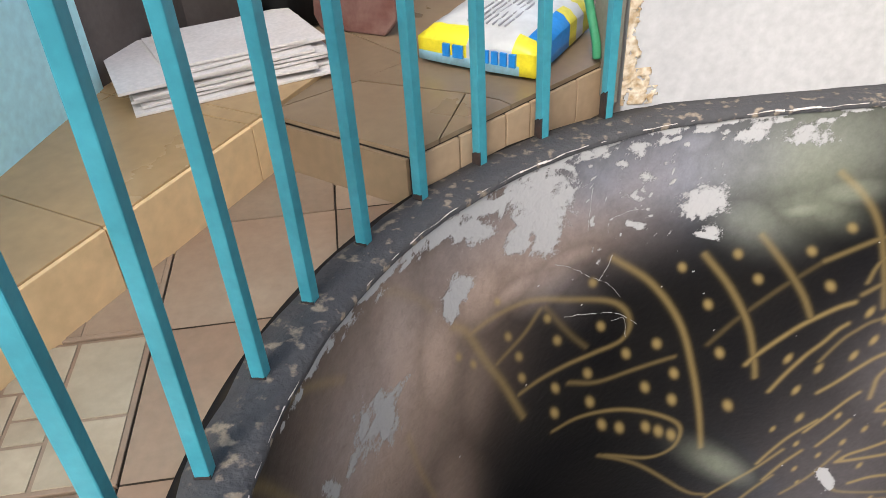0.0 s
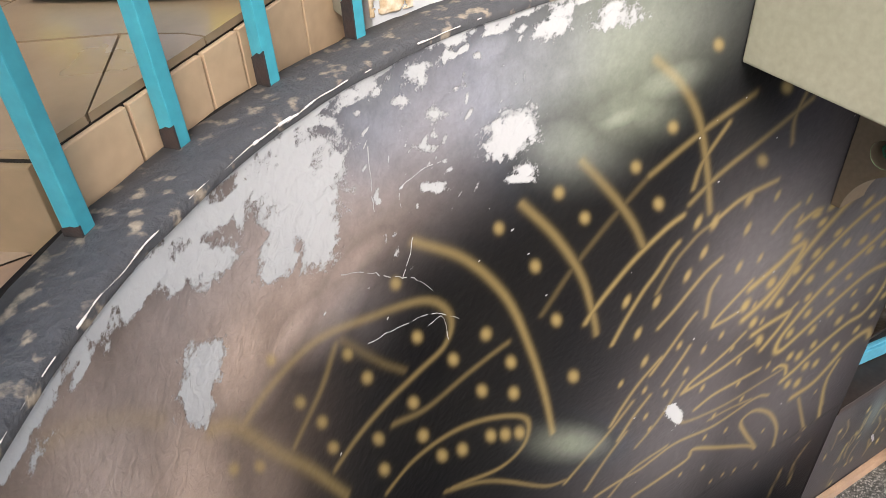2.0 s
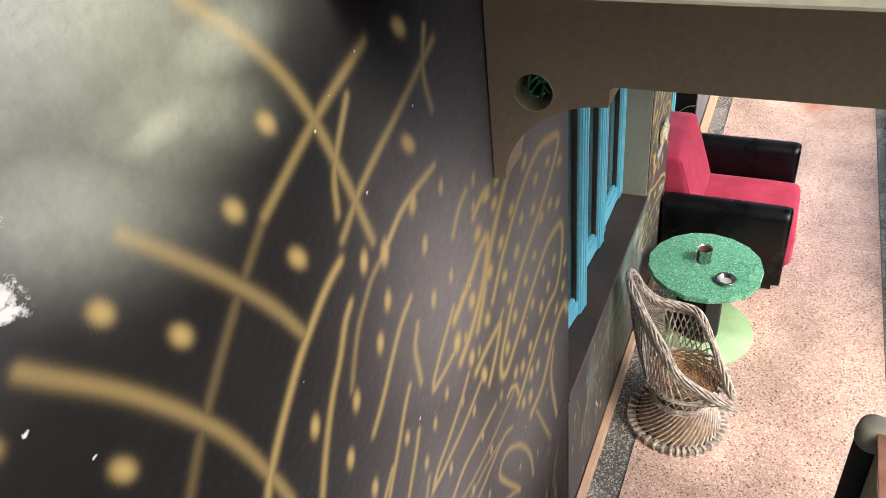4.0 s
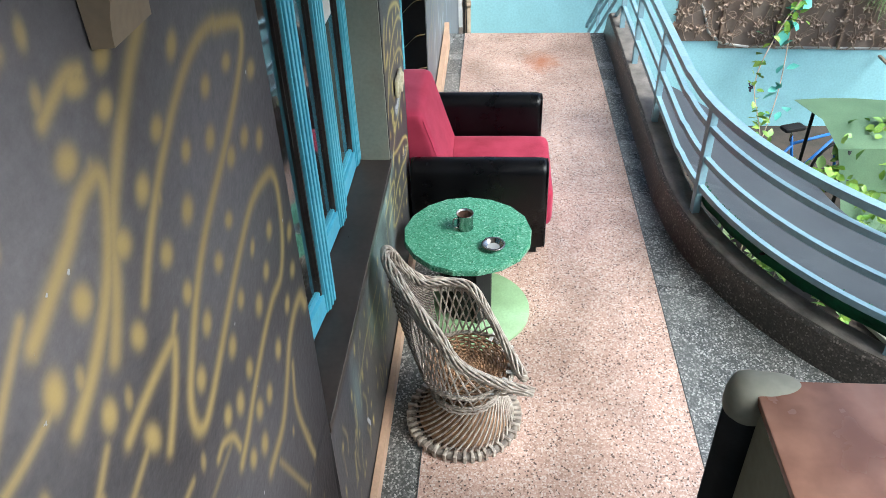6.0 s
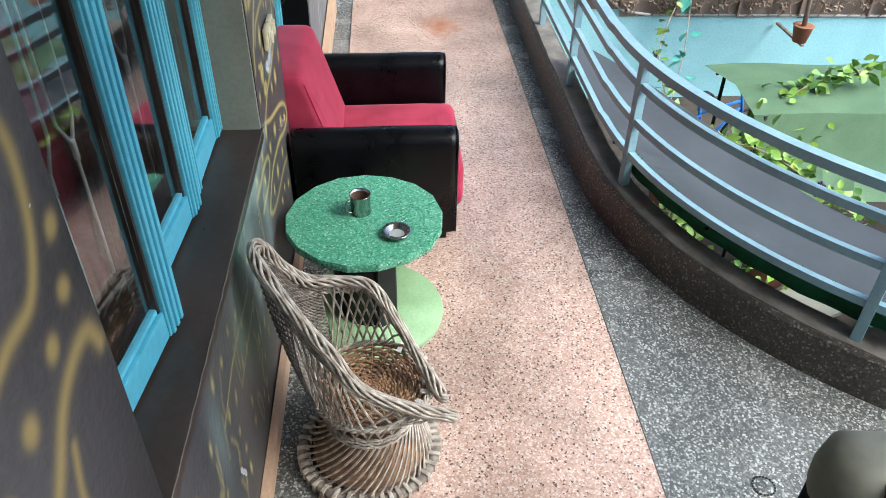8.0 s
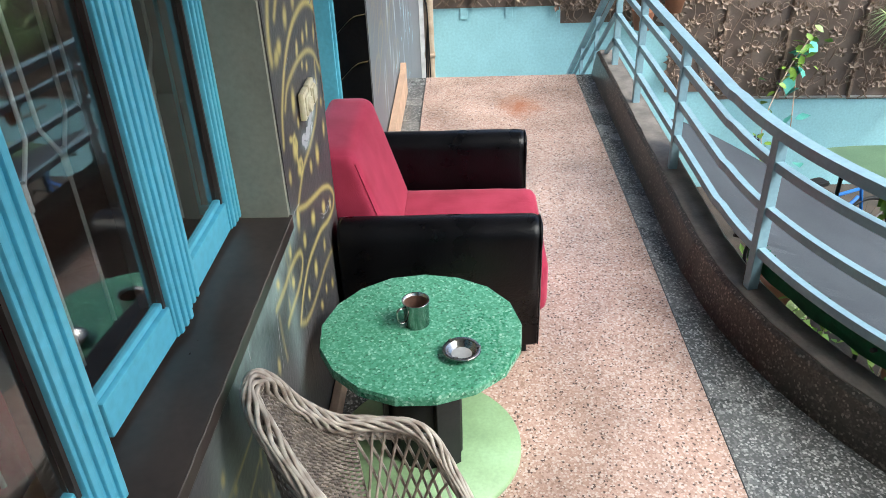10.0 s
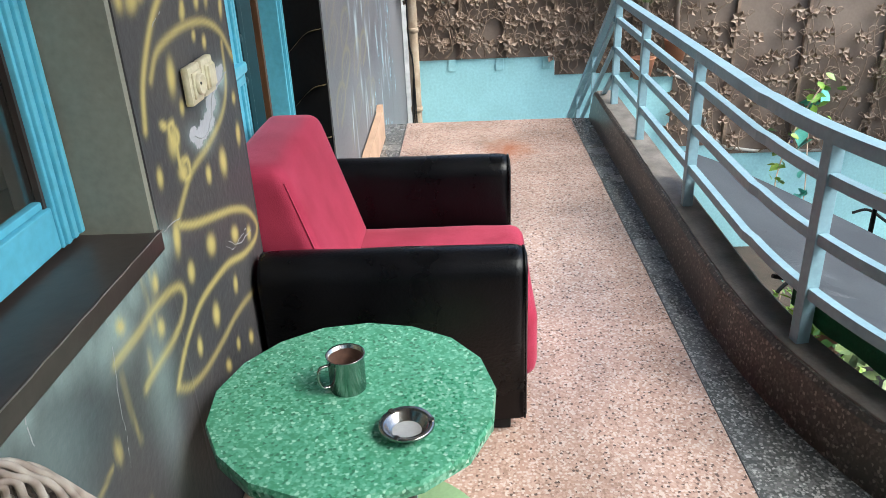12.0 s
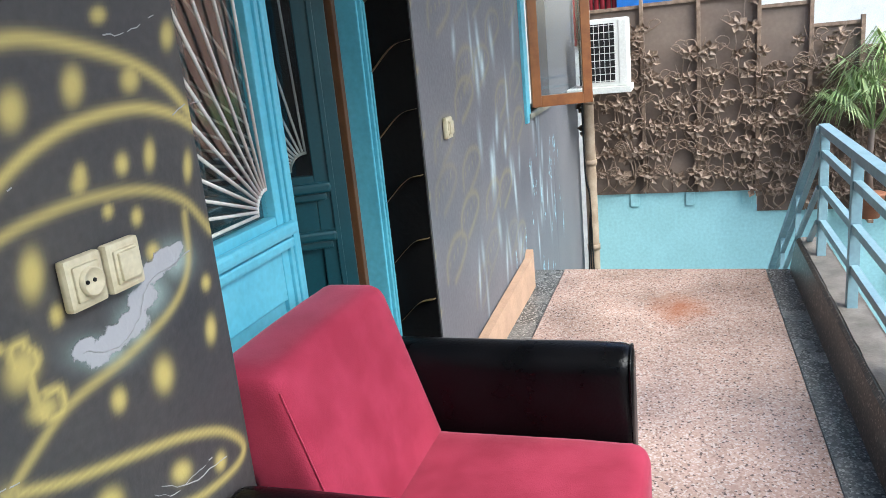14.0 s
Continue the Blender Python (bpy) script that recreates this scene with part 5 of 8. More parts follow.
rows = [[bm.verts.new((*kerb_point(KL * k / 80, o + 0.006 * noise.noise((k * 0.7, o * 20, 3))), z)) for o, z in ((0.082, 0.185), (0.084, 0.195), (0.200, 0.196), (0.203, 0.185))] for k in range(81)]
for A, B in zip(rows, rows[1:]):
    for k in range(3):
        bm.faces.new((A[k], A[k + 1], B[k + 1], B[k]))
bmesh.ops.recalc_face_normals(bm, faces=bm.faces[:])
structure("kerb_top", bm, M_KERBTOP, "worn top of the curved kerb, coloured paler for skylight and sheen", category="kerb")
structure("ceiling", box((2.52, 0.15, 3.06), (8.9, 2.2, 3.25)), M_CEIL, "plain plastered gallery ceiling", category="ceiling")

drain = tagged(new("floor_drain"), "small round floor drain with a ring of dark holes", "drain")
drain.matrix_basis = pose(3.682, 0.25, -0.004)
part("cover", lathe([(0.0, 0.003), (0.040, 0.003), (0.046, 0.0)], 32), M_GREY, drain)
for k in range(20):
    a = 2 * math.pi * k / 20
    part("hole", box((0.036, -0.0035, 0.003), (0.043, 0.0035, 0.0045), 0.0, pose(0, 0, 0, 0, 0, math.degrees(a))), M_BLACK, drain)

# stair under the walker, plain
bm = bmesh.new()
for k in range(1, 11):
    add_box(bm, (3.14 - 0.25 * k, 1.05, 0.0), (3.14 - 0.25 * (k - 1), 1.86, 0.176 * k))
add_box(bm, (0.14, 1.05, 0), (0.8, 1.80, 2.05))
for k in range(1, 9):
    add_box(bm, (0.13, 1.05 - 0.25 * k, 0.0), (1.10, 1.05 - 0.25 * (k - 1), 2.05 + 0.17 * k))
structure("stair", bm, M_GREY, "grey terrazzo winding stair", category="stair")

# pedestal at the stair's foot
ped = thing("stair_pedestal", (2.2, 0.75, 0), "cream pedestal at the stair foot with a brown marble cap", "pedestal")
part("body", box((-0.25, -0.3, 0), (0.405, 0.275, 1.632), 0.004), M_CREAM, ped)
part("marble_cap", box((-0.27, -0.32, 1.632), (0.412, 0.285, 1.65), 0.003), M_MARBLE, ped, "veined brown marble slab")
part("corner_bead", tube([(0.405, 0.285, 0.0), (0.405, 0.285, 1.585)], 0.043, sides=24), M_BLACK, ped, "black rounded corner column")
bm = bmesh.new()
add_lathe(bm, [(0.043, 1.575), (0.0455, 1.59), (0.0465, 1.615), (0.043, 1.640), (0.030, 1.656), (0.0, 1.660)], 32, (0.405, 0.285, 0))
for v in bm.verts:
    d = v.co.y - 0.285
    v.co.y = 0.285 + (d * 2.6 if d < 0 else d)
    v.co += 0.0035 * Vector((noise.noise(v.co * 38), noise.noise(v.co * 38 + Vector((9, 0, 0))), 0.7 * noise.noise(v.co * 30 + Vector((0, 7, 0)))))
part("corner_cap", bm, M_JAMB, ped, "beige rounded cap with small dents", smooth=True)

# skirting board
structure("baseboard", box((3.0, 2.005, 0.0), (5.38, 2.036, 0.09), 0.003), M_PEACH, "peach painted skirting board", category="skirting")
structure("baseboard_far", prism([(6.80, 0.0), (8.46, 0.0), (8.46, 0.24), (8.40, 0.20), (7.2, 0.15), (6.80, 0.13)], 1.985, 2.03, "y"), M_PEACH, "worn peach skirting board at the far wall", category="skirting")

# ---- window with three sashes ----
structure("window_sill", box((3.067, 2.036, 0.90), (4.70, 2.30, 0.945), 0.004), M_SILL, "glossy dark brown window sill", category="sill")
# pale line along the edge, with the highlight drawn in as colour
structure("sill_edge", tube([(3.07 + 0.0408 * k, 2.0345 + 0.001 * math.sin(k * 2.3), 0.9445) for k in range(41)], 0.0013, sides=6), M_KERBTOP, "thin pale edge of the sill, with its highlight put in as colour", category="sill")
structure("window_reveal_far", box((4.682, 2.044, 0.945), (4.704, 2.30, 2.35)), M_JAMB, "olive-grey window reveal", category="reveal")
structure("window_reveal_near", box((3.06, 2.044, 0.945), (3.072, 2.30, 2.35)), M_JAMB, "dark window reveal", category="reveal")
win = tagged(new("window_1"), "sky-blue wooden window with three sashes, one ajar", "window", "", "structure")
win.matrix_basis = pose(3.072, 2.20, 0.945)


def moulded_stile(bm, lo, hi, face, grooves=3):
    """A stile or rail with raised beads along it; face: -1 looks to the gallery."""
    add_box(bm, lo, hi, 0.003)
    long = 2 if hi[2] - lo[2] > hi[0] - lo[0] else 0
    wide = 0 if long == 2 else 2
    w = hi[wide] - lo[wide]
    for g in range(grooves):
        c = lo[wide] + w * (0.18 + 0.64 * g / max(1, grooves - 1))
        a, b = list(lo), list(hi)
        a[wide], b[wide] = c - w * 0.09, c + w * 0.09
        a[1], b[1] = (lo[1] - 0.008, lo[1] + 0.006)
        a[long] += 0.004
        b[long] -= 0.004
        add_box(bm, a, b, 0.003)


def sash(at, width, turn, height=1.36, hinge_side=0.085):
    h = part("sash", box((0, 0, 0), (0.001, 0.001, 0.001)), M_BLUE, win)
    h.matrix_basis = pose(at[0], at[1], at[2], 0, 0, turn)
    st = 0.085
    for x, w in ((0, hinge_side), (width - st, st)):
        bm = bmesh.new()
        moulded_stile(bm, (x, -0.02, 0), (x + w, 0.025, height), -1)
        part("stile", bm, M_BLUE, h)
    for z in (0, height - 0.09):
        bm = bmesh.new()
        add_box(bm, (st, -0.016, z), (width - st, 0.022, z + 0.085), 0.004)
        add_box(bm, (st, -0.004, z + 0.085), (width - st, 0.018, z + 0.10), 0.003)
        part("rail", bm, M_BLUE, h)
    bm = bmesh.new()
    for x in (hinge_side, width - st - 0.009):
        add_box(bm, (x, -0.008, 0.085), (x + 0.009, 0.052, height - 0.085))
    part("bead", bm, M_SILL, h, "dark brown glazing bead")
    g = part("pane", box((st + 0.01, 0.004, 0.09), (width - st - 0.01, 0.008, height - 0.09)), M_GLASS, h, "reflecting clear glass")
    g.visible_shadow = False
    return h


s1 = sash((0.01, 0.012, 0.012), 0.575, -7.0)
s2 = sash((0.625, 0.02, 0.012), 0.485, -3.5, hinge_side=0.05)
s3 = sash((1.115, 0.005, 0.012), 0.49, 0.0)
bm = bmesh.new()
for x0, x1 in ((-0.0, 0.03), (1.59, 1.628)):
    add_box(bm, (x0, 0.03, 0), (x1, 0.10, 1.40), 0.003)
add_box(bm, (0, 0.03, 1.37), (1.61, 0.10, 1.405), 0.003)
part("frame", bm, M_BLUE, win)
part("inner_sill", box((0.03, 0.05, 0.0), (1.59, 0.10, 0.025), 0.003), M_WOODDK, win, "dark varnished inner sill")
part("hinge", tube([(1.60, -0.012, 0.18), (1.60, -0.012, 0.30)], 0.007, sides=10), M_TEAL, win)
part("notice", box((0.13, -0.012, 0.78), (0.26, -0.010, 1.00)), M_PAPER, s3, "white paper stuck to the glass")
bm = bmesh.new()
for k in range(10):
    x = 0.08 + 0.165 * k
    add_tube(bm, [(x, 0.14, 0.03), (x, 0.14, 0.42)], 0.005, sides=6)
    add_tube(bm, [(x, 0.14, 0.40), (x, 0.14, 0.46)], 0.009, sides=6)
    for q in (-1, 1):
        add_tube(bm, [(x, 0.14, 0.44), (x + q * 0.055, 0.14, 0.52), (x + q * 0.075, 0.14, 1.37)], 0.005, sides=6)
grille = part("grille", bm, M_GRILLE, win, "white iron grille of rods forking upwards")

# dim room behind window and door; the dimness is in the colours
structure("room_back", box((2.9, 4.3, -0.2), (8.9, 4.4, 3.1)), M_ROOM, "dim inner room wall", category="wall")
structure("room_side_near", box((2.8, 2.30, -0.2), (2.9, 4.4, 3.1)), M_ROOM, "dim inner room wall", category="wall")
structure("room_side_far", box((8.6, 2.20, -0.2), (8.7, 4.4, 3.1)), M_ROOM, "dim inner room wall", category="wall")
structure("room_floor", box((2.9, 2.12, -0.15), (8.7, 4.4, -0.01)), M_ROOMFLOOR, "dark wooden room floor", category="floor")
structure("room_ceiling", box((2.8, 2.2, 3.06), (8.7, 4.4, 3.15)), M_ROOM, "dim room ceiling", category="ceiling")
bm = bmesh.new()
prev = None
for k in range(90):
    x = 3.0 + 1.05 * k / 89
    y = 2.48 + 0.025 * math.sin(k * 0.95) + 0.01 * math.sin(k * 2.3)
    cur = [bm.verts.new((x, y, -0.008)), bm.verts.new((x + 0.01 * math.sin(k), y, 2.4))]
    if prev:
        bm.faces.new((prev[0], cur[0], cur[1], prev[1])).smooth = True
    prev = cur
r = bmesh.ops.solidify(bm, geom=bm.faces[:], thickness=0.003)
tagged(mesh_object("curtain", bm, M_CURTAIN), "maroon curtain hanging in folds behind the window", "curtain")

# ---- double door: one leaf closed, one open inwards ----
door = tagged(new("door_1"), "sky-blue panelled double door, one leaf standing open inwards", "door", "", "structure")
door.matrix_basis = pose(5.38, 2.20, 0.0)
bm = bmesh.new()
add_box(bm, (1.335, 0.02, 0.0), (1.41, 0.11, 2.45), 0.004)
for x in (1.345, 1.372):
    add_box(bm, (x, 0.006, 0.0), (x + 0.016, 0.022, 2.44), 0.003)
part("frame", bm, M_BLUE, door)
part("frame", box((0.0, -0.03, 0.0), (0.04, 0.06, 2.45), 0.004), M_BLUE, door)
part("frame", box((0.04, -0.03, 2.37), (1.332, 0.06, 2.45), 0.004), M_BLUE, door)
part("inner_stop", box((1.300, 0.10, 0.0), (1.334, 0.15, 2.36), 0.004), M_WOODDK, door, "dark varnished wooden door stop")
part("cable", tube(bezier([(1.418, -0.05, 2.4), (1.412, -0.048, 1.4), (1.425, -0.05, 0.9), (1.43, -0.052, 0.5), (1.415, -0.05, 0.0)], 6), 0.004, sides=6), M_CABLE, door, "thin pale cable along the frame")


def leaf(at, turn, mat, wide=0.63, side=1):
    h = part("leaf", box((0, 0, 0), (0.001, 0.001, 0.001)), mat, door)
    h.matrix_basis = pose(*at, 0, 0, turn)
    for x in (0, wide - 0.12):
        bm = bmesh.new()
        add_box(bm, (x, -0.022, 0), (x + 0.12, 0.022, 2.35), 0.004)
        add_box(bm, (x + 0.035, -0.032, 0.02), (x + 0.055, -0.02, 2.33), 0.003)
        add_box(bm, (x + 0.07, -0.030, 0.02), (x + 0.085, -0.02, 2.33), 0.003)
        add_box(bm, (x + 0.045, 0.02, 0.02), (x + 0.065, 0.032, 2.33), 0.003)
        part("stile", bm, mat, h)
    bm = bmesh.new()
    add_box(bm, (0.12, -0.02, 0.80), (wide - 0.12, 0.02, 1.05), 0.004)
    add_box(bm, (0.06, -0.05, 0.985), (wide - 0.05, -0.02, 1.025), 0.012)
    add_box(bm, (0.08, -0.042, 0.95), (wide - 0.07, -0.02, 0.98), 0.008)
    for z in (0.80, 0.985):
        add_box(bm, (0.06, 0.02, z), (wide - 0.05, 0.055, z + 0.04), 0.012)
        add_box(bm, (0.08, 0.02, z - 0.03), (wide - 0.07, 0.040, z), 0.008)
    part("lock_rail", bm, mat, h)
    bm = bmesh.new()
    add_box(bm, (0.12, -0.02, 0), (wide - 0.12, 0.02, 0.18), 0.004)
    part("bottom_rail", bm, mat, h)
    bm = bmesh.new()
    add_box(bm, (0.12, -0.008, 0.18), (wide - 0.12, 0.008, 0.80))
    add_box(bm, (0.16, -0.016, 0.24), (wide - 0.16, 0.0, 0.72), 0.01)
    part("panel", bm, mat, h)
    bm = bmesh.new()
    add_box(bm, (0.12, -0.02, 2.22), (wide - 0.12, 0.02, 2.35), 0.004)
    part("top_rail", bm, mat, h)
    pn = part("pane", box((0.12, 0.004, 1.05), (wide - 0.12, 0.008, 2.22)), M_GLASS, h, "dark reflecting glass")
    pn.visible_shadow = False
    bm = bmesh.new()
    cx = wide - 0.135 if side > 0 else 0.135
    for k in range(11):
        a = radians(92 + 86 * k / 10) if side > 0 else radians(2 + 86 * k / 10)
        L = min(1.18 / max(1e-3, math.sin(a)), (wide - 0.25) / max(1e-3, abs(math.cos(a))))
        add_tube(bm, [(cx + 0.06 * math.cos(a), -0.012, 1.07 + 0.06 * math.sin(a)), (cx + L * math.cos(a), -0.012, 1.06 + L * math.sin(a))], 0.005, sides=6)
    arcp = [(cx + 0.065 * math.cos(radians(92 + 86 * k / 8)) * (1 if side > 0 else -1), -0.012, 1.07 + 0.065 * math.sin(radians(92 + 86 * k / 8))) for k in range(9)]
    add_tube(bm, arcp, 0.006, sides=6)
    part("grille", bm, M_GRILLE, h, "white sunburst iron grille")
    return h


leaf((0.04, 0.03, 0.012), 0, M_BLUE, side=1)
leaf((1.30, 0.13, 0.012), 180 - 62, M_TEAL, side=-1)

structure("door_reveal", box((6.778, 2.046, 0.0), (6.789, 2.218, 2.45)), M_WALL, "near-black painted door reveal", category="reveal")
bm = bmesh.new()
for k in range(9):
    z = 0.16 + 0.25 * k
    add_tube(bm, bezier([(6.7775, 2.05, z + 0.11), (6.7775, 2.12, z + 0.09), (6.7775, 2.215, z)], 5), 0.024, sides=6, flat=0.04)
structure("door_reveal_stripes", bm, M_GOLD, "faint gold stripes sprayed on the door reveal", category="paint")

# ---- casement window and air conditioner at the far end ----
win2 = tagged(new("window_2"), "wooden casement window standing open over the stair", "window", "", "structure")
win2.matrix_basis = pose(8.80, 2.04, 1.02)
bm = bmesh.new()
add_box(bm, (-0.07, -0.02, -0.05), (0.0, 0.0, 1.3), 0.003)
add_box(bm, (-0.0, -0.02, 0.0), (0.04, 0.10, 1.28), 0.003)
part("frame", bm, M_BLUE, win2)
part("sill", box((0.0, -0.03, -0.03), (0.9, 0.12, 0.0), 0.003), M_JAMB, win2)
cas = part("casement", box((0, 0, 0), (0.001, 0.001, 0.001)), M_WOOD, win2)
cas.matrix_basis = pose(0.10, -0.02, 0.03, 0, 0, -68)
for x in (0, 0.33):
    part("stile", box((x, -0.02, 0), (x + 0.06, 0.02, 1.2), 0.004), M_WOOD, cas)
for z in (0, 1.13):
    part("rail", box((0.06, -0.02, z), (0.33, 0.02, z + 0.07), 0.004), M_WOOD, cas)
pn = part("pane", box((0.06, -0.003, 0.07), (0.33, 0.003, 1.13)), M_GLASS, cas)
pn.visible_shadow = False
part("net_curtain", box((0.3, 0.12, 0.0), (0.85, 0.125, 1.25)), M_PAPER, win2, "pale net curtain")

ac = thing("air_conditioner", (10.55, 2.03, 1.03), "white outdoor air conditioner with a black grid on a wall shelf", "air conditioner")
part("body", box((0.0, -0.50, 0.0), (0.32, -0.16, 0.54), 0.012), M_AC, ac)
part("fan_recess", box((-0.004, -0.40, 0.04), (0.002, -0.19, 0.50), 0.002), M_BLACK, ac)
bm = bmesh.new()
for k in range(9):
    add_box(bm, (-0.012, -0.40, 0.045 + 0.055 * k), (-0.006, -0.19, 0.050 + 0.055 * k))
for k in range(6):
    add_box(bm, (-0.014, -0.40 + 0.041 * k, 0.04), (-0.008, -0.396 + 0.041 * k, 0.50))
part("grid", bm, M_AC, ac)
part("side_panel", box((-0.006, -0.49, 0.02), (0.0, -0.43, 0.52), 0.002), M_AC, ac)
part("shelf", box((-0.06, -0.52, -0.05), (0.35, 0.0, -0.0), 0.004), M_AC, ac, "grey metal shelf")
pipe = thing("drain_pipe", (11.06, 1.93, -2.2), "weathered beige pipe up the wall corner", "pipe")
part("pipe", tube([(0, 0, 0), (0.005, 0, 1.5), (-0.004, 0, 3.1), (0, 0, 5.1)], 0.052, sides=16), M_PIPE, pipe)
for z in (1.7, 2.5, 3.05):
    part("collar", tube([(0, 0, z), (0, 0, z + 0.05)], 0.06, sides=16), M_PIPE, pipe)
bm = bmesh.new()
for k in range(3):
    add_tube(bm, bezier([(-0.07 + 0.01 * k, 0.03 * k - 0.02, 0.6), (-0.075, 0.02 * k, 1.6), (-0.06 + 0.012 * k, 0.01, 2.2), (-0.09, 0.04, 2.6), (-0.06, 0.02 * k, 4.5)], 6), 0.007, sides=6)
part("cables", bm, M_BLACK, pipe, "dark cables beside the pipe")

# sockets and switch
def socket(at, label, kinds):
    t = thing("wall_socket", at, label, "socket")
    for i, k in enumerate(kinds):
        x = 0.094 * i
        part("plate", box((x, -0.020, 0), (x + 0.083, 0.0, 0.088), 0.008), M_IVORY, t)
        part("inset", box((x + 0.012, -0.025, 0.014), (x + 0.071, -0.018, 0.074), 0.004), M_IVORY, t)
        if k == "s":
            bm = bmesh.new()
            add_lathe(bm, [(0.0, 0.002), (0.017, 0.002), (0.021, 0.010), (0.024, 0.010), (0.024, 0.0)], 24)
            bmesh.ops.transform(bm, matrix=pose(x + 0.0415, -0.0245, 0.044, 90), verts=bm.verts)
            part("well", bm, M_IVORY, t, smooth=True)
            for d in (-0.008, 0.008):
                part("pin_hole", tube([(x + 0.0415 + d, -0.0285, 0.044), (x + 0.0415 + d, -0.0255, 0.044)], 0.0035, sides=10), M_BLACK, t)
        else:
            part("rocker", box((x + 0.018, -0.030, 0.020), (x + 0.065, -0.018, 0.070), 0.002, pose(0, 0, 0)), M_IVORY, t)
    return t


socket((4.958, 2.036, 1.132), "aged ivory double plate, socket beside a switch, on the painted pier", "sw")
socket((7.03, 2.036, 1.115), "small aged ivory switch on the far wall", "w")

# ---- railing ----
rail = thing("railing", (0, 0, 0), "pale steel-blue metal railing with four rails on the kerb", "railing")
posts = []
straight = 8.82 - KX
for px in (8.44, 7.62, 6.58):
    posts.append((8.82 - px))
posts += [straight + KR * 0.185, straight + KR * 0.82, straight + KR * 1.4]
for z, h, w in ((0.86, 0.042, 0.05), (0.735, 0.036, 0.03), (0.545, 0.036, 0.03), (0.36, 0.036, 0.03)):
    bm = bmesh.new()
    rows = []
    ds = [0.33 + (KL - 0.4) * k / 100 for k in range(101)]
    for d in ds:
        a, b = kerb_point(d, 0.14 - w / 2), kerb_point(d, 0.14 + w / 2)
        rows.append([bm.verts.new((*a, z)), bm.verts.new((*a, z + h)), bm.verts.new((*b, z + h)), bm.verts.new((*b, z))])
    for A, B in zip(rows, rows[1:]):
        for k in range(4):
            bm.faces.new((A[k], A[(k + 1) % 4], B[(k + 1) % 4], B[k]))
    bm.faces.new(rows[0]), bm.faces.new(rows[-1])
    bmesh.ops.recalc_face_normals(bm, faces=bm.faces[:])
    part("rail", bm, M_RAIL, rail)
for d in posts:
    x, y = kerb_point(d, 0.14)
    b = kerb_point(d + 0.01, 0.14)
    a = math.degrees(math.atan2(b[1] - y, b[0] - x))
    part("post", box((-0.022, -0.022, 0.186), (0.022, 0.022, 0.875), 0.003, pose(x, y, 0, 0, 0, a)), M_RAIL, rail)

# descending rail of the garden stair
srail = thing("stair_railing", (0, 0, 0), "pale blue railing going down beside the garden stair", "railing")
for dz, w in ((0.0, 0.03), (-0.13, 0.018), (-0.31, 0.018), (-0.5, 0.018)):
    part("rail", tube([(8.44, 0.42, 0.88 + dz), (11.1, 0.40, -0.78 + dz)], w, sides=4, twist=0.785), M_RAIL, srail)
for k in range(1, 4):
    x, z = 8.44 + 0.8 * k, 0.88 - 0.5 * k
    part("post", tube([(x, 0.42 - 0.005 * k, z - 1.05), (x, 0.42 - 0.005 * k, z)], 0.02, sides=4, twist=0.785), M_RAIL, srail)
bm = bmesh.new()
for k in range(1, 13):
    add_box(bm, (8.82 + 0.19 * (k - 1), 0.40, -2.2), (8.82 + 0.19 * k, 2.03, -0.17 * k))
structure("garden_stair", bm, M_GREY, "terrazzo stair going down to the garden", category="stair")


# ---- armchair ----
def arm_profile(w, h):
    """Outline across an arm: straight sides and a rolled top."""
    pts = [(0, 0.06), (w, 0.06)]
    for k in range(13):
        a = math.pi * k / 12
        pts.append((w / 2 + (w / 2 + 0.012) * math.cos(a), h - w * 0.5 + w * 0.5 * math.sin(a)))
    return pts


chair = thing("armchair", (5.20, 1.24, 0.0), "low crimson armchair with black leatherette arms against the wall", "armchair")
for x0 in (0.0, 0.855):
    bm = bmesh.new()
    prof = arm_profile(0.135, 0.618)
    rows = []
    for y, k in ((0.0, 0.62), (0.004, 0.76), (0.012, 0.88), (0.025, 0.96), (0.042, 1.0), (0.14, 1.0), (0.25, 1.0), (0.38, 1.0), (0.5, 1.0), (0.63, 1.0), (0.76, 1.0), (0.775, 0.95)):
        rows.append([bm.verts.new((x0 + 0.0675 + (a - 0.0675) * k, y, b if b < 0.1 else b - 0.07 * (1 - k) * (b / 0.645) ** 6 + 0.004 * noise.noise((x0 + 3 * a, y * 9, b * 8)))) for a, b in prof])
    n = len(prof)
    for A, B in zip(rows, rows[1:]):
        for k in range(n):
            bm.faces.new((A[k], A[(k + 1) % n], B[(k + 1) % n], B[k])).smooth = k > 1
    bm.faces.new(rows[0]), bm.faces.new(rows[-1])
    bmesh.ops.recalc_face_normals(bm, faces=bm.faces[:])
    arm = part("armrest", bm, M_LEATHER, chair, "black leatherette armrest with creased rolled top")
    add = bmesh.new()
    add_tube(add, [(x0 + 0.0675 + (a - 0.0675) * 0.92, 0.008, b if b < 0.1 else b - 0.006 * (b / 0.645) ** 6) for a, b in prof], 0.0035, sides=6, closed=True)
    part("piping", add, M_LEATHER, arm)
    for y in (0.05, 0.70):
        part("foot", box((x0 + 0.03, y, 0.0), (x0 + 0.10, y + 0.06, 0.06), 0.006), M_BLACK, chair)


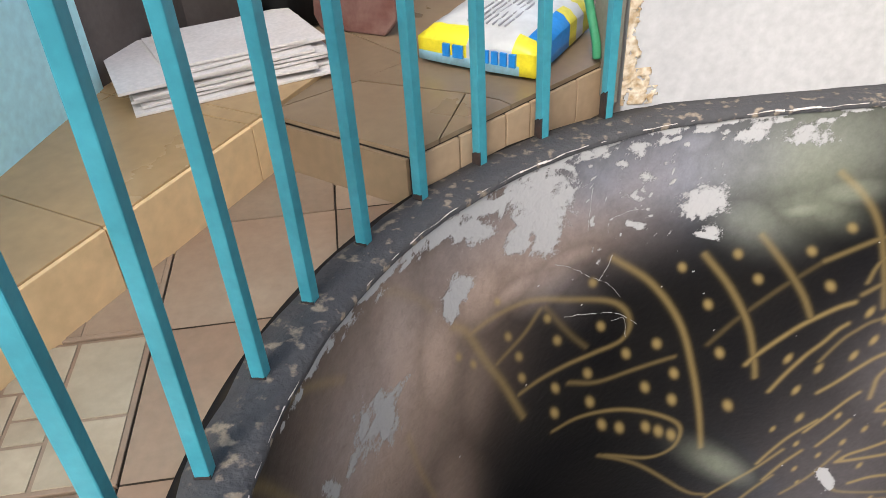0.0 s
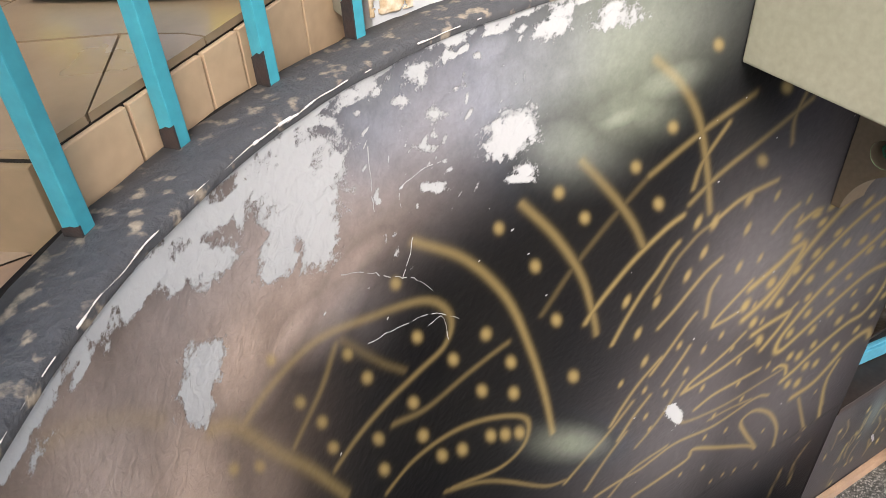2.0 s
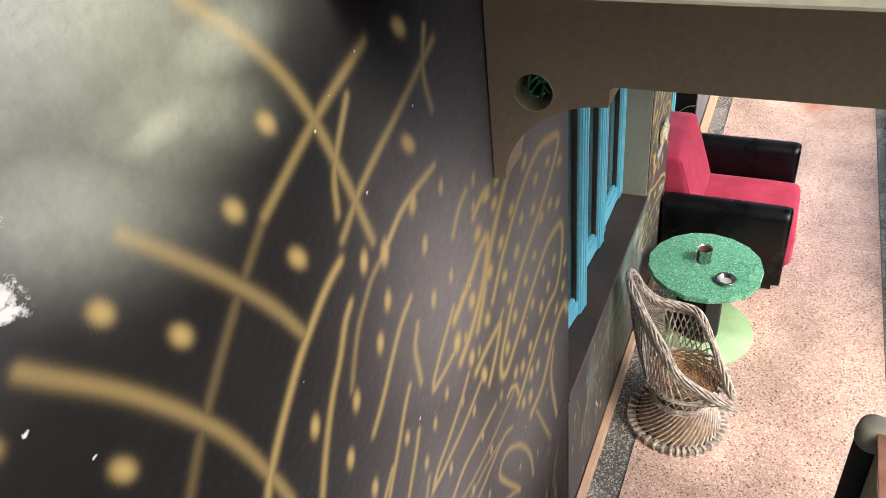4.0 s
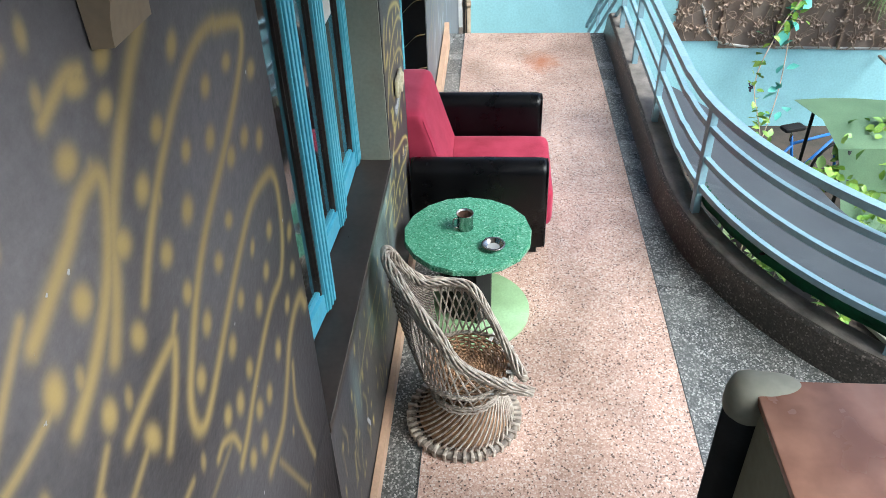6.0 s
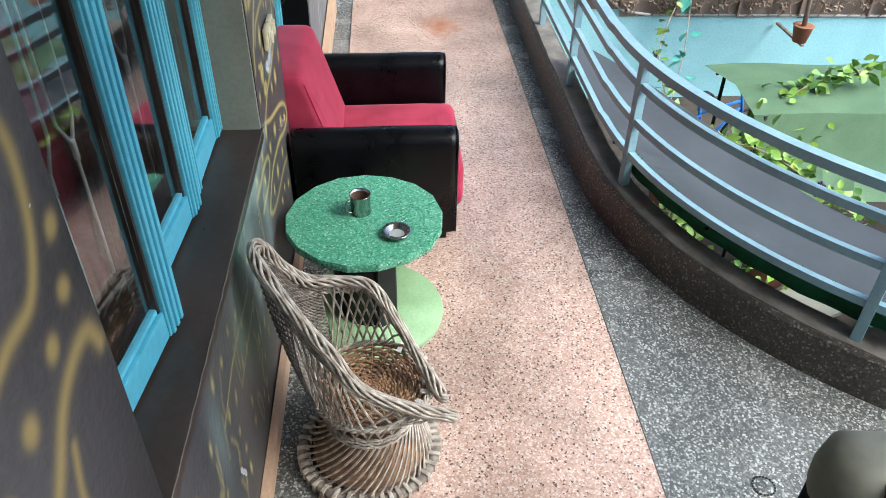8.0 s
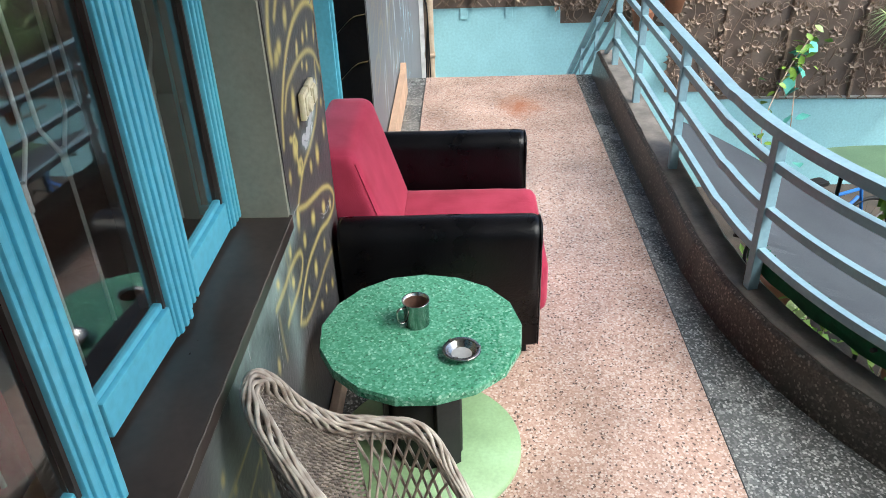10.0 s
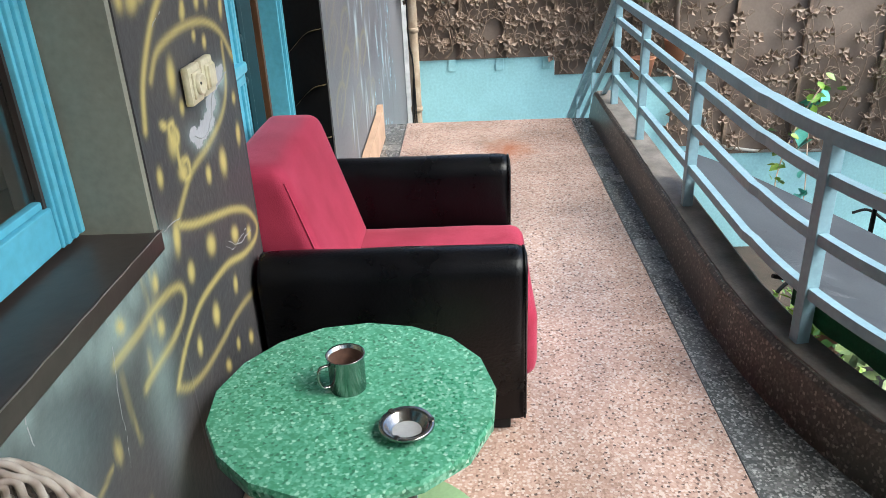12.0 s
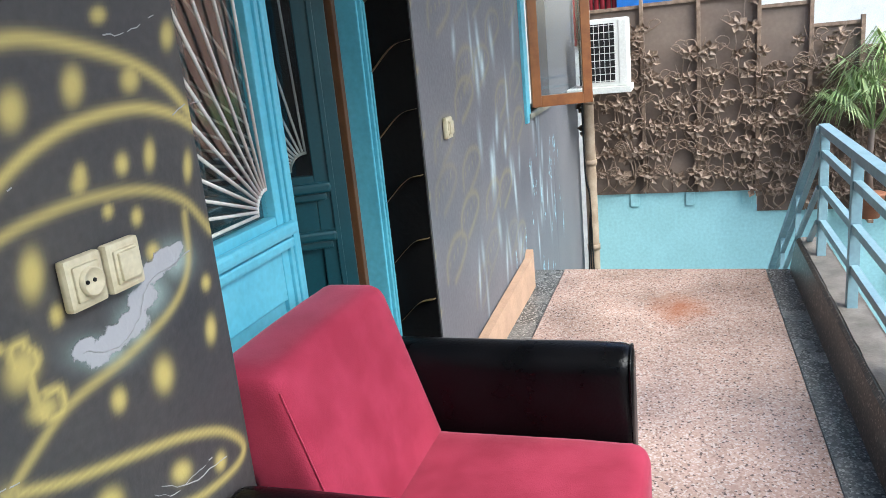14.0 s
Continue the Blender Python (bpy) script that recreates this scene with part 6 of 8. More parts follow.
def cushion(lo, hi, round_, puff, mat, name, parent, label=""):
    """A padded block: rounded edges and a slightly swollen top."""
    bm = bmesh.new()
    add_box(bm, lo, hi)
    bmesh.ops.subdivide_edges(bm, edges=bm.edges[:], cuts=15, use_grid_fill=True)
    mid = Vector([(a + b) / 2 for a, b in zip(lo, hi)])
    half = Vector([(b - a) / 2 for a, b in zip(lo, hi)])
    for v in bm.verts:
        d = v.co - mid
        d = Vector([math.copysign(half[i] * (1 - max(0.0, 1 - abs(d[i]) / half[i]) ** 1.9), d[i]) for i in range(3)])
        q = [max(-1, min(1, d[i] / half[i])) for i in range(3)]
        inner = Vector([max(-half[i] + round_, min(half[i] - round_, d[i])) for i in range(3)])
        e = d - inner
        if e.length > 1e-6:
            e = e.normalized() * round_
        d2 = inner + e
        d2.z += puff * (1 - q[0] ** 2) * (1 - q[1] ** 2) * (1 if q[2] > 0 else -0.3)
        v.co = mid + d2 + Vector((0, 0, 0.003 * noise.noise((v.co.x * 9, v.co.y * 9, v.co.z * 9))))
    return part(name, bm, mat, parent, label, smooth=True)


cushion((0.137, -0.045, 0.10), (0.853, 0.62, 0.365), 0.055, 0.012, M_PINKFAB, "seat", chair, "crimson upholstered seat with a worn patch")
back = cushion((0.188, -0.055, 0.0), (0.848, 0.145, 0.505), 0.042, 0.006, M_PINKFAB, "backrest", chair, "crimson upholstered backrest leaning back")
for v in back.data.vertices:
    v.co.y += 0.31 * v.co.z
back.matrix_basis = pose(0, 0.612, 0.325)
part("back_piping", tube([(0.198, 0.612 - 0.043 + 0.31 * z, 0.325 + z) for z in (0.05, 0.2, 0.35, 0.46)], 0.0025, sides=6), M_PINKFAB, chair)
part("base", box((0.13, 0.02, 0.06), (0.86, 0.74, 0.12), 0.005), M_BLACK, chair)

# ---- round table ----
table = thing("side_table", (4.69, 1.675, 0.0), "round cable-drum table with green flecked vinyl top", "table")
sides = 17
bm = bmesh.new()
rim = [(0.326 * (1 + 0.006 * math.sin(5 * a)) * math.cos(a), 0.326 * (1 + 0.006 * math.sin(5 * a)) * math.sin(a)) for a in (2 * math.pi * k / sides for k in range(sides))]
rows = [[bm.verts.new((x * q, y * q, z)) for x, y in rim] for q, z in ((0.97, 0.492), (1.0, 0.494), (1.004, 0.515), (0.992, 0.526))]
for A, B in zip(rows, rows[1:]):
    for k in range(sides):
        bm.faces.new((A[k], A[(k + 1) % sides], B[(k + 1) % sides], B[k]))
bm.faces.new(rows[0][::-1]), bm.faces.new(rows[-1])
part("tabletop", bm, M_GREENTOP, table, "green flecked vinyl stretched over a round board")
bm = lathe([(0.0, 0.0), (0.325, 0.0), (0.33, 0.006), (0.33, 0.022), (0.324, 0.03), (0.0, 0.03)], 48)
part("base", bm, M_PALEGREEN, table, "pale green painted round base")
bm = lathe([(0.0, 0.03), (0.13, 0.03), (0.13, 0.492), (0.0, 0.492)], 10)
part("drum", bm, M_BLACK, table, "dark drum core")
for a in (-35, 100, 215):
    part("slat", box((0.128, -0.045, 0.03), (0.145, 0.045, 0.492), 0.002, pose(0, 0, 0, 0, 0, a)), M_RAIL if a == -35 else M_BLACK, table)

cup = thing("steel_mug", (4.722, 1.69, 0.526), "stainless steel mug with brown coffee stains inside", "mug")
part("body", lathe([(0.0, 0.0), (0.038, 0.0), (0.041, 0.003), (0.042, 0.088), (0.0445, 0.091), (0.0445, 0.093), (0.0405, 0.091), (0.039, 0.006), (0.0, 0.006)], 40), M_STEEL, cup)
part("coffee_stain", lathe([(0.0, 0.0075), (0.0375, 0.0075), (0.0392, 0.010), (0.0398, 0.082)], 32), M_COFFEE, cup, "brown coffee residue")
hd = bezier([(-0.041, 0.0, 0.076), (-0.062, 0.0, 0.074), (-0.069, 0.0, 0.05), (-0.06, 0.0, 0.024), (-0.041, 0.0, 0.020)], 6)
handle = part("handle", tube(hd, 0.0045, sides=8, flat=0.7), M_STEEL, cup, smooth=True)
handle.matrix_basis = pose(0, 0, 0, 0, 0, -60)
ash = thing("ashtray", (4.558, 1.545, 0.526), "small round stainless steel ashtray", "ashtray")
part("dish", lathe([(0.0, 0.0), (0.036, 0.0), (0.041, 0.004), (0.046, 0.020), (0.058, 0.024), (0.060, 0.021), (0.057, 0.026), (0.044, 0.0225), (0.036, 0.006), (0.0, 0.005)], 40), M_STEEL, ash)
part("ash", lathe([(0.0, 0.0065), (0.022, 0.0062), (0.034, 0.0058)], 20), M_GREYPRINT, ash, "thin grey ash")
for a in (40, 160, 280):
    part("cigarette_rest", box((0.045, -0.006, 0.0235), (0.060, 0.006, 0.0275), 0.002, pose(0, 0, 0, 0, 0, a)), M_STEEL, ash)

# ---- wicker tub chair ----
wick = thing("wicker_chair", (3.93, 1.67, 0.0), "weathered grey-brown wicker tub chair with woven pedestal", "chair")
# rim: from the front of one arm over the back to the other arm, in the chair's own space
near_arm = [(-0.18, -0.30, 0.375), (-0.188, -0.176, 0.42), (-0.192, 0.0, 0.535), (-0.188, 0.088, 0.69), (-0.155, 0.16, 0.79), (-0.10, 0.24, 0.885), (-0.035, 0.293, 0.94)]
far_arm = [(0.025, 0.305, 0.945), (0.08, 0.29, 0.89), (0.14, 0.25, 0.77), (0.195, 0.19, 0.665), (0.212, 0.09, 0.645), (0.205, -0.02, 0.625), (0.155, -0.10, 0.53), (0.0, -0.207, 0.42), (-0.09, -0.265, 0.36)]
rim_ctrl = near_arm + far_arm
RIM = bezier(rim_ctrl, 10)
NR = len(RIM)


def rim_at(u):
    f = max(0.0, min(0.99999, u)) * (NR - 1)
    i = int(f)
    return RIM[i].lerp(RIM[min(NR - 1, i + 1)], f - i)


bm = bmesh.new()
for k in range(10):
    pts = []
    for i in range(170):
        u = i / 169
        p, q = rim_at(u), rim_at(min(1, u + 0.01))
        d = (q - p).normalized() if (q - p).length > 1e-6 else Vector((1, 0, 0))
        a = Vector((0, 0, 1)).cross(d)
        a = a.normalized() if a.length > 1e-5 else Vector((1, 0, 0))
        b = d.cross(a)
        w = 0.0185 + 0.0025 * math.sin(u * 40)
        ph = u * 17 + k * 2 * math.pi / 10 + 0.25 * math.sin(u * 90 + 2 * k)
        pts.append(p + a * math.cos(ph) * w * 0.9 + b * math.sin(ph) * w)
    add_tube(bm, pts, 0.0054, sides=6)
part("rim", bm, M_WICKER, wick, "thick braided wicker rim")
SEAT_R, SEAT_Z = 0.205, 0.345


def seat_ring(a, r=SEAT_R, z=SEAT_Z, back=0.0):
    return Vector((r * math.cos(a), r * math.sin(a) + back - 0.02, z))


# seat: woven disc, rings and spokes
bm = bmesh.new()
for k in range(17):
    r = 0.018 + 0.0112 * k
    pts = []
    n = 72
    for i in range(n):
        a = 2 * math.pi * i / n
        pts.append((r * math.cos(a), r * math.sin(a) - 0.02, SEAT_Z - 0.022 * (1 - (r / SEAT_R) ** 2) + 0.0045 * (1 if (i // 2 + k) % 2 else -1)))
    add_tube(bm, pts, 0.0052, sides=5, closed=True)
part("seat", bm, M_WICKERDK, wick, "round brown woven wicker seat")["kind"] = "stuff"
bm = bmesh.new()
for k in range(18):
    a = 2 * math.pi * k / 18
    add_tube(bm, [(0.0, -0.02, SEAT_Z - 0.022), (0.1 * math.cos(a), 0.1 * math.sin(a) - 0.02, SEAT_Z - 0.017), (SEAT_R * math.cos(a), SEAT_R * math.sin(a) - 0.02, SEAT_Z + 0.002)], 0.004, sides=5)
part("seat_spokes", bm, M_WICKERDK, wick)["kind"] = "stuff"
bm = bmesh.new()
for j in range(4):
    add_tube(bm, [seat_ring(2 * math.pi * i / 48, SEAT_R + 0.008 * math.cos(i * 1.7 + j * 1.57), SEAT_Z + 0.006 + 0.010 * math.sin(i * 1.7 + j * 1.57)) for i in range(48)], 0.006, sides=5, closed=True)
part("seat_border", bm, M_WICKER, wick)["kind"] = "stuff"
bm = bmesh.new()
for k in range(9):
    a = radians(-150 + 118 * k / 8)
    w = pose(SEAT_R * math.cos(a), SEAT_R * math.sin(a) - 0.02, SEAT_Z + 0.012, 0, 0, math.degrees(a))
    add_box(bm, (-0.03, -0.009, -0.003), (0.022, 0.009, 0.005), 0.002, w @ pose(0, 0, 0, 0, 12 * math.sin(k * 3), 8 * math.sin(k * 5)))
part("wrapping", bm, M_BOARD, wick, "loose pale cane wrapping at the seat's front")["kind"] = "stuff"
# back: dense weave between the rim and the seat; sides: open lattice
bm = bmesh.new()
BU0, BU1 = 0.30, 0.70


def back_point(u, v):
    """u along the rim, v from the seat (0) to the rim (1)."""
    p = rim_at(u)
    a = math.atan2(p.y + 0.02, p.x)
    q = seat_ring(a, SEAT_R, SEAT_Z)
    s = q.lerp(p, v)
    s += Vector((math.cos(a), math.sin(a), 0)) * 0.02 * math.sin(math.pi * v)
    return s


for k in range(33):
    u = BU0 + (BU1 - BU0) * k / 32
    add_tube(bm, [back_point(u, i / 10) for i in range(11)], 0.0036, sides=5)
for j in range(44):
    v = 0.02 + 0.95 * j / 43
    pts = []
    for i in range(97):
        u = BU0 + (BU1 - BU0) * i / 96
        p = back_point(u, v)
        a = math.atan2(p.y + 0.02, p.x)
        o = 0.0045 * math.sin(i * math.pi / 3 + (j % 2) * math.pi)
        pts.append(p + Vector((math.cos(a), math.sin(a), 0)) * o)
    add_tube(bm, pts, 0.0042, sides=4)
part("backrest", bm, M_WICKERSHADE, wick, "densely woven wicker back")["kind"] = "stuff"
bm = bmesh.new()
for lo, hi in ((0.03, 0.31), (0.69, 0.97)):
    for k in range(15):
        u0 = lo + (hi - lo) * k / 14
        for d in (-0.055, 0.055):
            u1 = u0 + d
            if not lo - 0.02 <= u1 <= hi + 0.02:
                continue
            p0 = back_point(u1, 0.0)
            p1 = back_point(u0, 0.97)
            mid = p0.lerp(p1, 0.5)
            add_tube(bm, [p0, mid + Vector((0.012 if mid.x > 0 else -0.012, 0, 0)), p1], 0.0042, sides=5)
part("side_lattice", bm, M_WICKER, wick, "open crossed wicker canes under the arms")["kind"] = "stuff"
bm = bmesh.new()
for lo, hi in ((0.10, 0.33), (0.67, 0.90)):
    for j in range(3):
        add_tube(bm, [back_point(lo + (hi - lo) * i / 40, 0.90 - 0.035 * j) + Vector((0, 0, 0.004 * math.sin(i * 1.6 + j * 3))) for i in range(41)], 0.0055, sides=5)
part("arm_band", bm, M_WICKER, wick)["kind"] = "stuff"
# pedestal: waisted cone of crossed canes
def ped_point(a, v):
    z = 0.03 + (SEAT_Z - 0.04) * v
    r = 0.235 - 0.095 * math.sin(math.pi * min(1.0, v * 0.95) * 0.62) + 0.06 * max(0, v - 0.6) ** 1.2 * 2
    return Vector((r * math.cos(a), r * math.sin(a) - 0.02 * v, z))


bm = bmesh.new()
for k in range(44):
    a = 2 * math.pi * k / 44
    add_tube(bm, [ped_point(a + 0.75 * i / 8, 0.6 * i / 8) for i in range(9)], 0.0048, sides=5)
    add_tube(bm, [ped_point(a + (0.3 if k % 2 else -0.3) * i / 4, 0.6 + 0.4 * i / 4) for i in range(5)], 0.0045, sides=5)
part("pedestal", bm, M_WICKER, wick, "waisted wicker pedestal of crossed canes")["kind"] = "stuff"
bm = bmesh.new()
for v in (0.55, 0.6, 0.65, 0.95):
    add_tube(bm, [ped_point(2 * math.pi * i / 60, v) * 1.015 + Vector((0, 0, 0.004 * math.sin(i * 1.9))) for i in range(60)], 0.006, sides=5, closed=True)
part("waist_band", bm, M_WICKER, wick)["kind"] = "stuff"
bm = lathe([(0.225, 0.006), (0.245, 0.0), (0.262, 0.010), (0.262, 0.028), (0.245, 0.036), (0.226, 0.028), (0.225, 0.006)], 48)
# cone added inside: it closes the view and makes the gaps dark
part("core", lathe([(ped_point(0, v).x * 0.9, ped_point(0, v).z) for v in (0.02, 0.15, 0.3, 0.45, 0.6, 0.7)], 32), M_WICKERDK, wick, "brown cone added inside the pedestal to darken its gaps")
bm = lathe([(0.225, 0.006), (0.245, 0.0), (0.262, 0.010), (0.262, 0.028), (0.245, 0.036), (0.226, 0.028), (0.225, 0.006)], 48)
part("foot_ring", bm, M_WICKERSHADE, wick, "dark foot ring", smooth=True)
bm = bmesh.new()
for k in range(40):
    a = 360 * k / 40
    add_box(bm, (0.220, -0.008, -0.001), (0.268, 0.008, 0.041), 0.004, pose(0, 0, 0, 0, 0, a + 3 * math.sin(k * 7)))
part("foot_wrapping", bm, M_WICKER, wick, "cane wrapping round the foot ring")["kind"] = "stuff"
bm = lathe([(0.0, 0.30), (0.14, 0.30), (0.15, 0.31), (0.0, 0.315)], 24)
part("seat_board", bm, M_WICKERDK, wick)

# ---- upper lobby behind the bars ----
arc_out = [(CX + (RAD + 0.09) * math.cos(radians(a)), CY + (RAD + 0.09) * math.sin(radians(a))) for a in range(100, 181, 5)]
structure("lobby_floor_bed", prism(arc_out + [(CX - RAD - 0.09, -2.4), (-2.6, -2.4), (-2.6, 4.0), (1.0, 4.0)], 3.18, 3.300), M_GROUT, "dirty mortar bed of the lobby floor", category="floor")
# step along the lobby wall and the higher block
ANG = math.degrees(math.atan2(2.037 - 1.357, 0.005 + 0.422))
low = tagged(new("lobby_step"), "low ochre ceramic-tiled step along the lobby wall", "step", "", "structure")
low.matrix_basis = pose(0.005, 2.037, 3.30, 0, 0, ANG)
# local x runs along the riser (towards the block), local y to the wall
for x0, x1 in ((-0.046, 0.0), (-0.50, -0.049), (-0.95, -0.503), (-1.40, -0.953), (-1.70, -1.403)):
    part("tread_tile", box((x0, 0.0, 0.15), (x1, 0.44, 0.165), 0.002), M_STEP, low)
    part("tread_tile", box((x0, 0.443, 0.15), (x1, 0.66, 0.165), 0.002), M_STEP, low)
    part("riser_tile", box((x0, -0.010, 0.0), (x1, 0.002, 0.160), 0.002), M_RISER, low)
part("tread_tile", box((0.003, 0.0, 0.15), (0.33, 0.33, 0.165), 0.002), M_STEP, low)
part("tread_tile", box((0.003, 0.333, 0.15), (0.33, 0.66, 0.165), 0.002), M_STEP, low)
part("core", box((-1.7, 0.004, 0.0), (0.33, 0.66, 0.149)), M_GROUT, low)
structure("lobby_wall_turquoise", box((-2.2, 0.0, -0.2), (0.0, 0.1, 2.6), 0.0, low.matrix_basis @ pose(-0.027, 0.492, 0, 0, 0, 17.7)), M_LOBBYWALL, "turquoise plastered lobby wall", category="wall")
structure("lobby_wall_dark", box((0.0, 0.0, -0.2), (1.5, 0.1, 2.6), 0.0, low.matrix_basis @ pose(-0.025, 0.50, 0, 0, 0, 8)), M_DKBROWN, "dark brown textured lobby wall", category="wall")
blk = tagged(new("lobby_block"), "raised ochre ceramic-tiled block by the railing", "step", "", "structure")
BANG = math.degrees(math.atan2(2.227 - 1.815, 0.907 - 0.352))
blk.matrix_basis = pose(0.352, 1.815, 3.30, 0, 0, BANG)
INV = blk.matrix_basis.inverted()
SIDE = INV @ Vector((0.011, 2.077, 3.30))
SANG = math.degrees(math.atan2(SIDE.y, SIDE.x))
SLEN = math.hypot(SIDE.x, SIDE.y)
# treads: one large cut tile at the corner, a sliver beside it, whole tiles behind
for pts in (((0.0, 0.0), (0.083, 0.0), (0.287, 0.128), (0.15, 0.388), (SIDE.x, SIDE.y)), ((0.088, 0.0), (0.318, 0.0), (0.318, 0.036), (0.290, 0.125)), ((0.322, 0.0), (0.95, 0.0), (0.95, 0.40), (0.157, 0.392), (0.294, 0.130), (0.322, 0.040)), ((SIDE.x, SIDE.y + 0.004), (0.151, 0.392), (0.34, 0.396), (0.34, 0.95), (0.0, 0.95)), ((0.344, 0.398), (0.95, 0.404), (0.95, 0.95), (0.344, 0.95))):
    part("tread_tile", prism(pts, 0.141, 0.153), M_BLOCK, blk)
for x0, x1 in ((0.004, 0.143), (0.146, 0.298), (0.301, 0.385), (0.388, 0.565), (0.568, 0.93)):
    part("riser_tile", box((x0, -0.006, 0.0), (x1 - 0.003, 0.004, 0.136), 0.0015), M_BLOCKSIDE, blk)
# dark tread tone here: the side's shade is in the colour
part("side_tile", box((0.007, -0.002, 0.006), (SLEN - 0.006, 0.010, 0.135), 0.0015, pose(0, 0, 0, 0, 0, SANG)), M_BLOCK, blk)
part("core", prism([(0.004, 0.006), (0.95, 0.006), (0.95, 0.95), (0.004, 0.95), (SIDE.x + 0.008, SIDE.y)], 0.0, 0.1408), M_JOINT, blk)
structure("lobby_wall_back", box((-1.0, 1.04, -0.2), (1.4, 1.12, 2.6), 0.0, blk.matrix_basis), M_DKBROWN, "dark lobby back wall", category="wall")
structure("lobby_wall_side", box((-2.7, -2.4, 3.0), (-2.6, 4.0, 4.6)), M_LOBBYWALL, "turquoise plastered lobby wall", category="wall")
post = thing("corner_board", (0.905, 2.20, 3.45), "thin pale board edge beside the lobby opening", "board")
part("board", box((-0.02, -0.05, -0.09), (0.015, 0.10, 1.6), 0.003), M_JAMB, post)

# railing bars on the ledge
bars = thing("bar_railing", (0, 0, 0), "turquoise painted steel bars standing on the curved ledge", "railing")
for k in range(-1, 9):
    a = math.atan2(1.77 - BY, 0.373 - BX) + (5 - k) * 0.159
    rr = 1.252 + max(0, 2 - k) * 0.02
    x, y = BX + rr * math.cos(a), BY + rr * math.sin(a)
    if y < 0.5:
        continue
    h = box((-0.0125, -0.0125, 3.345), (0.0125, 0.0125, 4.45), 0.0025, pose(x, y, 0, 0, 0, math.degrees(a)))
    lean = 0.022 if k == 1 else 0.012 if k < 1 else -0.008
    for v in h.verts:
        v.co.x += lean * (v.co.z - 3.35) / 1.1
    bar = part("bar", h, M_BAR, bars)
    high = 0.035 if k < 5 else 0.05 + 0.035 * (k - 5)
    foot = prism([(-0.0132, 3.346), (0.0132, 3.346), (0.0132, 3.346 + high * 0.46), (0.006, 3.346 + high * 0.50), (0.0, 3.346 + high * 0.54), (-0.006, 3.346 + high * 0.53), (-0.0132, 3.346 + high * 0.58)], 0.010, 0.0134, "y")
    part("rust_foot", foot, M_RUSTY, bar, "flaking rust at the bar's foot").matrix_basis = pose(x, y, 0, 0, 0, math.degrees(a))
bm = bmesh.new()
add_tube(bm, [(BX + 1.245 * math.cos(math.radians(d)), BY + 1.245 * math.sin(math.radians(d)), 4.46) for d in range(122, 196, 4)], 0.022, sides=8)
part("handrail", bm, M_BAR, bars)

# stack of boards on the step
stack = [(0.14, 0.27, 0.52, 0.36, -38), (0.15, 0.28, 0.50, 0.33, -35), (0.12, 0.27, 0.47, 0.30, -42), (0.15, 0.28, 0.52, 0.33, -36), (0.16, 0.28, 0.49, 0.32, -40), (0.12, 0.31, 0.50, 0.34, -36), (0.19, 0.27, 0.42, 0.30, -33), (0.17, 0.27, 0.36, 0.27, -38)]
for k, (x, y, w, d, r) in enumerate(stack):
    b = thing("board", (0, 0, 0), "thin off-white board lying in a loose stack on the step", "board", "stacked boards")
    b.matrix_basis = low.matrix_basis @ pose(x + 0.05, y - 0.01, 0.166 + 0.0105 * k, 0, 0, r)
    part("sheet", box((-w / 2, -d / 2, 0), (w / 2, d / 2, 0.0075), 0.001), M_BOARD, b)

# plaster sack
sack = thing("plaster_sack", (0, 0, 0), "half-used white plaster sack with yellow and blue print", "sack")
sack.matrix_basis = pose(0.665, 2.375, 3.454, 0, 0, 55)
bm = bmesh.new()
add_box(bm, (-0.21, -0.17, 0), (0.21, 0.17, 0.11))
bmesh.ops.subdivide_edges(bm, edges=bm.edges[:], cuts=15, use_grid_fill=True)
for v in bm.verts:
    qx, qy, qz = v.co.x / 0.21, v.co.y / 0.17, v.co.z / 0.11
    pill = max(0.0, (1 - abs(qx) ** 4) * (1 - abs(qy) ** 4))
    v.co.z = (0.055 + (qz - 0.5) * 0.11 * (0.35 + 0.65 * pill ** 0.5)) if qz > 0.02 else 0.012 * (1 - pill ** 0.5)
    v.co.z += (0.008 * noise.noise((qx * 3, qy * 3, 2)) + 0.004 * noise.noise((qx * 9, qy * 9, 5))) * (1 if qz > 0.3 else 0)
    v.co.x *= 1 - 0.03 * abs(qy) ** 2
    f = v
bm.normal_update()
for f in bm.faces:
    c = f.calc_center_median()
    if c.x < -0.16:
        f.material_index = 2 if c.z < 0.03 else (1 if c.y > 0.03 or -0.135 < c.y < -0.105 else 0)
    if c.y < -0.125:
        f.material_index = 1 if c.x < -0.165 or 0.02 < c.x < 0.08 else (3 if c.x < 0.02 else 0)
    if c.y < -0.125 and c.x > 0.12:
        f.material_index = 1
    f.smooth = True
part("sack_body", bm, [M_BAG, M_YELLOW, M_PALEBLUE, M_BLUEPRINT], sack)
for j in range(7):
    x = -0.14
    for k in range(3):
        w = 0.04 + 0.05 * random.random()
        part("print_line", box((x, 0.05 - 0.018 * j, 0.1085), (x + w, 0.054 - 0.018 * j, 0.1125)), M_GREYPRINT, sack)
        x += w + 0.012
for y, w in ((-0.12, 0.018), (-0.095, 0.018), (-0.07, 0.018), (-0.045, 0.018), (-0.02, 0.018), (0.03, 0.03), (0.07, 0.02)):
    part("print_block", box((-0.216, y, 0.036), (-0.205, y + w, 0.070)), M_BLUEPRINT, sack)

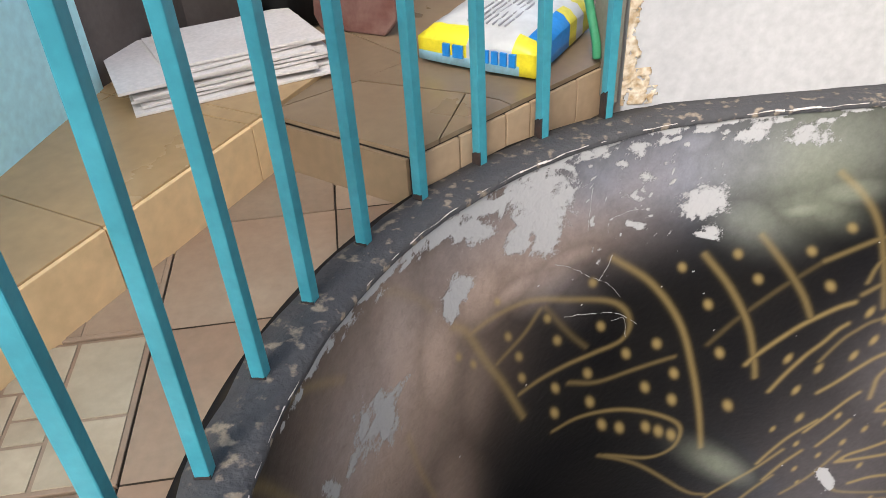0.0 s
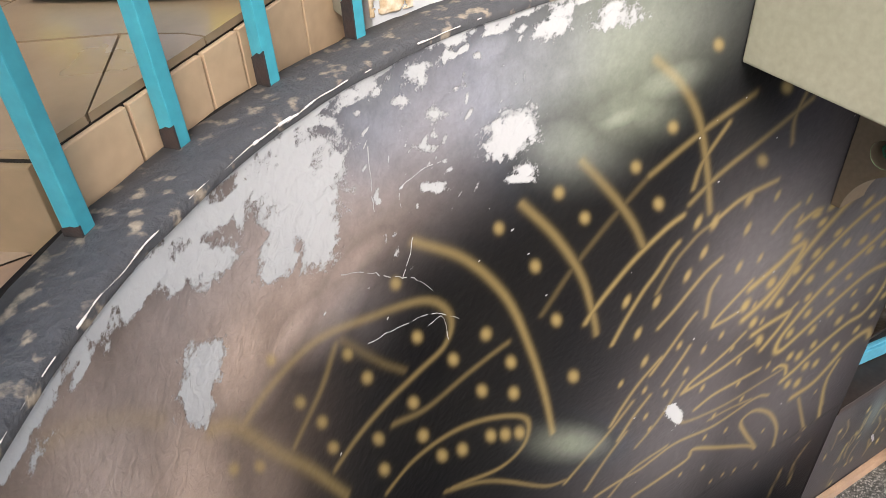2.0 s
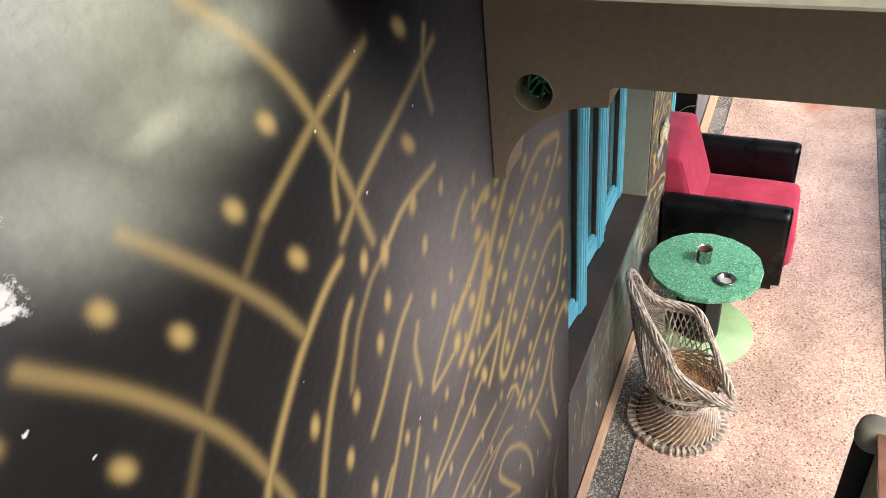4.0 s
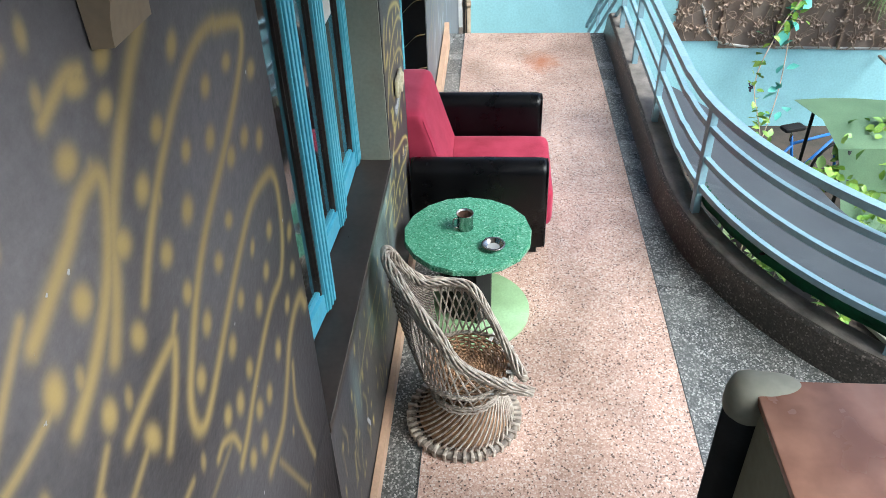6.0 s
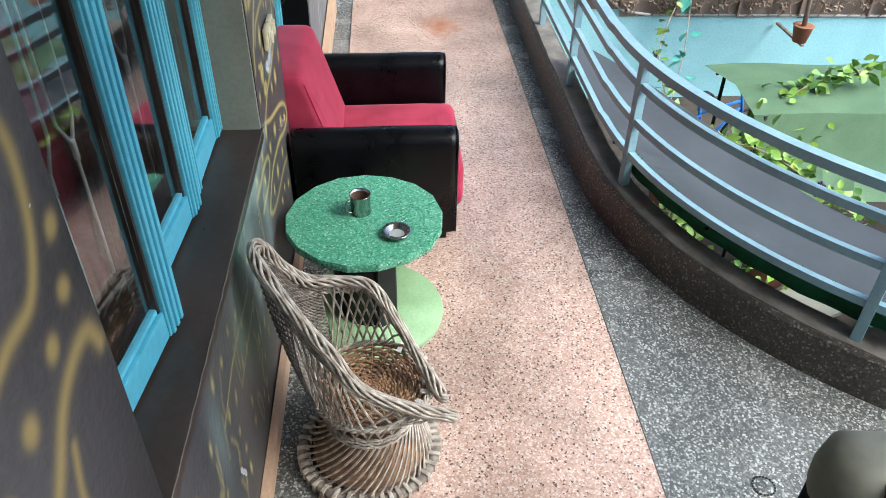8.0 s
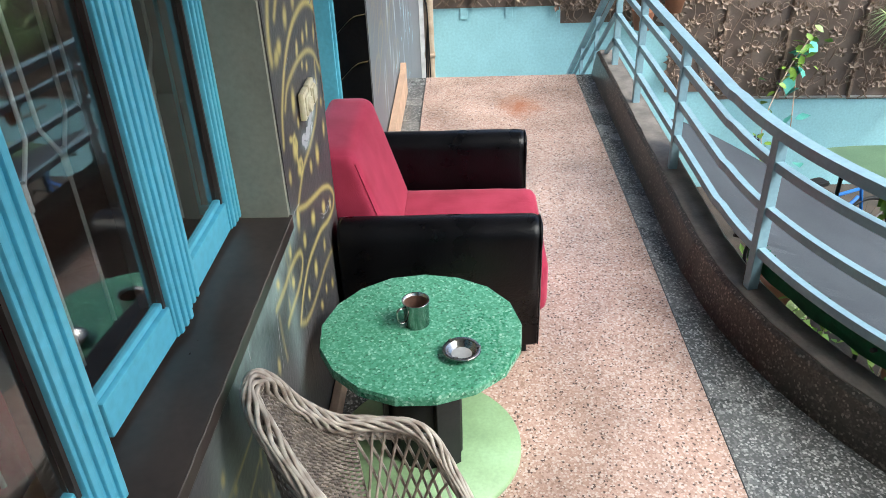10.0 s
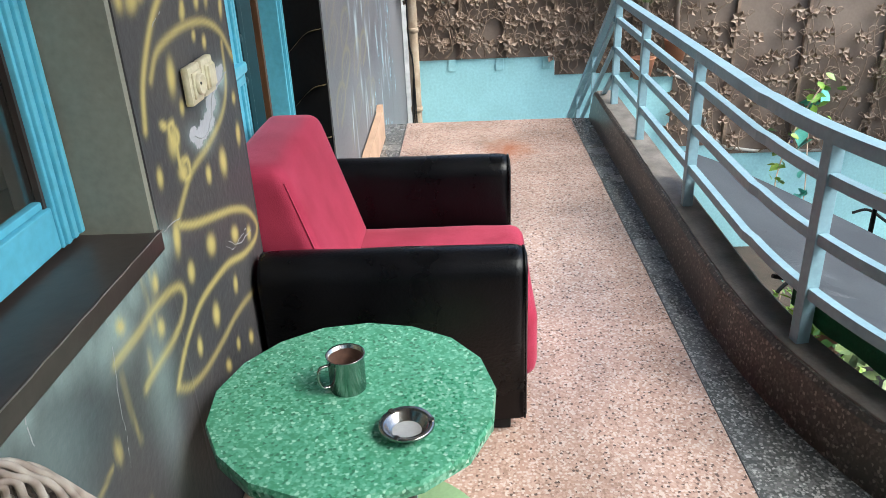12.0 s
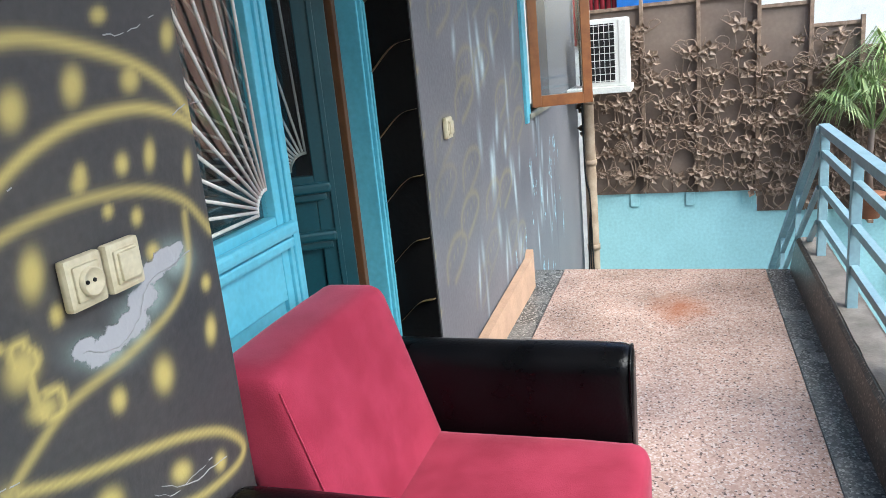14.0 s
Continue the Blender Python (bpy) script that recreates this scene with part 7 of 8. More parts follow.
stone = thing("stone_slab", (0, 0, 0), "dark red broken stone slab leaning on the back wall", "stone")
stone.matrix_basis = pose(0.235, 2.56, 3.454, 0, 0, -29.8)
bm = prism([(-0.12, 0.0), (0.10, 0.0), (0.14, 0.05), (0.15, 0.17), (0.11, 0.30), (-0.08, 0.33), (-0.13, 0.20), (-0.145, 0.05)], 0.0, 0.03, "y")
bmesh.ops.bevel(bm, geom=bm.edges[:], offset=0.004, segments=1, affect="EDGES")
part("slab", bm, M_REDSTONE, stone)
stone2 = thing("bucket", (0, 0, 0), "dark grey rubber bucket on the tiled block", "bucket")
stone2.matrix_basis = pose(0.02, 2.72, 3.466)
part("shell", lathe([(0.0, 0.0), (0.13, 0.0), (0.16, 0.28), (0.168, 0.285), (0.155, 0.28), (0.125, 0.01), (0.0, 0.01)], 32), M_BLACK, stone2)
hose = thing("hose", (0, 0, 0), "green garden hose hanging down by the opening", "hose")
hose.matrix_basis = pose(0.872, 2.215, 3.454)
part("hose", tube(bezier([(0.0, -0.01, 0.012), (-0.004, 0.0, 0.06), (-0.02, 0.03, 0.15), (-0.05, 0.06, 0.32), (-0.07, 0.08, 0.9)], 8), 0.012, sides=10), M_HOSE, hose)


# ---- garden: ground, wall, fence ----
GZ = -2.2
structure("ground", box((-60, -80, GZ - 0.4), (90, 40, GZ - 0.03)), M_SOIL, "dark garden soil", category="ground")
wallpts = [(1.95, 0.0), (0.50, 0.0), (0.50, -0.19), (-0.55, -0.19), (-0.85, -0.30), (-1.05, -0.62), (-1.15, -0.90), (-1.35, -1.05), (-1.7, -1.10), (-9.0, -1.22)]
outline = [(1.95, GZ - 0.1)] + wallpts + [(-9.0, GZ - 0.1)]
structure("garden_wall", prism(outline, 11.2, 11.4, "x"), M_TURQ, "pale turquoise garden wall stepping down", category="wall")
structure("garden_wall_side", box((-3.0, -9.2, GZ - 0.1), (11.2, -9.0, -0.9)), M_TURQ, "pale turquoise garden wall", category="wall")
bm = bmesh.new()
for (y0, z0), (y1, z1) in zip(wallpts[3:], wallpts[4:]):
    add_tube(bm, [(11.19, y0, z0 + 0.004), (11.19, y1, z1 + 0.004)], 0.018, sides=6)
structure("garden_wall_coping", bm, M_HOUSEW, "pale rounded coping of the garden wall", category="wall")
for y in (1.55, 1.06, 0.58):
    structure("wall_anchor", box((11.185, y - 0.04, -0.13), (11.202, y + 0.04, -0.01), 0.004), M_TURQ, "turquoise painted anchor plate", category="plate")


def spiral(c, r0, turns, a0, hand, n=14):
    return [(c[0] + r0 * (1 - 0.75 * i / n) * math.cos(a0 + hand * turns * 2 * math.pi * i / n), c[1] + r0 * (1 - 0.75 * i / n) * math.sin(a0 + hand * turns * 2 * math.pi * i / n)) for i in range(n + 1)]


def wall_top(y):
    for (y0, z0), (y1, z1) in zip(wallpts, wallpts[1:]):
        if y1 <= y <= y0 and y0 != y1:
            return z0 + (z1 - z0) * (y0 - y) / (y0 - y1)
    return -1.2


FX = 11.17
rng = random.Random(5)
edges = [(1.93, 1.45, 1.65), (1.45, 0.98, 1.66), (0.98, 0.50, 1.66), (0.50, 0.10, 1.55), (0.10, -0.28, 1.36), (-0.28, -0.72, 1.16), (-0.72, -1.3, 0.95), (-1.3, -2.0, 0.55), (-2.0, -2.8, 0.5), (-2.8, -3.6, 0.45), (-3.6, -4.5, 0.45), (-4.5, -5.5, 0.45)]
for n, (y1, y0, top) in enumerate(edges):
    fp = thing("fence_panel", (FX, y0, 0), "brown sheet-metal fence panel overgrown with wrought-iron vines and flowers", "fence", "garden fence panels")
    w = y1 - y0
    base = min(wall_top(y0 + 0.01), wall_top(y1 - 0.01)) + 0.01
    part("sheet", box((0.02, 0.004, base - 0.02), (0.035, w - 0.004, top)), M_RUST, fp)
    part("post", box((-0.03, -0.016, base), (0.02, 0.016, top + 0.05), 0.003), M_VINE, fp)
    part("top_bar", box((0.0, 0, top - 0.02), (0.02, w, top + 0.01), 0.002), M_VINE, fp)
    vine, leaves = bmesh.new(), bmesh.new()
    full = top - base
    count = 6 if n < 6 else 5
    for k in range(count):
        y, z = w * (k + 0.5) / count + rng.uniform(-0.04, 0.04), base
        pts = [(-0.005, y, z)]
        stem_top = base + full * rng.uniform(0.55, 0.97)
        ph = rng.uniform(0, 6)
        while z < stem_top:
            z += 0.07
            pts.append((-0.012 - 0.03 * rng.random(), y + 0.075 * math.sin(z * 5.5 + ph), z))
        add_tube(vine, bezier(pts, 3), 0.0075, sides=5, taper=0.004)
        for p in pts[2::3]:
            hand = rng.choice((-1, 1))
            L = rng.uniform(0.06, 0.13)
            sp_ = spiral((p[1] + hand * L * 0.7, p[2] + L * 0.6), L * 0.6, 0.8, math.pi / 2 - hand * 1.2, hand, 12)
            add_tube(vine, [p] + [(-0.035 - 0.01 * rng.random(), a, b) for a, b in sp_], 0.0048, sides=5)
            m = rng.choice((4, 5, 5, 6))
            cy, cz = p[1] - hand * L * rng.uniform(0.4, 0.9), p[2] + rng.uniform(-0.03, 0.06)
            rr = rng.uniform(0.028, 0.044)
            for q in range(m):
                a = 2 * math.pi * q / m + ph
                mt = pose(-0.045 - 0.02 * rng.random(), cy + rr * math.cos(a), cz + rr * math.sin(a), rng.uniform(-25, 25), rng.uniform(-35, 35), 0) @ Matrix.Rotation(a, 4, "X")
                vs = [leaves.verts.new(mt @ Vector(c)) for c in ((0, -rr * 0.9, 0), (-0.012, 0, -rr * 0.75), (0, rr * 0.95, 0), (-0.012, 0, rr * 0.75), (0.008, 0, 0))]
                for i in range(4):
                    leaves.faces.new((vs[i], vs[(i + 1) % 4], vs[4]))
            bmesh.ops.create_icosphere(leaves, subdivisions=1, radius=0.016, matrix=Matrix.Translation((-0.055, cy, cz)))
    part("vine", vine, M_VINE, fp, "curling wrought-iron vine stems")
    part("iron_leaves", leaves, M_IRONLEAF, fp, "rusty iron leaves and flowers")

# far buildings beyond the fence
house = thing("house", (15.5, -3.0, GZ - 0.4), "salmon rendered house beyond the fence", "house")
part("wall", box((0, -9, 0), (6, 1.2, 7.0)), M_HOUSE, house)
for y in (-5.5, -2.5):
    wn_ = part("window", box((-0.04, y - 0.5, 2.6), (0.02, y + 0.5, 4.0), 0.01), M_HOUSEW, house)
    part("pane", box((-0.05, y - 0.42, 2.68), (-0.03, y + 0.42, 3.92)), M_PANE, wn_)
part("roof", box((-0.4, -9.4, 7.0), (6.4, 1.6, 7.2), 0.02), M_HOUSE, house)
shed = thing("market_stall", (15.0, 1.0, GZ - 0.4), "stall with red corrugated wall and blue sheet", "stall")
part("wall", box((0, -2.6, 0), (3, 3.5, 6.6)), M_HOUSEW, shed)
bm = bmesh.new()
for k in range(30):
    add_tube(bm, [(-0.03, 0.9 + 0.08 * k, 3.9), (-0.03, 0.9 + 0.08 * k, 6.2)], 0.035, sides=6)
part("corrugated_wall", bm, M_REDCLOTH, shed)
part("blue_sheet", box((-0.10, 0.0, 3.7), (-0.05, 0.95, 6.2), 0.01), M_BLUECLOTH, shed)
part("window_frame", box((-0.06, -2.3, 3.2), (0.0, -0.7, 5.6), 0.01), M_AC, shed)
part("blue_sheet", box((-0.10, -3.3, 2.8), (-0.05, -2.7, 5.4), 0.01), M_BLUECLOTH, shed)


def palm(at, fronds, reach, seed, label, h):
    rng = random.Random(seed)
    t = thing("palm", at, label, "palm")
    part("trunk", tube([(0, 0, h - 0.55), (0.02, 0.01, h - 0.3), (0.0, 0.0, h)], 0.03, sides=10, taper=0.022), M_RUST, t)
    part("pot", lathe([(0.0, h - 0.75), (0.08, h - 0.75), (0.115, h - 0.56), (0.125, h - 0.55), (0.10, h - 0.55), (0.0, h - 0.57)], 24), M_TERRA, t, "terracotta pot")
    part("bracket", box((-0.10, -0.02, h - 0.775), (11.168 - at[0], 0.02, h - 0.75), 0.003), M_VINE, t, "iron bracket fixed to the fence")
    for k in range(fronds):
        a = 2 * math.pi * k / fronds + rng.uniform(-0.3, 0.3)
        up = rng.uniform(0.35, 1.2)
        L = reach * rng.uniform(0.8, 1.1)
        bm = bmesh.new()
        c, s = math.cos(a), math.sin(a)
        tip = Vector((c * L * 0.55 * math.cos(up), s * L * 0.55 * math.cos(up), h + L * 0.55 * math.sin(up)))
        base = Vector((0, 0, h - 0.05))
        add_tube(bm, [base, base.lerp(tip, 0.5) + Vector((0, 0, 0.03)), tip], 0.009, sides=5)
        d = (tip - base).normalized()
        side = d.cross(Vector((0, 0, 1))).normalized()
        for q in range(30):
            b = radians(-115 + 230 * q / 29)
            ll = L * 0.62 * (0.75 + 0.25 * math.cos(b)) * rng.uniform(0.85, 1.1)
            way = (d * math.cos(b) + side * math.sin(b)).normalized()
            p1 = tip + way * ll * 0.55
            p2 = tip + way * ll + Vector((0, 0, -ll * rng.uniform(0.35, 0.8)))
            n = way.cross(Vector((0, 0, 1))).normalized() * 0.008
            v = [bm.verts.new(tip), bm.verts.new(p1 + n), bm.verts.new(p2), bm.verts.new(p1 - n)]
            bm.faces.new((v[0], v[1], v[3])), bm.faces.new((v[1], v[2], v[3]))
        part("frond", bm, M_PALM, t)
    return t


palm((10.75, -0.30, GZ), 12, 0.62, 3, "fan palm with pale green drooping fronds by the fence", 2.78)
palm((10.88, -0.64, GZ), 15, 0.85, 8, "fan palm with long green fronds by the fence", 2.92)
palm((10.55, -3.35, GZ), 13, 0.95, 12, "fan palm leaning over the garden wall", 1.75)

# awning outside the railing
awn = thing("awning", (0, 0, 0), "grey cloth awning with green trim below the railing", "awning")
bm = bmesh.new()
rows = []
for k in range(60):
    d = 1.9 + (KL - 2.1) * k / 59
    wide = 0.06 + 0.76 * min(1, max(0, (d - 1.9) / 1.3)) ** 0.75
    rows.append([bm.verts.new((*kerb_point(d, 0.175 + wide * q), 0.350 - 0.20 * q * wide - 0.03 * math.sin(math.pi * q) * wide)) for q in (0, 0.25, 0.5, 0.75, 1)])
for A, B in zip(rows, rows[1:]):
    for k in range(4):
        bm.faces.new((A[k], A[k + 1], B[k + 1], B[k])).smooth = True
bmesh.ops.solidify(bm, geom=bm.faces[:], thickness=0.004)
part("cloth", bm, M_AWN, awn)
bm = bmesh.new()
for k in range(900):
    d = 3.3 + (KL - 3.6) * rng.random()
    x, y = kerb_point(d, 0.165 + 0.03 * rng.random())
    z = 0.35
    add_tube(bm, [(x, y, z), (x + rng.uniform(-0.015, 0.015), y + rng.uniform(-0.015, 0.015), z + 0.006 + 0.010 * rng.random())], 0.003, sides=3, cap=False)
part("trim", bm, M_AWNGREEN, awn, "fuzzy green trim along the awning edge")["kind"] = "stuff"
bm = bmesh.new()
add_tube(bm, [(*kerb_point(3.2 + (KL - 3.5) * k / 60, 0.175), 0.335) for k in range(61)], 0.012, sides=6)
part("edge_cord", bm, M_AWNGREEN, awn)
bm = bmesh.new()
rows = [[bm.verts.new((*kerb_point(3.3 + (KL - 3.6) * k / 60, 0.182 + 0.006 * math.sin(k * 1.3)), z)) for z in (0.335, 0.295, 0.25)] for k in range(61)]
for A, B in zip(rows, rows[1:]):
    for k in range(2):
        bm.faces.new((A[k], A[k + 1], B[k + 1], B[k])).smooth = True
bmesh.ops.solidify(bm, geom=bm.faces[:], thickness=0.003)
part("valance", bm, M_AWNGREEN, awn, "dark green valance hanging from the awning edge")
for d in (3.2, 4.1, 5.0, 5.9):
    part("strut", tube([(*kerb_point(d, 0.155), 0.31), (*kerb_point(d, 0.70), 0.16)], 0.008, sides=6), M_BLACK, awn)

# green tarpaulin over a garden frame
can = thing("tarpaulin_tent", (7.6, -2.9, GZ), "pale green tarpaulin stretched over a low garden frame", "tent")
bm = bmesh.new()
rows = []
for q in range(13):
    y = 1.45 - 3.4 * q / 12
    sag = 0.02 * math.sin(q * 1.1)
    rows.append([bm.verts.new(c) for c in ((-0.28, y - 0.12, 0.90 + sag), (-0.10, y - 0.06, 1.30 + sag), (0.0, y, 1.60 + 0.5 * sag), (0.45, y, 1.66 + sag), (0.95, y + 0.1, 1.62 + sag))])
for A, B in zip(rows, rows[1:]):
    for k in range(4):
        bm.faces.new((A[k], A[k + 1], B[k + 1], B[k])).smooth = k != 1
bmesh.ops.solidify(bm, geom=bm.faces[:], thickness=0.004)
part("sheet", bm, M_CANOPY, can)
for x in (0.0, 0.9):
    for y in (1.35, -1.85):
        part("leg", tube([(x, y, 0), (x, y, 1.59)], 0.018, sides=8), M_BLACK, can)

# bicycle by the garden wall
bike = thing("bicycle", (9.3, -1.9, GZ), "dark bicycle leaning by the garden wall", "bicycle", turn=-70)
for x in (-0.52, 0.52):
    w = part("wheel", tube([(x + 0.33 * math.cos(a), 0, 0.34 + 0.33 * math.sin(a)) for a in (2 * math.pi * k / 32 for k in range(32))], 0.018, sides=6, closed=True), M_BLACK, bike)
    bm = bmesh.new()
    for k in range(12):
        a = 2 * math.pi * k / 12
        add_tube(bm, [(x, 0, 0.34), (x + 0.32 * math.cos(a), 0, 0.34 + 0.32 * math.sin(a))], 0.002, sides=3)
    part("spokes", bm, M_STEEL, w)
bm = bmesh.new()
for a, b in (((-0.52, 0.34), (-0.05, 0.32)), ((-0.05, 0.32), (-0.2, 0.86)), ((-0.52, 0.34), (-0.17, 0.74)), ((-0.17, 0.76), (0.36, 0.80)), ((-0.05, 0.32), (0.38, 0.72)), ((0.52, 0.34), (0.34, 0.98))):
    add_tube(bm, [(a[0], 0, a[1]), (b[0], 0, b[1])], 0.017, sides=8)
part("frame", bm, M_BLUECLOTH, bike)
part("saddle", box((-0.34, -0.07, 0.94), (-0.08, 0.07, 0.99), 0.03), M_BLACK, bike)
part("seat_post", tube([(-0.2, 0, 0.8), (-0.215, 0, 0.95)], 0.014, sides=8), M_STEEL, bike)
part("handlebar", tube(bezier([(0.2, -0.28, 1.02), (0.3, -0.2, 1.06), (0.34, 0, 1.0), (0.3, 0.2, 1.06), (0.2, 0.28, 1.02)], 6), 0.013, sides=8), M_BLACK, bike)


def creeper(at, path, leaves, mat, label, size=0.05, seed=1, grapes=0):
    rng = random.Random(seed)
    t = thing("creeper", at, label, "plant")
    fine = bezier(path, 10)
    part("stem", tube(fine, 0.007, sides=5), M_PIPE, t)
    bm = bmesh.new()
    for k in range(leaves):
        p = fine[rng.randrange(len(fine))] + Vector((rng.gauss(0, 0.07), rng.gauss(0, 0.07), rng.gauss(0.0, 0.05)))
        s = size * rng.uniform(0.6, 1.3)
        m = Matrix.LocRotScale(p, Euler((rng.uniform(-0.9, 0.9), rng.uniform(-0.9, 0.9), rng.uniform(0, 6.3))), (s, s, s))
        v = [bm.verts.new(m @ Vector(c)) for c in ((0, -1, 0), (0.5, -0.45, 0.14), (0.62, 0.15, 0.16), (0, 1.1, -0.12), (-0.62, 0.15, 0.16), (-0.5, -0.45, 0.14), (0, 0, 0))]
        for i in range(6):
            bm.faces.new((v[i], v[(i + 1) % 6], v[6])).smooth = True
    part("leaves", bm, mat, t)
    for k in range(grapes):
        p = fine[int(len(fine) * (0.5 + 0.45 * k / max(1, grapes)))] + Vector((rng.gauss(0, 0.05), rng.gauss(0, 0.05), 0.0))
        bm = bmesh.new()
        for q in range(22):
            d = rng.random()
            w = 0.035 * (1 - 0.75 * d)
            bmesh.ops.create_icosphere(bm, subdivisions=1, radius=0.013, matrix=Matrix.Translation(p + Vector((rng.uniform(-w, w), rng.uniform(-w, w), -0.02 - 0.12 * d))))
        part("grape_bunch", bm, M_GRAPE, t, "dark purple artificial grapes", smooth=True)
    return t


creeper((7.2, -1.6, GZ), [(0.0, 0.1, 0.0), (0.1, 0.0, 0.7), (0.3, -0.2, 1.25), (0.55, -0.55, 1.45), (0.9, -1.2, 1.52), (1.2, -2.2, 1.55)], 210, M_LEAF, "light green climbing plant over the garden umbrella", 0.052, 2, 2)
creeper((7.3, -0.95, GZ), [(0, 0, 0), (0.02, 0.02, 0.8), (0.0, 0.0, 1.45), (-0.25, -0.25, 1.62), (-0.6, -0.55, 1.55), (-0.9, -0.9, 1.35)], 260, M_LEAF, "yellow-green leafy climber above the awning", 0.055, 21, 3)
creeper((7.6, -1.2, GZ), [(0, 0, 0), (0.0, -0.1, 0.9), (0.05, -0.3, 1.4), (0.3, -0.8, 1.7), (0.5, -1.5, 1.78)], 240, M_LEAF, "bright green climber along the tarpaulin", 0.055, 22)
creeper((6.2, -0.35, GZ), [(0, 0, 0), (0.1, 0.0, 0.9), (0.0, 0.05, 1.7), (-0.3, 0.0, 2.05)], 160, M_PALM, "dark small-leaved shrub under the railing", 0.04, 23)
creeper((7.0, -1.7, GZ), [(0.0, 0.0, 0.0), (-0.05, 0.1, 0.6), (0.1, 0.25, 1.0), (-0.1, 0.5, 1.15)], 90, M_LEAF, "yellow-green leafy climber beside the awning", 0.05, 4)
creeper((9.6, -1.7, GZ), [(0, 0, 0), (0.3, 0.1, 0.6), (0.8, 0.1, 1.0), (1.2, -0.2, 1.5), (1.4, -0.5, 1.9)], 90, M_LEAF, "thin climber up the garden wall", 0.05, 6, 2)
creeper((9.9, -1.6, GZ), [(0, 0, 0), (0.5, -0.3, 0.8), (1.1, -0.5, 1.5), (1.15, -0.6, 1.8)], 22, M_AQUA, "aqua artificial leaf ornament on the garden wall", 0.11, 7)
creeper((6.6, -2.4, GZ), [(0, 0, 0), (0.1, -0.1, 0.5), (0.3, 0.2, 0.8), (0.35, 0.5, 0.9)], 16, M_AQUA, "aqua artificial leaves beside the path", 0.11, 9)


def pot(at, label, seed, r=0.16, bushy=120):
    rng = random.Random(seed)
    t = thing("potted_plant", at, label, "plant")
    part("pot", lathe([(0.0, 0.0), (r * 0.7, 0.0), (r, r * 1.5), (r * 1.08, r * 1.52), (r * 1.08, r * 1.75), (r * 0.95, r * 1.75), (r * 0.9, r * 1.4), (0, r * 1.4)], 24), M_TERRA, t)
    bm = bmesh.new()
    for k in range(bushy):
        a, e = rng.uniform(0, 6.3), rng.uniform(0.1, 1.5)
        d = r * rng.uniform(0.3, 2.2)
        p = Vector((d * math.cos(a) * math.cos(e), d * math.sin(a) * math.cos(e), r * 1.6 + d * math.sin(e)))
        s = 0.045 * rng.uniform(0.6, 1.4)
        m = Matrix.LocRotScale(p, Euler((rng.uniform(-1, 1), rng.uniform(-1, 1), rng.uniform(0, 6))), (s, s, s))
        v = [bm.verts.new(m @ Vector(c)) for c in ((0, -1, 0), (0.5, 0, 0.1), (0, 1.2, -0.1), (-0.5, 0, 0.1))]
        bm.faces.new(v)
    part("leaves", bm, M_LEAF, t)


pot((6.35, 0.02, GZ), "leafy plant in a terracotta pot at the gallery foot", 1)
pot((5.6, -0.32, GZ + 0.0), "leafy plant in a terracotta pot at the gallery foot", 2, 0.2)
pot((7.4, -1.9, GZ), "dense leafy plant in a terracotta pot", 3, 0.24, 220)
pot((6.5, -2.9, GZ), "dense leafy plant in a terracotta pot", 5, 0.22, 200)
pot((8.6, -1.3, GZ), "dense leafy plant in a terracotta pot", 6, 0.22, 200)

# broken paving slabs lying in the garden
for k, (x, y, r) in enumerate(((7.0, -2.15, 20), (6.55, -2.0, 50), (6.2, -1.7, 10), (6.9, -2.7, 35))):
    p = thing("paving_slab", (x, y, GZ), "grey paving slab lying loose in the garden", "slab", "loose paving slabs", turn=r)
    part("slab", box((-0.22, -0.16, 0), (0.22, 0.16, 0.05), 0.006), M_JAMB, p)

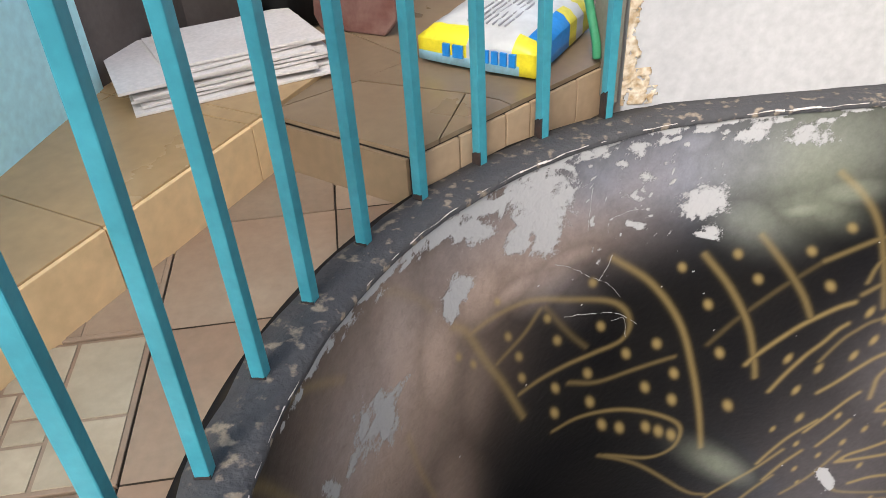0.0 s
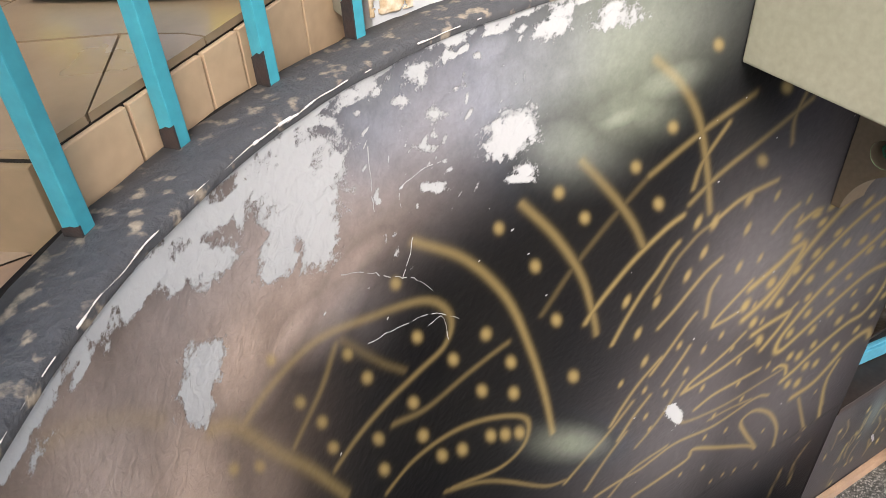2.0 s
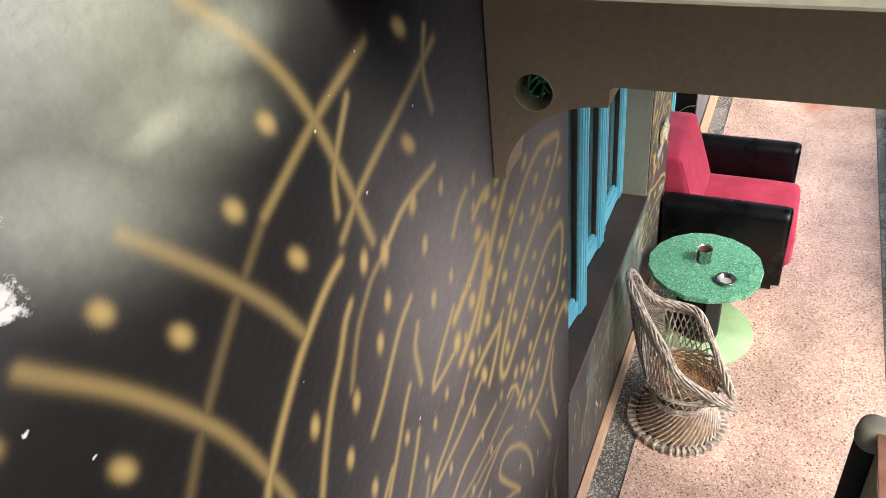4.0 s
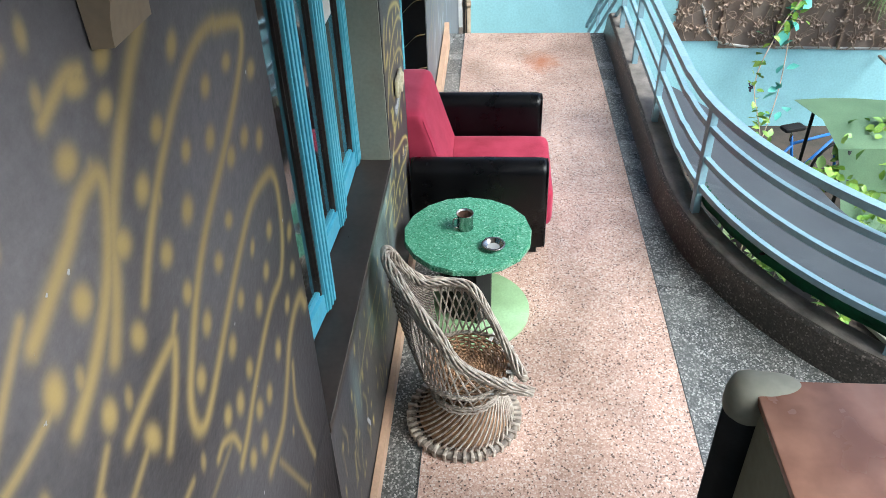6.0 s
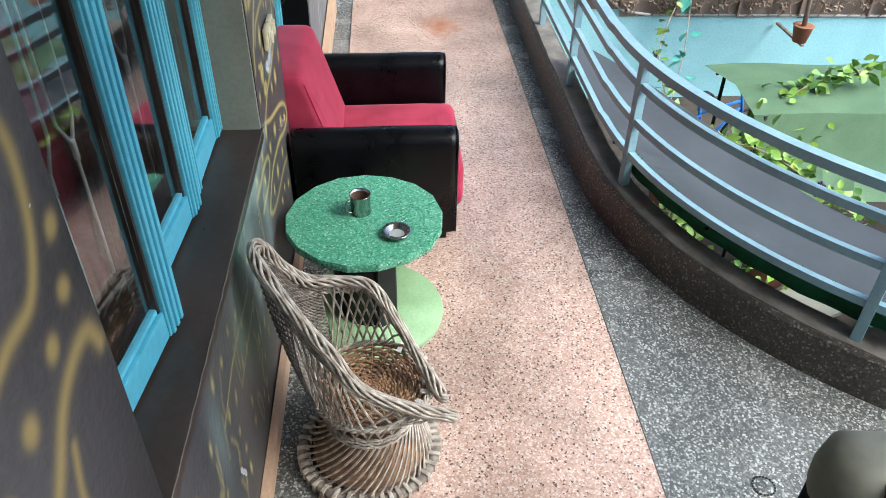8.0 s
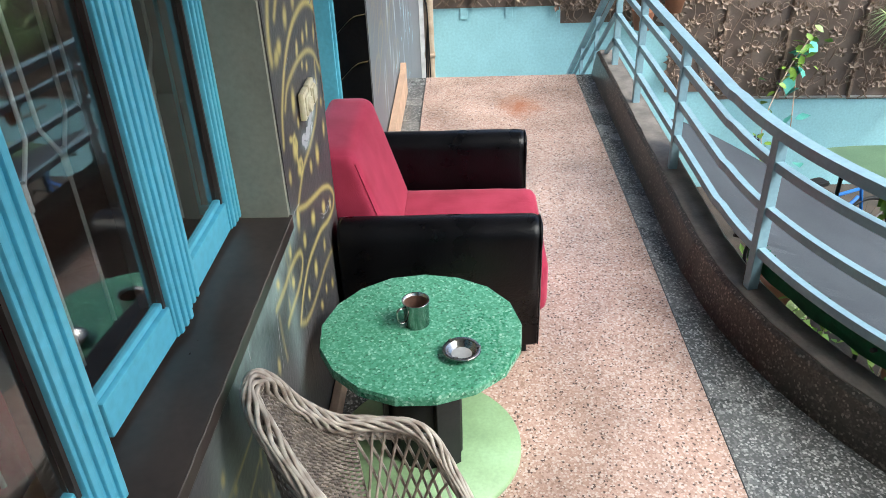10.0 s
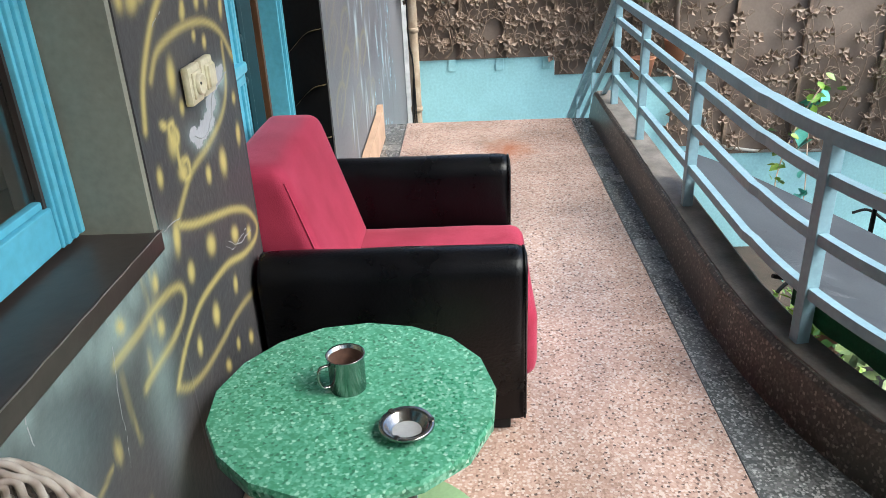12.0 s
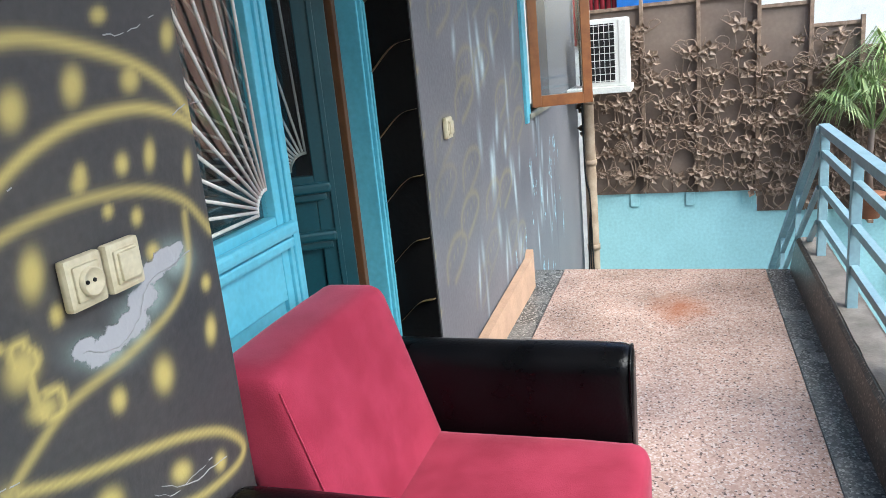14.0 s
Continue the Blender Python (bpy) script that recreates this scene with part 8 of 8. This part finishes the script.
# ---- floor tiles of the lobby ----
tiles = tagged(new("lobby_paving"), "worn patterned lobby floor tiles in olive and red-brown", "floor", "", "structure")
tiles.matrix_basis = pose(-0.170, 1.465, 3.30, 0, 0, 2.2)
TS = 0.353
tm = None
rng = random.Random(11)
for i in range(-5, 4):
    for j in range(-5, 3):
        c = tiles.matrix_basis @ Vector((TS * i + 0.15, TS * j + 0.15, 0))
        if not (-1.6 < c.x < 0.35 and -0.1 < c.y < 2.2):
            continue
        corners = [tiles.matrix_basis @ Vector((TS * (i + p), TS * (j + q), 0)) for p in (0, 1) for q in (0, 1)]
        reach = [math.hypot(q.x - CX, q.y - CY) if q.y > CY else CX - q.x for q in corners]
        if max(reach) < RAD + 0.08:
            continue
        if min(reach) < RAD + 0.09:
            bm = bmesh.new()
            cells = {}
            for a in range(13):
                for b in range(13):
                    cells[a, b] = bm.verts.new((0.002 + (TS - 0.004) * a / 12, 0.002 + (TS - 0.004) * b / 12, 0.010))
            for a in range(12):
                for b in range(12):
                    q = tiles.matrix_basis @ Vector((TS * i + (TS - 0.004) * (a + 0.5) / 12, TS * j + (TS - 0.004) * (b + 0.5) / 12, 0))
                    if (math.hypot(q.x - CX, q.y - CY) if q.y > CY else CX - q.x) > RAD + 0.045:
                        bm.faces.new((cells[a, b], cells[a + 1, b], cells[a + 1, b + 1], cells[a, b + 1]))
            bmesh.ops.delete(bm, geom=[v for v in bm.verts if not v.link_faces], context="VERTS")
            part("tile", bm, M_TILE, tiles).matrix_basis = pose(TS * i, TS * j, 0)
            continue
        if tm is None:
            first = part("tile", box((0.003, 0.003, 0.0), (TS - 0.003, TS - 0.003, 0.010), 0.002), M_TILE, tiles)
            tm = first.data
            ob = first
        else:
            ob = new("tile", tm)
            ob.parent = tiles
        ob.matrix_basis = pose(TS * i, TS * j, 0.0005 * rng.random(), 0, 0, rng.uniform(-0.15, 0.15))
# raised blocks of the tile pattern
pb = None
for i in range(-5, 2):
    for j in range(-5, 1):
        c = tiles.matrix_basis @ Vector((TS * i + 0.15, TS * j + 0.15, 0))
        if not (-1.2 < c.x < 0.02 and 0.2 < c.y < 2.0) or CX - c.x < RAD + 0.28 or math.hypot(c.x - CX, c.y - CY) < RAD + 0.34:
            continue
        for a, b, w, h in ((0.012, 0.012, 0.20, 0.09), (0.012, 0.110, 0.125, 0.115), (0.145, 0.110, 0.067, 0.05), (0.145, 0.167, 0.067, 0.058), (0.220, 0.012, 0.12, 0.13), (0.220, 0.150, 0.12, 0.19), (0.012, 0.233, 0.09, 0.107), (0.110, 0.233, 0.102, 0.107)):
            ob = part("tile_block", box((a, b, 0.0098), (a + w, b + h, 0.0125), 0.001), M_TILEPALE if j < 0 else M_TILE, tiles)
            ob.matrix_basis = pose(TS * i, TS * j, 0)
